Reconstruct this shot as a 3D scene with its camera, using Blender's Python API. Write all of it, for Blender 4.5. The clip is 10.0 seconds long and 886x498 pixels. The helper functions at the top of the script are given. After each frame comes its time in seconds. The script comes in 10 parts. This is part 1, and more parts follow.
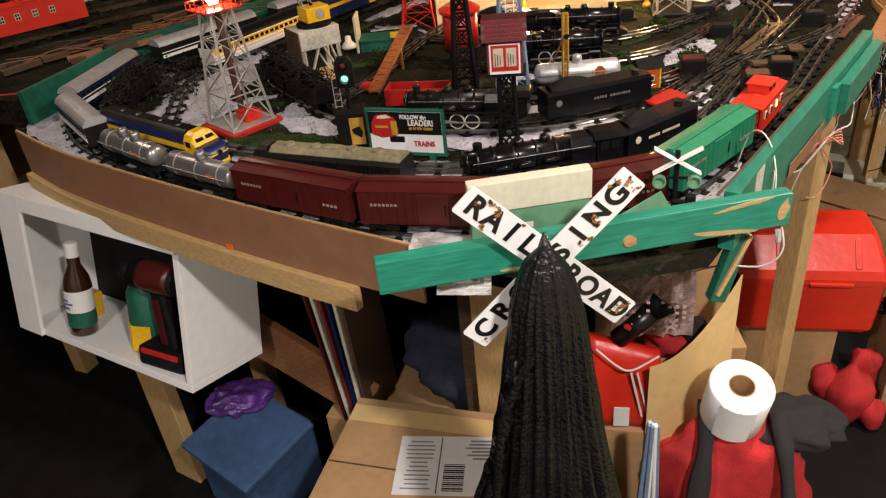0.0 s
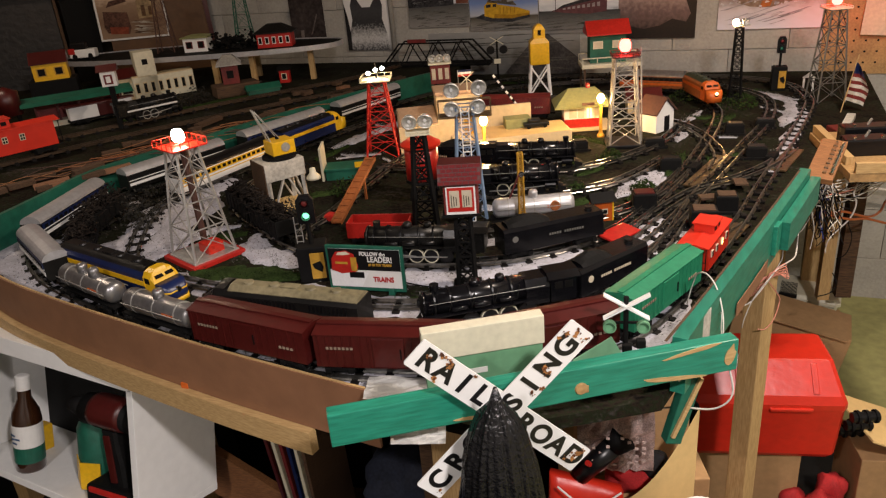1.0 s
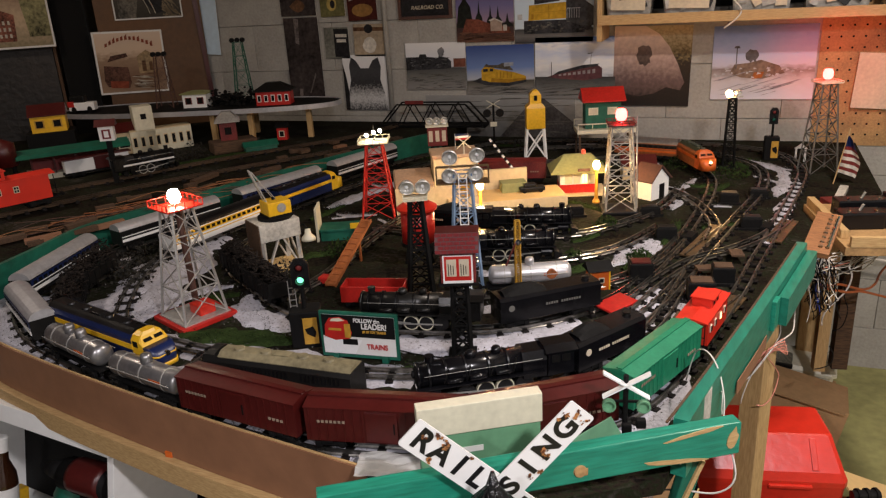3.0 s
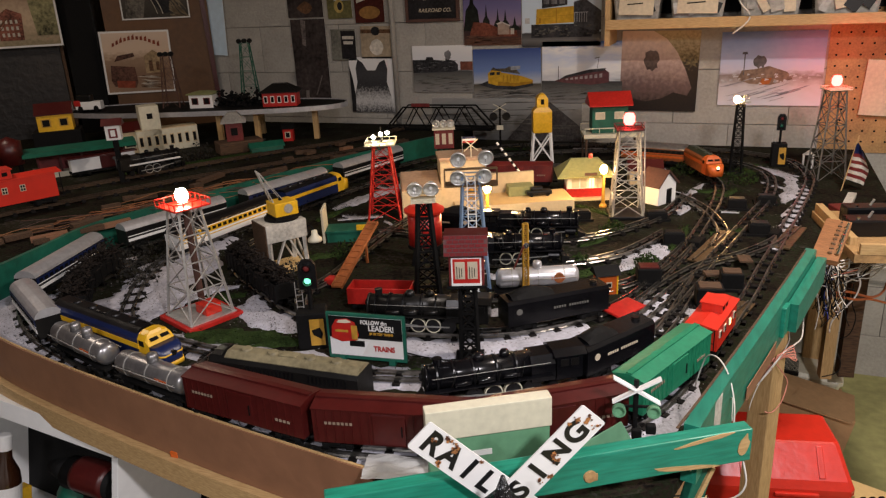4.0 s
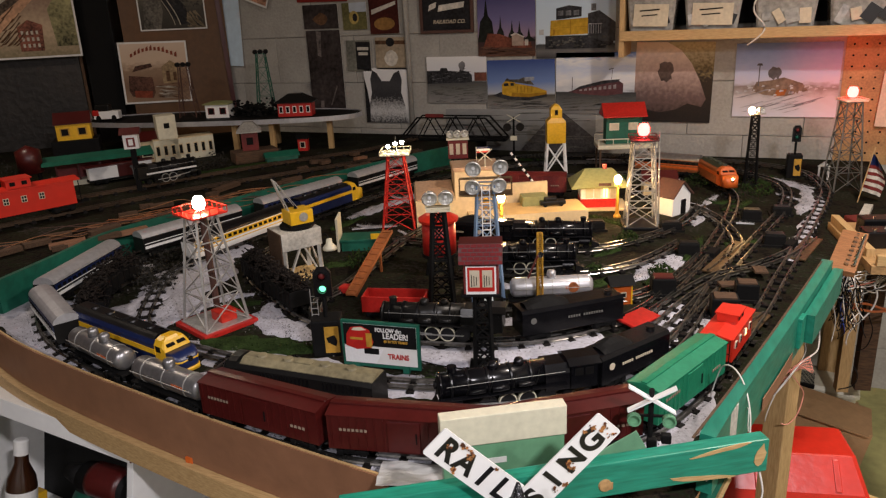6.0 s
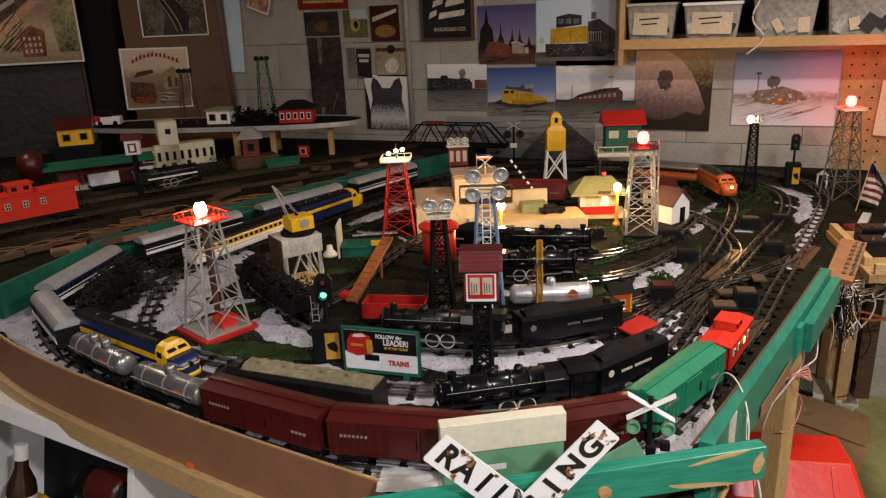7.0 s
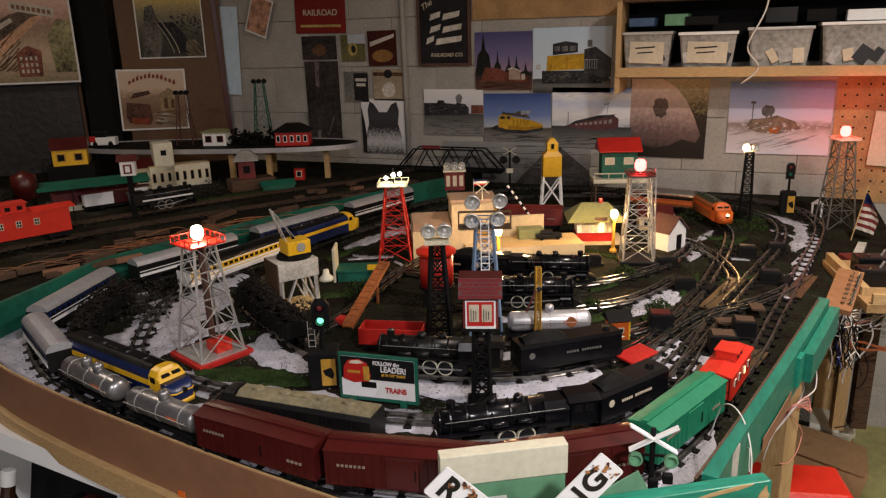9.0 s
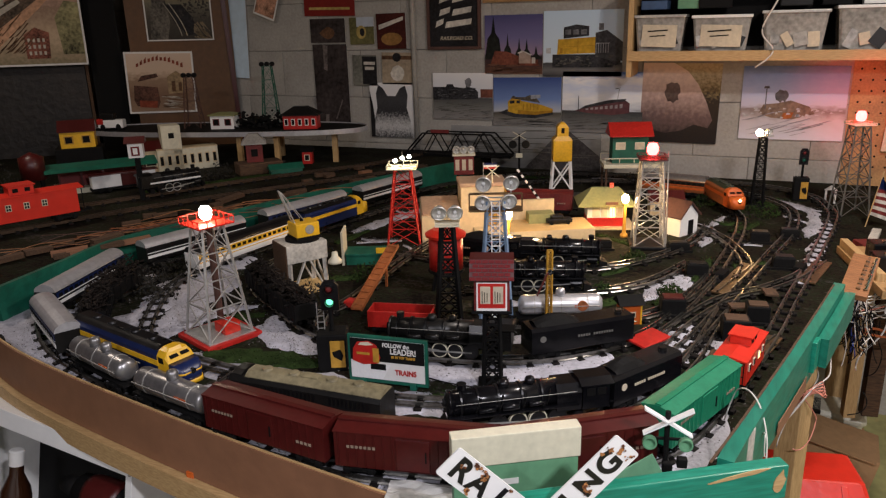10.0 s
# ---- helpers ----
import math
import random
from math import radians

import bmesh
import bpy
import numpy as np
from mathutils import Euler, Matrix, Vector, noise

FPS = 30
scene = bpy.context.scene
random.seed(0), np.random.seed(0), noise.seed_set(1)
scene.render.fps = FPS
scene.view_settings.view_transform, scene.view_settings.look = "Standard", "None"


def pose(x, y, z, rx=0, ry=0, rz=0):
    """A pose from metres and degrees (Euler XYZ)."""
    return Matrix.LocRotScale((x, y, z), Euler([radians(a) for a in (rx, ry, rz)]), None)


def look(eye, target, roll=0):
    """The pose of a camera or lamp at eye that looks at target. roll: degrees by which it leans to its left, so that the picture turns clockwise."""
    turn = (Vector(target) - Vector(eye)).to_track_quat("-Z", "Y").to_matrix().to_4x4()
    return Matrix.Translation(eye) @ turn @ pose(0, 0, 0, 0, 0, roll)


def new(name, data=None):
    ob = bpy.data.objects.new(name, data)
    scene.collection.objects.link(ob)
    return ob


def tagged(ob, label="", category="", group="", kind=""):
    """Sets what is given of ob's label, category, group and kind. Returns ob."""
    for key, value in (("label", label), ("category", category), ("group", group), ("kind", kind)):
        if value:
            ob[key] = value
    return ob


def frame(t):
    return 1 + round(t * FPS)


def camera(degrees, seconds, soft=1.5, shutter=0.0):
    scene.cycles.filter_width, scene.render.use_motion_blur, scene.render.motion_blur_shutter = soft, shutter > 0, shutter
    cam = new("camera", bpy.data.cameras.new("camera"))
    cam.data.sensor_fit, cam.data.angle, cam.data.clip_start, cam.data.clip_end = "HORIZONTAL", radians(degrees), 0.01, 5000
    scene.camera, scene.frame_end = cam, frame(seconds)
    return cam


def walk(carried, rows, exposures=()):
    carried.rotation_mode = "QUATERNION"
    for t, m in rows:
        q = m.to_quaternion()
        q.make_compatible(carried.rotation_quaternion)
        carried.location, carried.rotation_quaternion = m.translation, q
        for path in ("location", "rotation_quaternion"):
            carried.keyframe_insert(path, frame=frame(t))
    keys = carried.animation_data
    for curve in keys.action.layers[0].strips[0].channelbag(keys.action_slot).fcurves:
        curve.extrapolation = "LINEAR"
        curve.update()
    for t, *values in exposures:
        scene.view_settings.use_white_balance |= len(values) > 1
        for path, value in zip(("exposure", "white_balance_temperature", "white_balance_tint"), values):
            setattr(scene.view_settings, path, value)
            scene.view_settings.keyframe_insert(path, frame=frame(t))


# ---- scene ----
cam = camera(62.1, 10.0, soft=1.25)
PATH = [
    (0, (0.661, 0.381, 1.447), (-0.082, 1.915, 0.399), -6.3),
    (0.5, (0.674, 0.398, 1.485), (-0.039, 2.049, 0.61), -5.3),
    (1, (0.681, 0.406, 1.501), (-0.019, 2.096, 0.692), -5.0),
    (1.5, (0.687, 0.412, 1.52), (-0.011, 2.14, 0.793), -4.4),
    (2, (0.683, 0.417, 1.519), (-0.01, 2.158, 0.821), -4.2),
    (2.5, (0.673, 0.424, 1.52), (-0.016, 2.172, 0.836), -3.8),
    (4, (0.654, 0.425, 1.516), (-0.04, 2.178, 0.85), -2.8),
    (4.5, (0.647, 0.42, 1.515), (-0.058, 2.173, 0.858), -2.8),
    (5, (0.648, 0.42, 1.515), (-0.066, 2.172, 0.866), -2.8),
    (5.5, (0.651, 0.42, 1.513), (-0.074, 2.17, 0.871), -2.9),
    (7, (0.652, 0.411, 1.518), (-0.074, 2.168, 0.897), -2.5),
    (7.5, (0.655, 0.412, 1.52), (-0.068, 2.173, 0.909), -2.5),
    (8, (0.645, 0.409, 1.512), (-0.072, 2.176, 0.91), -2.2),
    (8.5, (0.64, 0.413, 1.522), (-0.074, 2.193, 0.953), -1.9),
    (9, (0.637, 0.416, 1.521), (-0.074, 2.199, 0.959), -1.7),
    (9.5, (0.634, 0.417, 1.517), (-0.081, 2.193, 0.941), -1.6),
    (10, (0.625, 0.424, 1.506), (-0.099, 2.191, 0.913), -1.5),
]
walk(cam, [(t, look(eye, target, roll)) for t, eye, target, roll in PATH],
     exposures=[(0.0, 0.16, 6750, 10), (1.0, -0.05, 6750, 10), (2.5, -0.13, 6350, 10), (5.5, -0.13, 6250, 10), (7.0, -0.17, 6350, 10), (8.5, -0.21, 6450, 10), (9.5, -0.22, 6050, 10), (10.0, -0.22, 6000, 10)])

# ---- light ----
world = bpy.data.worlds.new("world")
scene.world = world
world.use_nodes = True
world.node_tree.nodes["Background"].inputs[0].default_value = (0.02, 0.02, 0.022, 1)
world.node_tree.nodes["Background"].inputs[1].default_value = 0.12


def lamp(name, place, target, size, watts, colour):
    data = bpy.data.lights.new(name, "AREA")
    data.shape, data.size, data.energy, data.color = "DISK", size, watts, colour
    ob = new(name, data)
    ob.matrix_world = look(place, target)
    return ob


# Area lamps added as fill; their ceiling fittings are assumed, never in view.
FILL_LAMPS = [((1.35, 0.25, 2.22), 46.0, (1.0, 0.92, 0.92)), ((0.15, -0.45, 2.22), 23.0, (1.0, 0.92, 0.92)), ((1.18, 1.9, 2.22), 28.0, (1.0, 0.84, 0.71)), ((-1.6, 1.7, 2.22), 7.5, (1.0, 0.80, 0.62))]
for place, watts, colour in FILL_LAMPS:
    lamp("fill_light", place, (place[0], place[1], 0), 0.14, watts, colour)

TABLE = 0.90
# the lit beacon of the far corner tower, which throws its beam on the wall
beacon_data = bpy.data.lights.new("beacon_light", "SPOT")
beacon_data.energy, beacon_data.color, beacon_data.shadow_soft_size = 4.4, (1.0, 0.05, 0.045), 0.01
beacon_data.spot_size, beacon_data.spot_blend = 1.5, 0.9
BEACON_LIGHT = new("beacon_light", beacon_data)

# the two lit toy street lamps and the floodlight tower
for place, watts in (((0.088, 2.183, TABLE + 0.122), 2.2), ((0.345, 2.478, TABLE + 0.112), 1.8), ((-0.215, 2.235, TABLE + 0.285), 0.35)):
    bulb_data = bpy.data.lights.new("toy_lamp_light", "POINT")
    bulb_data.energy, bulb_data.color, bulb_data.shadow_soft_size = watts, (1.0, 0.62, 0.28), 0.012
    new("toy_lamp_light", bulb_data).matrix_world = pose(*place)

# ---- materials ----


def mat(name, col, rough=0.5, metal=0.0, var=0.25, scale=60.0, bump=0.1, emit=0.0, dark=None, spec=0.5, coat=0.0):
    """A principled material with variation at two scales and fine relief."""
    m = bpy.data.materials.new(name)
    m.use_nodes = True
    nt = m.node_tree
    n, l = nt.nodes, nt.links
    b = n["Principled BSDF"]
    b.inputs["Roughness"].default_value, b.inputs["Metallic"].default_value = rough, metal
    b.inputs["Specular IOR Level"].default_value = spec
    b.inputs["Coat Weight"].default_value = coat
    if emit:
        b.inputs["Base Color"].default_value = (*col, 1)
        b.inputs["Emission Color"].default_value = (*col, 1)
        b.inputs["Emission Strength"].default_value = emit
        return m
    tc = n.new("ShaderNodeTexCoord")
    big, fine, mixf = n.new("ShaderNodeTexNoise"), n.new("ShaderNodeTexNoise"), n.new("ShaderNodeMath")
    big.inputs["Scale"].default_value, fine.inputs["Scale"].default_value = scale * 0.22, scale * 2.3
    big.inputs["Detail"].default_value, fine.inputs["Detail"].default_value = 4, 3
    for t in (big, fine):
        l.new(tc.outputs["Object"], t.inputs["Vector"])
    mixf.operation = "MULTIPLY_ADD"
    mixf.inputs[1].default_value = 0.45
    l.new(fine.outputs[0], mixf.inputs[0])
    half = n.new("ShaderNodeMath")
    half.operation, half.inputs[1].default_value = "MULTIPLY", 0.55
    l.new(big.outputs[0], half.inputs[0])
    l.new(half.outputs[0], mixf.inputs[2])
    ramp = n.new("ShaderNodeValToRGB")
    d = dark or tuple(c * (1 - var * 1.6) for c in col)
    hi = tuple(min(1, c * (1 + var * 0.55)) for c in col)
    ramp.color_ramp.elements[0].position, ramp.color_ramp.elements[1].position = 0.32, 0.68
    ramp.color_ramp.elements[0].color, ramp.color_ramp.elements[1].color = (*[max(0, c) for c in d], 1), (*hi, 1)
    l.new(mixf.outputs[0], ramp.inputs[0])
    l.new(ramp.outputs[0], b.inputs["Base Color"])
    rr = n.new("ShaderNodeMapRange")
    rr.inputs[3].default_value, rr.inputs[4].default_value = max(0.03, rough - 0.12), min(1, rough + 0.14)
    l.new(big.outputs[0], rr.inputs[0])
    l.new(rr.outputs[0], b.inputs["Roughness"])
    if bump:
        bp = n.new("ShaderNodeBump")
        bp.inputs["Strength"].default_value, bp.inputs["Distance"].default_value = bump, 0.2 / scale
        l.new(fine.outputs[0], bp.inputs["Height"])
        l.new(bp.outputs[0], b.inputs["Normal"])
    return m


def grain(name, col, dark, along=0, scale=9.0, rough=0.6, stretch=9.0):
    """Wood with its grain along one axis."""
    m = mat(name, col, rough, bump=0.15)
    n, l = m.node_tree.nodes, m.node_tree.links
    mp, wv = n.new("ShaderNodeMapping"), n.new("ShaderNodeTexNoise")
    sc = [scale * stretch] * 3
    sc[along] = scale
    mp.inputs["Scale"].default_value = sc
    l.new(n["Texture Coordinate"].outputs["Object"], mp.inputs[0])
    l.new(mp.outputs[0], wv.inputs["Vector"])
    wv.inputs["Detail"].default_value = 5
    r = n["Color Ramp"]
    r.color_ramp.elements[0].color, r.color_ramp.elements[1].color = (*dark, 1), (*col, 1)
    l.new(wv.outputs[0], r.inputs[0])
    l.new(wv.outputs[0], n["Bump"].inputs["Height"])
    return m


M = {}
M["block"] = mat("painted concrete block", (0.40, 0.385, 0.35), 0.85, var=0.16, scale=40, bump=0.5)
M["mortar"] = mat("mortar", (0.30, 0.29, 0.26), 0.9, var=0.2, scale=60, bump=0.4)
M["floor"] = mat("grey concrete floor", (0.16, 0.15, 0.14), 0.75, var=0.3, scale=12, bump=0.25)
M["ceiling"] = grain("bare ceiling boards", (0.30, 0.21, 0.13), (0.18, 0.12, 0.07), 0)
M["panel"] = mat("brown hardboard", (0.125, 0.058, 0.020), 0.6, var=0.2, scale=20, bump=0.1)
M["fascia"] = mat("smooth brown hardboard", (0.26, 0.125, 0.065), 0.55, var=0.14, scale=14, bump=0.08)
M["pine"] = grain("raw pine", (0.55, 0.37, 0.17), (0.40, 0.25, 0.10), 2)
M["pinex"] = grain("raw pine lengthwise", (0.55, 0.37, 0.17), (0.40, 0.25, 0.10), 0)
M["oldwood"] = grain("old dark wood", (0.11, 0.058, 0.028), (0.04, 0.021, 0.010), 0, rough=0.8)
M["osb"] = mat("chipboard", (0.45, 0.27, 0.11), 0.7, var=0.3, scale=60, bump=0.2)
M["green"] = grain("brushed green paint", (0.020, 0.26, 0.170), (0.012, 0.17, 0.108), 0, 5.0, 0.36, 9.0)
M["greeny"] = grain("brushed green paint crosswise", (0.017, 0.20, 0.132), (0.011, 0.135, 0.088), 1, 4.0, 0.40, 6.0)
M["greendark"] = mat("dark green paint", (0.009, 0.120, 0.075), 0.5, var=0.3, scale=22, bump=0.15)
M["ground"] = mat("dark layout ground", (0.040, 0.031, 0.023), 0.95, var=0.45, scale=45, bump=0.6, spec=0.06)
gm = M["ground"]
gr = gm.node_tree.nodes["Color Ramp"].color_ramp
for pos, c in ((0.40, (0.006, 0.005, 0.004)), (0.47, (0.019, 0.014, 0.010)), (0.53, (0.012, 0.016, 0.007)), (0.60, (0.030, 0.026, 0.021))):
    gr.elements.new(pos).color = (*c, 1)
gr.elements[0].color, gr.elements[-1].color = (0.004, 0.0035, 0.003, 1), (0.055, 0.052, 0.048, 1)
M["snow"] = mat("pale gravel", (0.47, 0.465, 0.52), 0.9, var=0.30, scale=70, bump=0.8, dark=(0.22, 0.215, 0.235))
sr = M["snow"].node_tree.nodes["Color Ramp"].color_ramp
sr.elements[0].position, sr.elements[1].position = 0.24, 0.66
sr.elements.new(0.38).color = (0.35, 0.345, 0.385, 1)
M["grass"] = mat("scatter grass", (0.035, 0.060, 0.016), 0.95, var=0.5, scale=140, bump=1.0, spec=0.1)
M["rail"] = mat("worn steel rail", (0.30, 0.29, 0.265), 0.28, 0.95, var=0.35, scale=60, bump=0.05)
M["railold"] = mat("rusty rail", (0.10, 0.066, 0.042), 0.5, 0.6, var=0.4, scale=60, bump=0.05)
M["tie"] = mat("black metal tie", (0.008, 0.0065, 0.006), 0.6, var=0.3, scale=70, spec=0.2)
M["black"] = mat("black paint", (0.006, 0.006, 0.007), 0.30, var=0.3, scale=70, bump=0.05, spec=0.35)
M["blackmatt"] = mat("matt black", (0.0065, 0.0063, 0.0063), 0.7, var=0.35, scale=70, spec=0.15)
M["loco"] = mat("gloss black cast loco", (0.006, 0.006, 0.0075), 0.20, var=0.3, scale=50, bump=0.04, spec=0.4)
M["smoke"] = mat("dark grey loco paint", (0.010, 0.0095, 0.009), 0.34, var=0.25, scale=50, bump=0.04, spec=0.3)
M["tan"] = mat("dusty tan roof", (0.25, 0.215, 0.125), 0.45, var=0.35, scale=50, bump=0.06)
M["dullsilver"] = mat("dull aluminium", (0.34, 0.335, 0.34), 0.32, 0.75, var=0.25, scale=40, bump=0.03)
M["silver"] = mat("silver paint", (0.60, 0.60, 0.62), 0.36, 0.55, var=0.15, scale=40, bump=0.03)
M["steel"] = mat("grey steel paint", (0.52, 0.51, 0.48), 0.42, 0.5, var=0.25, scale=60, bump=0.05)
M["duskysteel"] = mat("dusky grey steel", (0.17, 0.165, 0.15), 0.5, 0.4, var=0.3, scale=60, bump=0.05)
M["chrome"] = mat("polished reflector", (0.75, 0.76, 0.78), 0.09, 1.0, var=0.06, scale=20, bump=0)
M["red"] = mat("red paint", (0.50, 0.020, 0.014), 0.38, var=0.2, scale=50, bump=0.05)
M["redcar"] = mat("oxide red car", (0.068, 0.007, 0.006), 0.36, var=0.2, scale=50, bump=0.04)
M["redplastic"] = mat("red plastic", (0.66, 0.030, 0.014), 0.34, var=0.12, scale=20, bump=0.06)
M["redfabric"] = mat("red cloth", (0.46, 0.018, 0.020), 0.85, var=0.25, scale=120, bump=0.5)
M["blackfabric"] = mat("black cloth", (0.014, 0.013, 0.015), 0.9, var=0.3, scale=120, bump=0.5)
M["blue"] = mat("navy loco paint", (0.008, 0.017, 0.075), 0.3, var=0.2, scale=50, bump=0.03)
M["bluesteel"] = mat("pale blue steel", (0.22, 0.32, 0.47), 0.42, 0.2, var=0.2, scale=50)
M["bluetote"] = mat("blue plastic", (0.05, 0.10, 0.21), 0.5, var=0.25, scale=20)
M["yellow"] = mat("yellow paint", (0.80, 0.46, 0.015), 0.36, var=0.15, scale=50, bump=0.03)
M["mustard"] = mat("mustard paint", (0.55, 0.30, 0.035), 0.45, var=0.25, scale=50)
M["rampbrown"] = mat("orange brown ramp paint", (0.34, 0.105, 0.030), 0.5, var=0.35, scale=50)
M["stained"] = grain("stained brown wood", (0.33, 0.145, 0.055), (0.19, 0.080, 0.030), 0)
M["faintletter"] = mat("faint lettering", (0.16, 0.155, 0.14), 0.5)
M["orange"] = mat("orange paint", (0.62, 0.12, 0.015), 0.4, var=0.2, scale=50)
M["cream"] = mat("cream plastic", (0.66, 0.53, 0.32), 0.5, var=0.12, scale=40, bump=0.05)
M["ivory"] = mat("ivory paint", (0.70, 0.66, 0.50), 0.45, var=0.12, scale=40, bump=0.05)
M["white"] = mat("white paint", (0.84, 0.84, 0.82), 0.45, var=0.05, scale=25, bump=0.03)
M["whitewood"] = mat("worn white painted wood", (0.60, 0.57, 0.50), 0.6, var=0.3, scale=60, bump=0.2)
M["boxcargreen"] = mat("boxcar green", (0.02, 0.22, 0.11), 0.4, var=0.2, scale=50)
M["sage"] = mat("pale green plastic", (0.14, 0.32, 0.18), 0.45, var=0.15, scale=30)
M["olive"] = mat("olive roof", (0.26, 0.27, 0.11), 0.55, var=0.2, scale=50)
M["brownroof"] = mat("brown roof", (0.10, 0.045, 0.032), 0.55, var=0.25, scale=60, bump=0.15)
M["brick"] = mat("brick red plastic", (0.165, 0.015, 0.013), 0.55, var=0.3, scale=90, bump=0.2)
M["roofbrick"] = mat("toy roof brick", (0.15, 0.010, 0.012), 0.6, var=0.3, scale=120, bump=0.2, spec=0.2)
M["card"] = mat("corrugated cardboard", (0.46, 0.275, 0.125), 0.8, var=0.13, scale=25, bump=0.12)
M["cardlight"] = mat("tan card sheet", (0.68, 0.47, 0.20), 0.75, var=0.1, scale=20, bump=0.06)
M["paper"] = mat("white paper", (0.74, 0.73, 0.70), 0.7, var=0.06, scale=30, bump=0.05)
M["oldpaper"] = mat("yellowed paper", (0.62, 0.54, 0.40), 0.75, var=0.15, scale=40, bump=0.05)
M["rust"] = mat("rust stain", (0.16, 0.050, 0.015), 0.85, var=0.6, scale=160, bump=0.5)
M["bag"] = mat("black plastic film", (0.007, 0.007, 0.008), 0.20, var=0.3, scale=75, bump=1.0)
M["glassbrown"] = mat("brown bottle glass", (0.035, 0.012, 0.005), 0.08, var=0.2, scale=20, bump=0, coat=0.6)
M["tissue"] = mat("soft tissue paper", (0.80, 0.80, 0.79), 0.95, var=0.05, scale=90, bump=0.35)
M["wirewhite"] = mat("white wire", (0.70, 0.66, 0.60), 0.45, var=0.1, scale=30)
M["wireorange"] = mat("orange wire", (0.55, 0.13, 0.03), 0.45, var=0.1, scale=30)
M["silvered"] = mat("silvered lamp metal", (0.78, 0.77, 0.73), 0.34, 0.85, var=0.12, scale=60, bump=0.03)
M["peach"] = mat("peach plastic", (0.50, 0.33, 0.21), 0.55, var=0.2, scale=40, bump=0.08)
M["wirepink"] = mat("pink wire", (0.62, 0.24, 0.17), 0.45, var=0.1, scale=30)
M["wireblue"] = mat("blue wire", (0.03, 0.06, 0.34), 0.45, var=0.1, scale=30)
M["bronze"] = mat("worn bronze switch plate", (0.22, 0.14, 0.07), 0.38, 0.6, var=0.5, scale=60, bump=0.15)
M["clear"] = mat("cloudy storage plastic", (0.40, 0.39, 0.36), 0.16, var=0.4, scale=25, bump=0.05)
M["bulbwarm"] = mat("warm bulb", (1.0, 0.55, 0.20), emit=150)
M["bulbwhite"] = mat("white bulb", (1.0, 0.88, 0.62), emit=70)
M["bulbred"] = mat("red bulb", (1.0, 0.030, 0.025), emit=34)
M["bulbgreen"] = mat("green signal lens", (0.2, 1.0, 0.5), emit=2)
M["winlit"] = mat("lit window", (1.0, 0.58, 0.18), emit=5.0)

# ---- mesh helpers ----


def box(bm, c, s, m=None, bev=0.0):
    """A box with centre c and size s, turned by m."""
    r = bmesh.ops.create_cube(bm, size=1.0, matrix=(m or Matrix()) @ Matrix.Translation(c) @ Matrix.Diagonal((*s, 1)))
    if bev:
        es = list({e for v in r["verts"] for e in v.link_edges})
        bmesh.ops.bevel(bm, geom=es, offset=bev, segments=2, affect="EDGES", profile=0.6)
    return bm


def rod(bm, a, b, r, r2=None, n=8, caps=True):
    """A round bar from a to b."""
    a, b = Vector(a), Vector(b)
    d = b - a
    t = Matrix.Translation((a + b) / 2) @ d.to_track_quat("Z", "Y").to_matrix().to_4x4()
    bmesh.ops.create_cone(bm, cap_ends=caps, segments=n, radius1=r, radius2=r if r2 is None else r2, depth=d.length, matrix=t)
    return bm


def bar(bm, a, b, w, h=None):
    """A flat bar from a to b."""
    a, b = Vector(a), Vector(b)
    d = b - a
    t = Matrix.Translation((a + b) / 2) @ d.to_track_quat("Z", "Y").to_matrix().to_4x4() @ Matrix.Diagonal((w, h or w, d.length, 1))
    bmesh.ops.create_cube(bm, size=1.0, matrix=t)
    return bm


def ball(bm, c, r, s=(1, 1, 1), n=12):
    bmesh.ops.create_uvsphere(bm, u_segments=n, v_segments=max(6, n * 2 // 3), radius=r, matrix=Matrix.Translation(c) @ Matrix.Diagonal((*s, 1)))
    return bm


def prism(bm, prof, x0, x1, m=None):
    """The outline prof, of (y, z), drawn out along x."""
    m = m or Matrix()
    a = [bm.verts.new(m @ Vector((x0, y, z))) for y, z in prof]
    b = [bm.verts.new(m @ Vector((x1, y, z))) for y, z in prof]
    k = len(prof)
    bm.faces.new(a[::-1])
    bm.faces.new(b)
    for i in range(k):
        bm.faces.new((a[i], a[(i + 1) % k], b[(i + 1) % k], b[i]))
    return bm


def loft(bm, rings, closed=True, caps=True):
    """Joins rings of points, one after the other."""
    vs = [[bm.verts.new(p) for p in r] for r in rings]
    k = len(vs[0])
    for a, b in zip(vs, vs[1:]):
        for i in range(k if closed else k - 1):
            bm.faces.new((a[i], a[(i + 1) % k], b[(i + 1) % k], b[i]))
    if caps:
        bm.faces.new(vs[0][::-1])
        bm.faces.new(vs[-1])
    return bm


def lathe(bm, prof, n=20, m=None):
    """The outline prof, of (radius, height), turned about z."""
    m = m or Matrix()
    loft(bm, [[m @ Vector((r * math.cos(6.28318 * i / n), r * math.sin(6.28318 * i / n), z)) for i in range(n)] for r, z in prof])
    return bm


def part(name, bm, material, parent=None, label="", smooth=False):
    me = bpy.data.meshes.new(name)
    bmesh.ops.recalc_face_normals(bm, faces=bm.faces)
    if smooth:
        for f in bm.faces:
            f.smooth = True
    bm.to_mesh(me)
    bm.free()
    me.materials.append(M[material] if isinstance(material, str) else material)
    ob = new(name, me)
    ob.parent = parent
    if label:
        ob["label"] = label
    return ob


def nb():
    return bmesh.new()


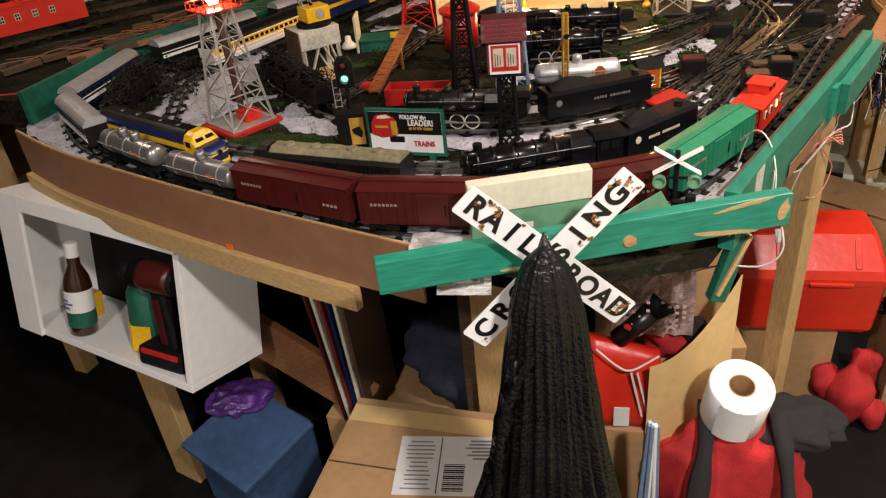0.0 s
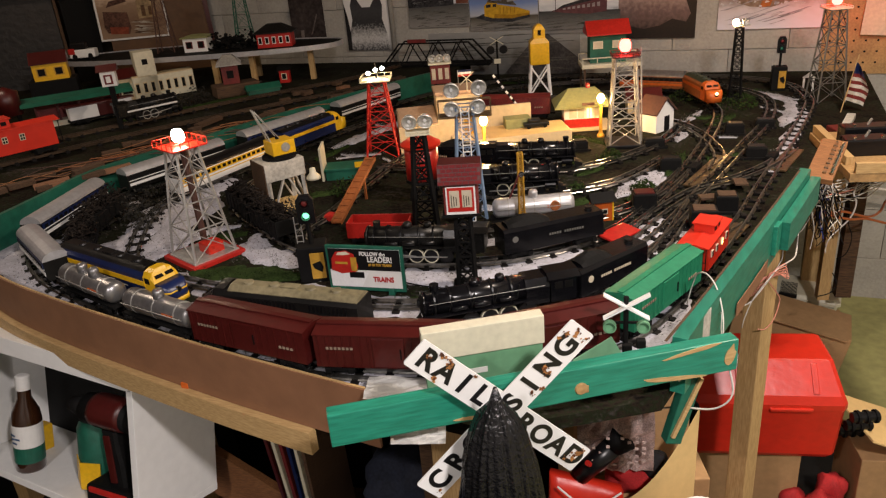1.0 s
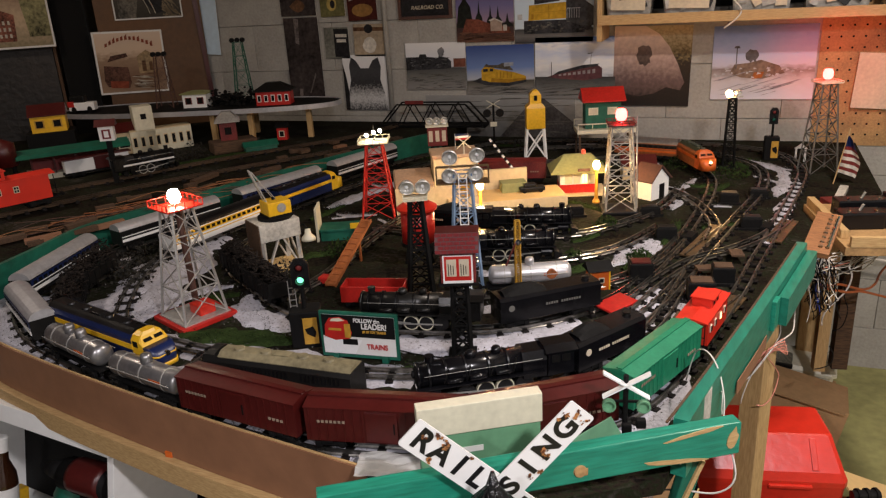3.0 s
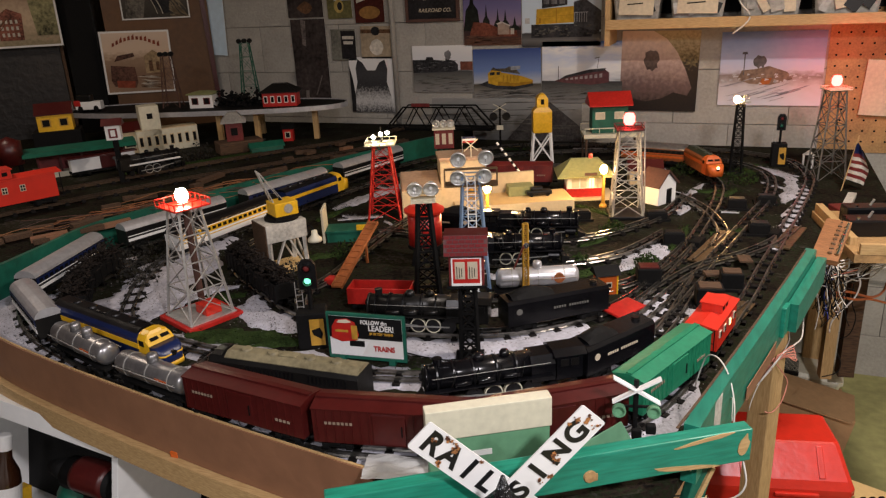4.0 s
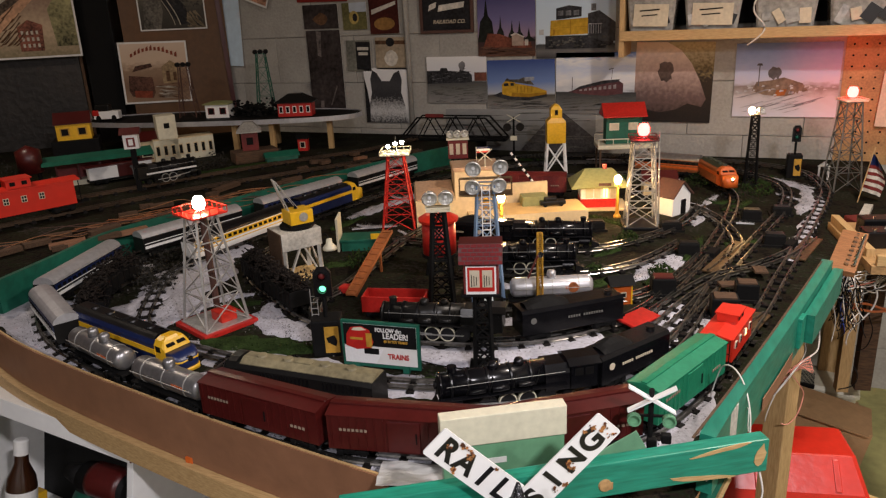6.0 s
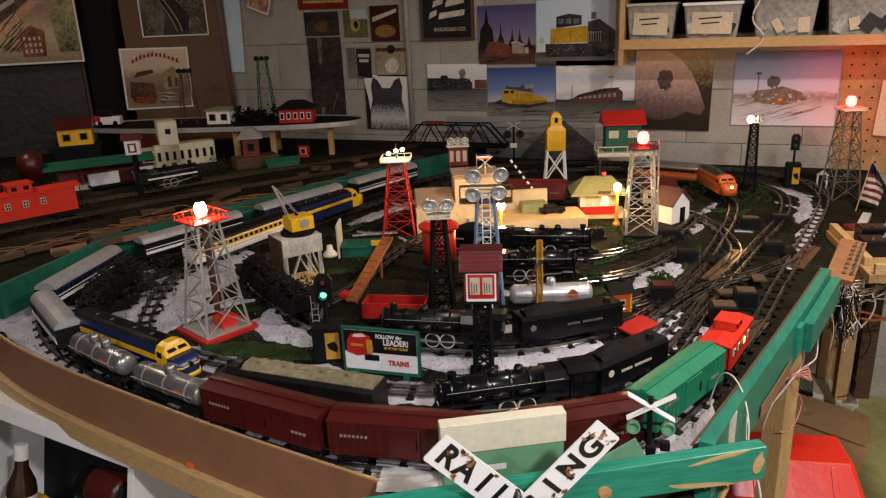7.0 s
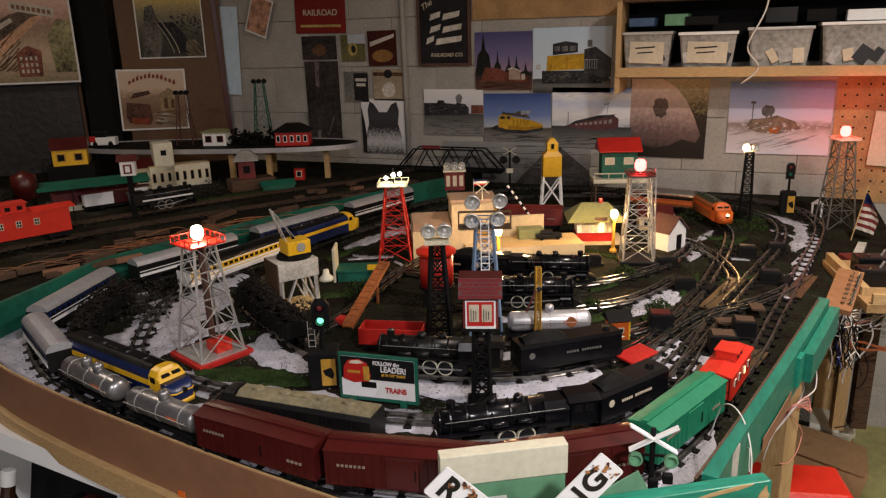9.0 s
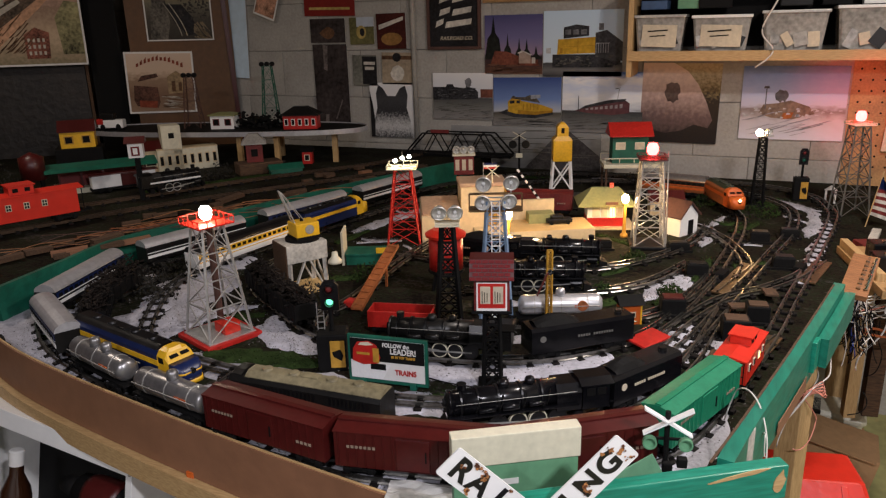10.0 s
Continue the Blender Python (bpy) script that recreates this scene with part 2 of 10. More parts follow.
def thing(name, label, category, m=None, group="", kind=""):
    ob = new(name)
    ob.empty_display_size = 0.05
    if m:
        ob.matrix_world = m
    return tagged(ob, label, category, group, kind)


def single(name, bm, material, label, category, m=None, group="", kind="", smooth=False):
    ob = part(name, bm, material, None, "", smooth)
    if m:
        ob.matrix_world = m
    return tagged(ob, label, category, group, kind)


def curve_points(ctrl, closed=False, step=0.02):
    """A smooth line through the control points, at even steps."""
    c = [Vector(p) for p in ctrl]
    k = len(c)
    out = []
    for i in range(k if closed else k - 1):
        p = [c[(i + j) % k] if closed else c[max(0, min(k - 1, i + j))] for j in (-1, 0, 1, 2)]
        for s in range(16):
            t = s / 16
            out.append(0.5 * (2 * p[1] + (p[2] - p[0]) * t + (2 * p[0] - 5 * p[1] + 4 * p[2] - p[3]) * t * t + (3 * p[1] - p[0] - 3 * p[2] + p[3]) * t ** 3))
    out.append(c[0].copy() if closed else c[-1].copy())
    res, left = [out[0]], step
    for a, b in zip(out, out[1:]):
        d = (b - a).length
        while d >= left and d > 0:
            a = a + (b - a) * (left / d)
            res.append(a)
            d, left = (b - a).length, step
        left -= d
    return res


def tube(bm, pts, r, n=6):
    """A wire along the points."""
    rings = []
    for i, p in enumerate(pts):
        d = (Vector(pts[min(i + 1, len(pts) - 1)]) - Vector(pts[max(i - 1, 0)])).normalized()
        q = d.to_track_quat("Z", "Y")
        rings.append([Vector(p) + q @ Vector((r * math.cos(6.28318 * j / n), r * math.sin(6.28318 * j / n), 0)) for j in range(n)])
    return loft(bm, rings)


def between(a, b, z):
    """The pose of a thing that lies along x, from a to b."""
    d = math.atan2(b[1] - a[1], b[0] - a[0])
    return pose((a[0] + b[0]) / 2, (a[1] + b[1]) / 2, z, 0, 0, math.degrees(d))


def text(name, body, size, material, m, parent=None, label="", shear=0.0, bold=0.0):
    cu = bpy.data.curves.new(name, "FONT")
    cu.body, cu.size, cu.align_x, cu.align_y, cu.shear, cu.extrude, cu.offset = body, size, "CENTER", "CENTER", shear, 0.0004, bold
    tmp = new(name, cu)
    bpy.context.view_layer.update()
    me = bpy.data.meshes.new_from_object(tmp.evaluated_get(bpy.context.evaluated_depsgraph_get()))
    bpy.data.objects.remove(tmp)
    me.materials.clear()
    me.materials.append(M[material])
    ob = new(name, me)
    ob.matrix_world = m
    if parent:
        ob.parent = parent
    if label:
        ob["label"] = label
    return ob

# ---- the room ----
X0, X1, Y0, Y1, H = -2.75, 2.3, -1.3, 3.41, 2.35
M["floor"] = mat("worn olive floor paint", (0.34, 0.33, 0.13), 0.6, var=0.25, scale=12, bump=0.2)
tagged(part("floor", box(nb(), ((X0 + X1) / 2, (Y0 + Y1) / 2, -0.05), (X1 - X0 + 0.3, Y1 - Y0 + 0.3, 0.1)), "floor"), "worn olive painted concrete cellar floor", "floor", kind="structure")
# Unseen ceiling, added to close the room and bounce the lamps.
tagged(part("ceiling", box(nb(), ((X0 + X1) / 2, (Y0 + Y1) / 2, H + 0.05), (X1 - X0 + 0.3, Y1 - Y0 + 0.3, 0.1)), "ceiling"), "assumed bare board ceiling, out of view", "ceiling", kind="structure")
# Unseen walls added round the room; their tone sets the bounced light.
for nm, c, s in (("wall_west", (X0 - 0.06, (Y0 + Y1) / 2, H / 2), (0.12, Y1 - Y0, H)), ("wall_east", (X1 + 0.06, (Y0 + Y1) / 2, H / 2), (0.12, Y1 - Y0, H)),
                 ("wall_south", ((X0 + X1) / 2, Y0 - 0.06, H / 2), (X1 - X0 + 0.24, 0.12, H))):
    tagged(part(nm, box(nb(), c, s), "panel" if nm == "wall_west" else "block"), "dark brown cellar wall assumed out of view" if nm == "wall_west" else "grey painted cellar wall assumed out of view", "wall", kind="structure")
wall_north = part("wall_north", box(nb(), ((X0 + X1) / 2, Y1 + 0.07, H / 2), (X1 - X0 + 0.24, 0.12, H)), "mortar")
tagged(wall_north, "grey painted concrete block cellar wall", "wall", kind="structure")

# Thin matt black sheet covering the floor before and under the table.
dark_sheet = single("floor_sheet", box(nb(), (-0.55, 0.75, 0.005), (3.5, 3.3, 0.01), bev=0.004), "blackmatt", "large thin black sheet lying on the floor", "mat")

# ---- the layout table ----
FRONT = [(-0.80, 1.375), (-0.63, 1.315), (-0.44, 1.268), (-0.23, 1.226), (-0.03, 1.190), (0.14, 1.165), (0.255, 1.150)]
top_pts = [(-0.93, 1.46)] + FRONT + [(0.42, 1.135), (0.625, 1.255), (0.66, 1.385), (0.716, 1.587), (0.785, 1.846), (0.87, 2.2), (0.98, 2.6), (1.10, 2.72), (1.12, 3.405), (-1.0, 3.405), (-0.62, 2.72), (-0.78, 2.25), (-0.94, 1.83)]
bm = nb()
lo = [bm.verts.new((x, y, TABLE - 0.02)) for x, y in top_pts]
hi = [bm.verts.new((x, y, TABLE)) for x, y in top_pts]
bm.faces.new(hi)
bm.faces.new(lo[::-1])
for i in range(len(hi)):
    j = (i + 1) % len(hi)
    bm.faces.new((lo[i], lo[j], hi[j], hi[i]))
layout_table = thing("layout_table", "model railway table with dark scenic top and brown hardboard front", "table")
part("tabletop", bm, "ground", layout_table)


def strip(name, line, z0, z1, t, material, parent, label="", lean=0.0):
    """An upright strip of board that follows a line on the plan."""
    bm = nb()
    pts = curve_points([(x, y, 0) for x, y in line], step=0.03)
    rings = []
    for i, p in enumerate(pts):
        d = (pts[min(i + 1, len(pts) - 1)] - pts[max(i - 1, 0)]).normalized()
        o = Vector((d.y, -d.x, 0)) * t
        rings.append([p + Vector((0, 0, z0)), p + o + Vector((0, 0, z0)), p + o + Vector((0, 0, z1)), p + Vector((0, 0, z1))])
    loft(bm, rings)
    return part(name, bm, material, parent, label)


strip("front_board", FRONT, 0.826, 0.921, 0.005, "fascia", layout_table, "smooth brown hardboard edging")
strip("edge_strip", [(x, y + 0.001) for x, y in FRONT], 0.918, 0.9225, 0.0035, "pinex", layout_table, "pale raw edge")
strip("front_rail", [(x, y - 0.002) for x, y in FRONT[:6]], 0.785, 0.825, 0.016, "pinex", layout_table, "raw pine rail")
bm = nb()
box(bm, (-0.136, 1.203, 0.829), (0.014, 0.004, 0.012), bev=0.001)
part("tape", bm, "orange", layout_table, "small orange clip")
# underframe and legs
part("joist", box(nb(), (0.0, 2.3, 0.84), (1.7, 0.04, 0.08)), "pinex", layout_table)
part("joist", box(nb(), (0.0, 1.6, 0.84), (1.3, 0.04, 0.08)), "pinex", layout_table)
for x, y, s in ((0.236, 1.455, 0.075), (-0.45, 1.52, 0.05), (0.95, 2.7, 0.05), (-0.75, 3.0, 0.05), (0.9, 3.3, 0.05)):
    part("leg", box(nb(), (x, y, 0.44), (s, s * 0.8, 0.88), bev=0.003), "pine", layout_table)
part("leg_cleat", box(nb(), (0.178, 1.465, 0.44), (0.035, 0.03, 0.78), bev=0.003), "oldwood", layout_table, "old brown board")
bm = nb()
bar(bm, (-0.36, 1.42, 0.44), (-0.10, 1.46, 0.25), 0.02, 0.11)
part("brace", bm, "stained", layout_table, "slanting brown board")

# green boards
green_rail = thing("green_rail", "green painted plank along the table's side, scuffed bare", "plank", group="green planks")
strip("plank", [(0.633, 1.275), (0.66, 1.385), (0.716, 1.587), (0.785, 1.846), (0.826, 2.005)], 0.90, 0.985, 0.02, "greeny", green_rail)
strip("outer_plank", [(0.779, 1.74), (0.807, 1.846), (0.848, 2.005)], 0.915, 0.968, 0.018, "greeny", green_rail)
strip("bare_patch", [(0.6445, 1.255), (0.662, 1.32), (0.680, 1.384)], 0.93, 0.982, 0.0015, "whitewood", green_rail, "bare scuffed patch")
strip("worn_edge", [(0.624, 1.262), (0.660, 1.385), (0.716, 1.587), (0.785, 1.846), (0.826, 2.005)], 0.9845, 0.9858, 0.0035, "oldwood", green_rail, "brown worn edge")
strip("bare_board", [(0.7135, 1.495), (0.7415, 1.595), (0.7675, 1.693)], 0.902, 0.926, 0.0012, "fascia", green_rail, "bare brown patch")
strip("table_edge", [(0.829, 2.010), (0.860, 2.13), (0.888, 2.26), (0.928, 2.44), (0.968, 2.62), (1.0, 2.76)], 0.90, 0.913, 0.022, "whitewood", green_rail, "worn pale table edge")
part("end_block", box(nb(), (0, 0, 0), (0.030, 0.030, 0.056), pose(0.764, 1.718, 0.946, 0, 0, -15), bev=0.002), "green", green_rail, "short green block at the post")
front_plank = thing("green_front_plank", "green painted plank end with knot and bare wood scuffs", "plank", between((0.265, 1.010), (0.712, 1.290), 0.962), group="green planks")
bm = nb()
box(bm, (0, 0.006, 0), (0.528, 0.02, 0.046), bev=0.002)
part("plank", bm, "green", front_plank)
bm = nb()
box(bm, (0.055, -0.0045, -0.008), (0.010, 0.002, 0.010), bev=0.0008)
lathe(bm, [(0.0001, 0.0), (0.0085, 0.0), (0.0075, 0.0025), (0.0001, 0.003)], 14, pose(0.05, -0.004, -0.006, 90, 0, 0))
part("knot", bm, "osb", front_plank, "bare wood knot")
for x, z, w, h, a in ((0.175, -0.017, 0.09, 0.006, 6), (0.2, 0.018, 0.085, 0.005, -7), (0.253, 0.0, 0.015, 0.03, 10), (-0.09, -0.018, 0.05, 0.004, 3)):
    bm = nb()
    prof = [(w / 2 * math.cos(k * 0.5236) * random.uniform(0.75, 1.1), h / 2 * math.sin(k * 0.5236) * random.uniform(0.6, 1.3)) for k in range(12)]
    prism(bm, prof, 0, 0.0012, pose(x, -0.0041, z, 0, a, 0) @ pose(0, 0, 0, 0, 0, -90))
    part("scuff", bm, "pinex", front_plank, "bare wood scuff")
single("green_stub", box(nb(), (0.0, 0, -0.030), (0.024, 0.018, 0.112), bev=0.002), "greendark", "short green painted block under the plank", "wood block", pose(0.655, 1.306, 0.885, 0, 14, 30))
single("pine_strip", box(nb(), (0, 0, 0), (0.006, 0.010, 0.100), bev=0.001), "pinex", "thin raw pine strip slanting under the plank", "wood strip", pose(0.655, 1.296, 0.862, 0, 22, 30))


def crumpled(name, label, m, w, d, rise, seed, material="paper"):
    """A creased sheet of paper."""
    bm = nb()
    n = 14
    g = [[bm.verts.new((w * (i / n - 0.5), d * (j / n - 0.5), rise * noise.noise(Vector((i * 0.33, j * 0.33, seed))) + rise * 0.5 * abs(noise.noise(Vector((i * 0.8, j * 0.8, seed + 4)))))) for i in range(n + 1)] for j in range(n + 1)]
    for j in range(n):
        for i in range(n):
            bm.faces.new((g[j][i], g[j][i + 1], g[j + 1][i + 1], g[j + 1][i]))
    bmesh.ops.solidify(bm, geom=bm.faces[:], thickness=0.0008)
    return single(name, bm, material, label, "paper", m)


crumpled("torn_paper", "crumpled white paper lying on the table's corner", pose(0.300, 1.166, 0.9225, 3, 1, 14), 0.125, 0.050, 0.006, 2.0)
crumpled("white_card", "crumpled white paper wedged below the plank", pose(0.343, 1.088, 0.916, 58, 8, 26), 0.070, 0.030, 0.005, 7.0)



post = single("wooden_post", box(nb(), (0, 0, 0.459), (0.041, 0.041, 0.918), bev=0.002), "pine", "square raw pine post beside the table", "post", pose(0.760, 1.752, 0.0, 0, 0, -32))

# upper deck at the left with its green divider
deck = thing("upper_deck", "raised wooden railway deck behind a green divider", "deck")
DIV = [(-0.845, 1.44), (-0.865, 1.62), (-0.885, 1.82), (-0.82, 2.03), (-0.74, 2.27), (-0.655, 2.5), (-0.58, 2.70), (-0.43, 3.02), (-0.36, 3.12)]
dpts = [(x - 0.012, y) for x, y in DIV] + [(-0.36, 3.405), (-2.7, 3.405), (-2.7, 1.44)]
bm = nb()
lo = [bm.verts.new((x, y, 0.90)) for x, y in dpts]
hi = [bm.verts.new((x, y, 0.958)) for x, y in dpts]
bm.faces.new(hi)
bm.faces.new(lo[::-1])
for i in range(len(hi)):
    j = (i + 1) % len(hi)
    bm.faces.new((lo[i], lo[j], hi[j], hi[i]))
part("deck_board", bm, "ground", deck)
strip("divider", DIV, 0.90, 0.979, 0.012, "greendark", deck, "dark green painted divider")
for x, y in ((-2.2, 1.6), (-1.2, 1.55), (-2.3, 3.2), (-1.3, 3.2)):
    part("leg", box(nb(), (x, y, 0.45), (0.05, 0.05, 0.9)), "pine", deck)
for i in range(34):
    a = random.random()
    x, y = -0.93 - 0.22 * random.random() + 0.42 * a, 1.55 + 1.45 * a
    w = random.uniform(0.03, 0.10)
    part("plank", box(nb(), (0, 0, 0), (w, random.uniform(0.015, 0.03), 0.012), pose(x, y, 0.966 + random.uniform(0, 0.006), 0, random.uniform(-3, 3), 62 + random.uniform(-18, 18))), random.choice(("oldwood", "fascia", "oldwood", "oldwood")), deck)

# ---- tracks ----
tie_mesh = None


def track(label, ctrl, closed=False, z=TABLE, spacing=0.047, rail="rail"):
    """Two rails on ties along a line on the plan."""
    global tie_mesh
    t = thing("railway_track", label, "track", group="railway tracks")
    pts = curve_points([(x, y, z) for x, y in ctrl], closed, 0.02)
    for off in (-0.0115, 0.0115):
        bm = nb()
        rings = []
        for i, p in enumerate(pts):
            d = (pts[min(i + 1, len(pts) - 1)] - pts[max(i - 1, 0)]).normalized()
            o = Vector((-d.y, d.x, 0))
            c = p + o * off
            rings.append([c + o * a + Vector((0, 0, h)) for a, h in ((-0.0035, 0.006), (0.0035, 0.006), (0.0035, 0.007), (0.0014, 0.009), (0.0017, 0.014), (-0.0017, 0.014), (-0.0014, 0.009), (-0.0035, 0.007))])
        loft(bm, rings)
        part("rail", bm, rail, t)
    if tie_mesh is None:
        bm = nb()
        box(bm, (0, 0, 0.003), (0.013, 0.046, 0.006), bev=0.001)
        box(bm, (0, 0.0115, 0.0075), (0.009, 0.010, 0.003))
        box(bm, (0, -0.0115, 0.0075), (0.009, 0.010, 0.003))
        tie_mesh = bpy.data.meshes.new("tie")
        bm.to_mesh(tie_mesh)
        bm.free()
        tie_mesh.materials.append(M["tie"])
    q = curve_points([(x, y, z) for x, y in ctrl], closed, spacing)
    for i, p in enumerate(q[:-1]):
        d = q[i + 1] - p
        ob = new("tie", tie_mesh)
        ob.parent = t
        ob.matrix_local = pose(*p, 0, 0, math.degrees(math.atan2(d.y, d.x)) + random.uniform(-3, 3))
    return pts


OUTER = [(-0.82, 1.62), (-0.76, 1.485), (-0.61, 1.372), (-0.44, 1.307), (-0.247, 1.255), (-0.05, 1.2155), (0.095, 1.198), (0.221, 1.201), (0.43, 1.257), (0.565, 1.390), (0.632, 1.555), (0.678, 1.72), (0.722, 1.905), (0.752, 2.06), (0.79, 2.24), (0.832, 2.46), (0.895, 2.79), (0.905, 2.95),
         (0.85, 3.15), (0.66, 3.27), (0.3, 3.31), (-0.1, 3.27), (-0.34, 3.06), (-0.47, 2.82), (-0.57, 2.5), (-0.68, 2.15), (-0.79, 1.85)]
RUN = [(-0.638, 1.808), (-0.597, 1.674), (-0.547, 1.583), (-0.475, 1.485), (-0.385, 1.434), (-0.27, 1.408), (-0.12, 1.393), (0.02, 1.391), (0.16, 1.406), (0.29, 1.446), (0.416, 1.525), (0.51, 1.64), (0.567, 1.777), (0.612, 1.95), (0.655, 2.13), (0.72, 2.40), (0.785, 2.68), (0.79, 2.92), (0.69, 3.08),
       (0.5, 3.18), (0.2, 3.2), (-0.1, 3.1), (-0.30, 2.90), (-0.41, 2.68), (-0.487, 2.46), (-0.548, 2.20), (-0.61, 1.98)]
PARK = [(-0.705, 1.76), (-0.70, 1.66), (-0.665, 1.53), (-0.59, 1.428), (-0.47, 1.368), (-0.32, 1.332), (-0.13, 1.295), (0.02, 1.287), (0.17, 1.299), (0.26, 1.331), (0.36, 1.394), (0.455, 1.459), (0.535, 1.583), (0.575, 1.70), (0.60, 1.84), (0.625, 2.0)]
SIDE = [(-0.075, 1.578), (-0.16, 1.606), (-0.278, 1.682), (-0.40, 1.768), (-0.47, 1.87), (-0.485, 2.0), (-0.455, 2.16)]
INNER = [(-0.16, 1.80), (-0.17, 1.68), (-0.10, 1.575), (0.03, 1.561), (0.16, 1.576), (0.28, 1.607), (0.40, 1.69), (0.50, 1.83), (0.575, 2.10), (0.615, 2.35), (0.645, 2.6), (0.640, 2.80), (0.555, 2.98), (0.40, 3.06), (0.2, 2.98), (0.0, 2.88), (-0.12, 2.68), (-0.14, 2.4), (-0.17, 2.1)]
SPUR = [(0.215, 1.755), (0.30, 1.790), (0.40, 1.834), (0.49, 1.92), (0.555, 2.06), (0.60, 2.25)]
STEAM_A = [(-0.2, 2.13), (0.0, 2.12), (0.2, 2.13), (0.36, 2.2), (0.5, 2.4), (0.56, 2.65)]
STEAM_B = [(0.06, 1.925), (0.2, 1.957), (0.335, 2.0), (0.45, 2.10), (0.54, 2.3)]
CROSS = [(0.515, 1.76), (0.56, 1.91), (0.625, 2.05), (0.715, 2.15), (0.793, 2.28), (0.822, 2.42)]
CROSS2 = [(0.655, 2.20), (0.665, 2.314), (0.637, 2.433), (0.595, 2.535), (0.53, 2.62), (0.44, 2.66)]
DECK1 = [(-1.38, 1.58), (-1.22, 1.93), (-1.02, 2.28), (-0.82, 2.56), (-0.64, 2.80), (-0.50, 3.05)]
DECK2 = [(-1.62, 1.66), (-1.37, 2.04), (-1.20, 2.32), (-1.08, 2.52), (-0.90, 2.78), (-0.72, 3.02), (-0.62, 3.3)]
for lab, ctrl, closed, z in (("outer loop of steel rails on black ties", OUTER, True, TABLE), ("second loop of steel rails on black ties", RUN, True, TABLE), ("parking siding of rails between the two loops", PARK, False, TABLE + 0.0005), ("curved dark siding beside the crane", SIDE, False, TABLE + 0.0003),
                             ("inner loop of rails on black ties", INNER, True, TABLE), ("curved spur of rails beside the water tank", SPUR, False, TABLE), ("rail siding in front of the freight station", STEAM_A, False, TABLE),
                             ("rail siding among the parked engines", STEAM_B, False, TABLE), ("curved switch rails leading to the outer loop", CROSS, False, TABLE + 0.001), ("diverging yard rails on black ties", CROSS2, False, TABLE + 0.002), ("rails along the raised deck's edge", DECK1, False, 0.958), ("rails on the raised deck", DECK2, False, 0.958)):
    track(lab, ctrl, closed, z, rail="railold" if z > 0.93 else "rail")

# pale gravel and grass beds


def edge_y(x):
    """The table's front edge at x."""
    xs = [a for a, b in FRONT] + [0.42, 0.62]
    return float(np.interp(x, xs, [b for a, b in FRONT] + [1.135, 1.26]))


def clear(p, o):
    """How far one can go from p along o on the table."""
    d = 0.0
    while d < 0.2 and (p.z > 0.93 or (p + o * (d + 0.01)).y > edge_y((p + o * (d + 0.01)).x) + 0.006):
        d += 0.004
    return d


def bed(name, label, line, width, material, h=0.004, z=TABLE):
    """A low ragged bank along a line."""
    bm = nb()
    pts = curve_points([(x, y, z) for x, y in line], step=0.012)
    rings = []
    for i, p in enumerate(pts):
        d = (pts[min(i + 1, len(pts) - 1)] - pts[max(i - 1, 0)]).normalized()
        o = Vector((-d.y, d.x, 0))
        k = min(1.0, 0.25 + min(i, len(pts) - 1 - i) * 0.12)
        wl = width * k * (0.75 + 0.55 * noise.noise(p * 14 + Vector((3, 0, 0))) + 0.35 * noise.noise(p * 50))
        wr = width * k * (0.75 + 0.55 * noise.noise(p * 14 + Vector((9, 5, 0))) + 0.35 * noise.noise(p * 50 + Vector((4, 4, 4))))
        wr = max(0.001, min(wr, clear(p, -o)))
        wl = max(0.001, min(wl, clear(p, o)))
        rings.append([p + o * a + Vector((0, 0, b + (0.0016 * noise.noise((p + o * a) * 90) if 0.1 < f < 0.9 else 0))) for f, a, b in
                      ((0, -wr, -0.002), (0.15, -wr * 0.85, h * 0.6), (0.35, -wr * 0.45, h), (0.5, 0, h), (0.65, wl * 0.45, h), (0.85, wl * 0.85, h * 0.6), (1, wl, -0.002))])
    loft(bm, rings, closed=False, caps=False)
    ob = part(name, bm, material, None, "", True)
    return tagged(ob, label, "ground cover", kind="stuff")


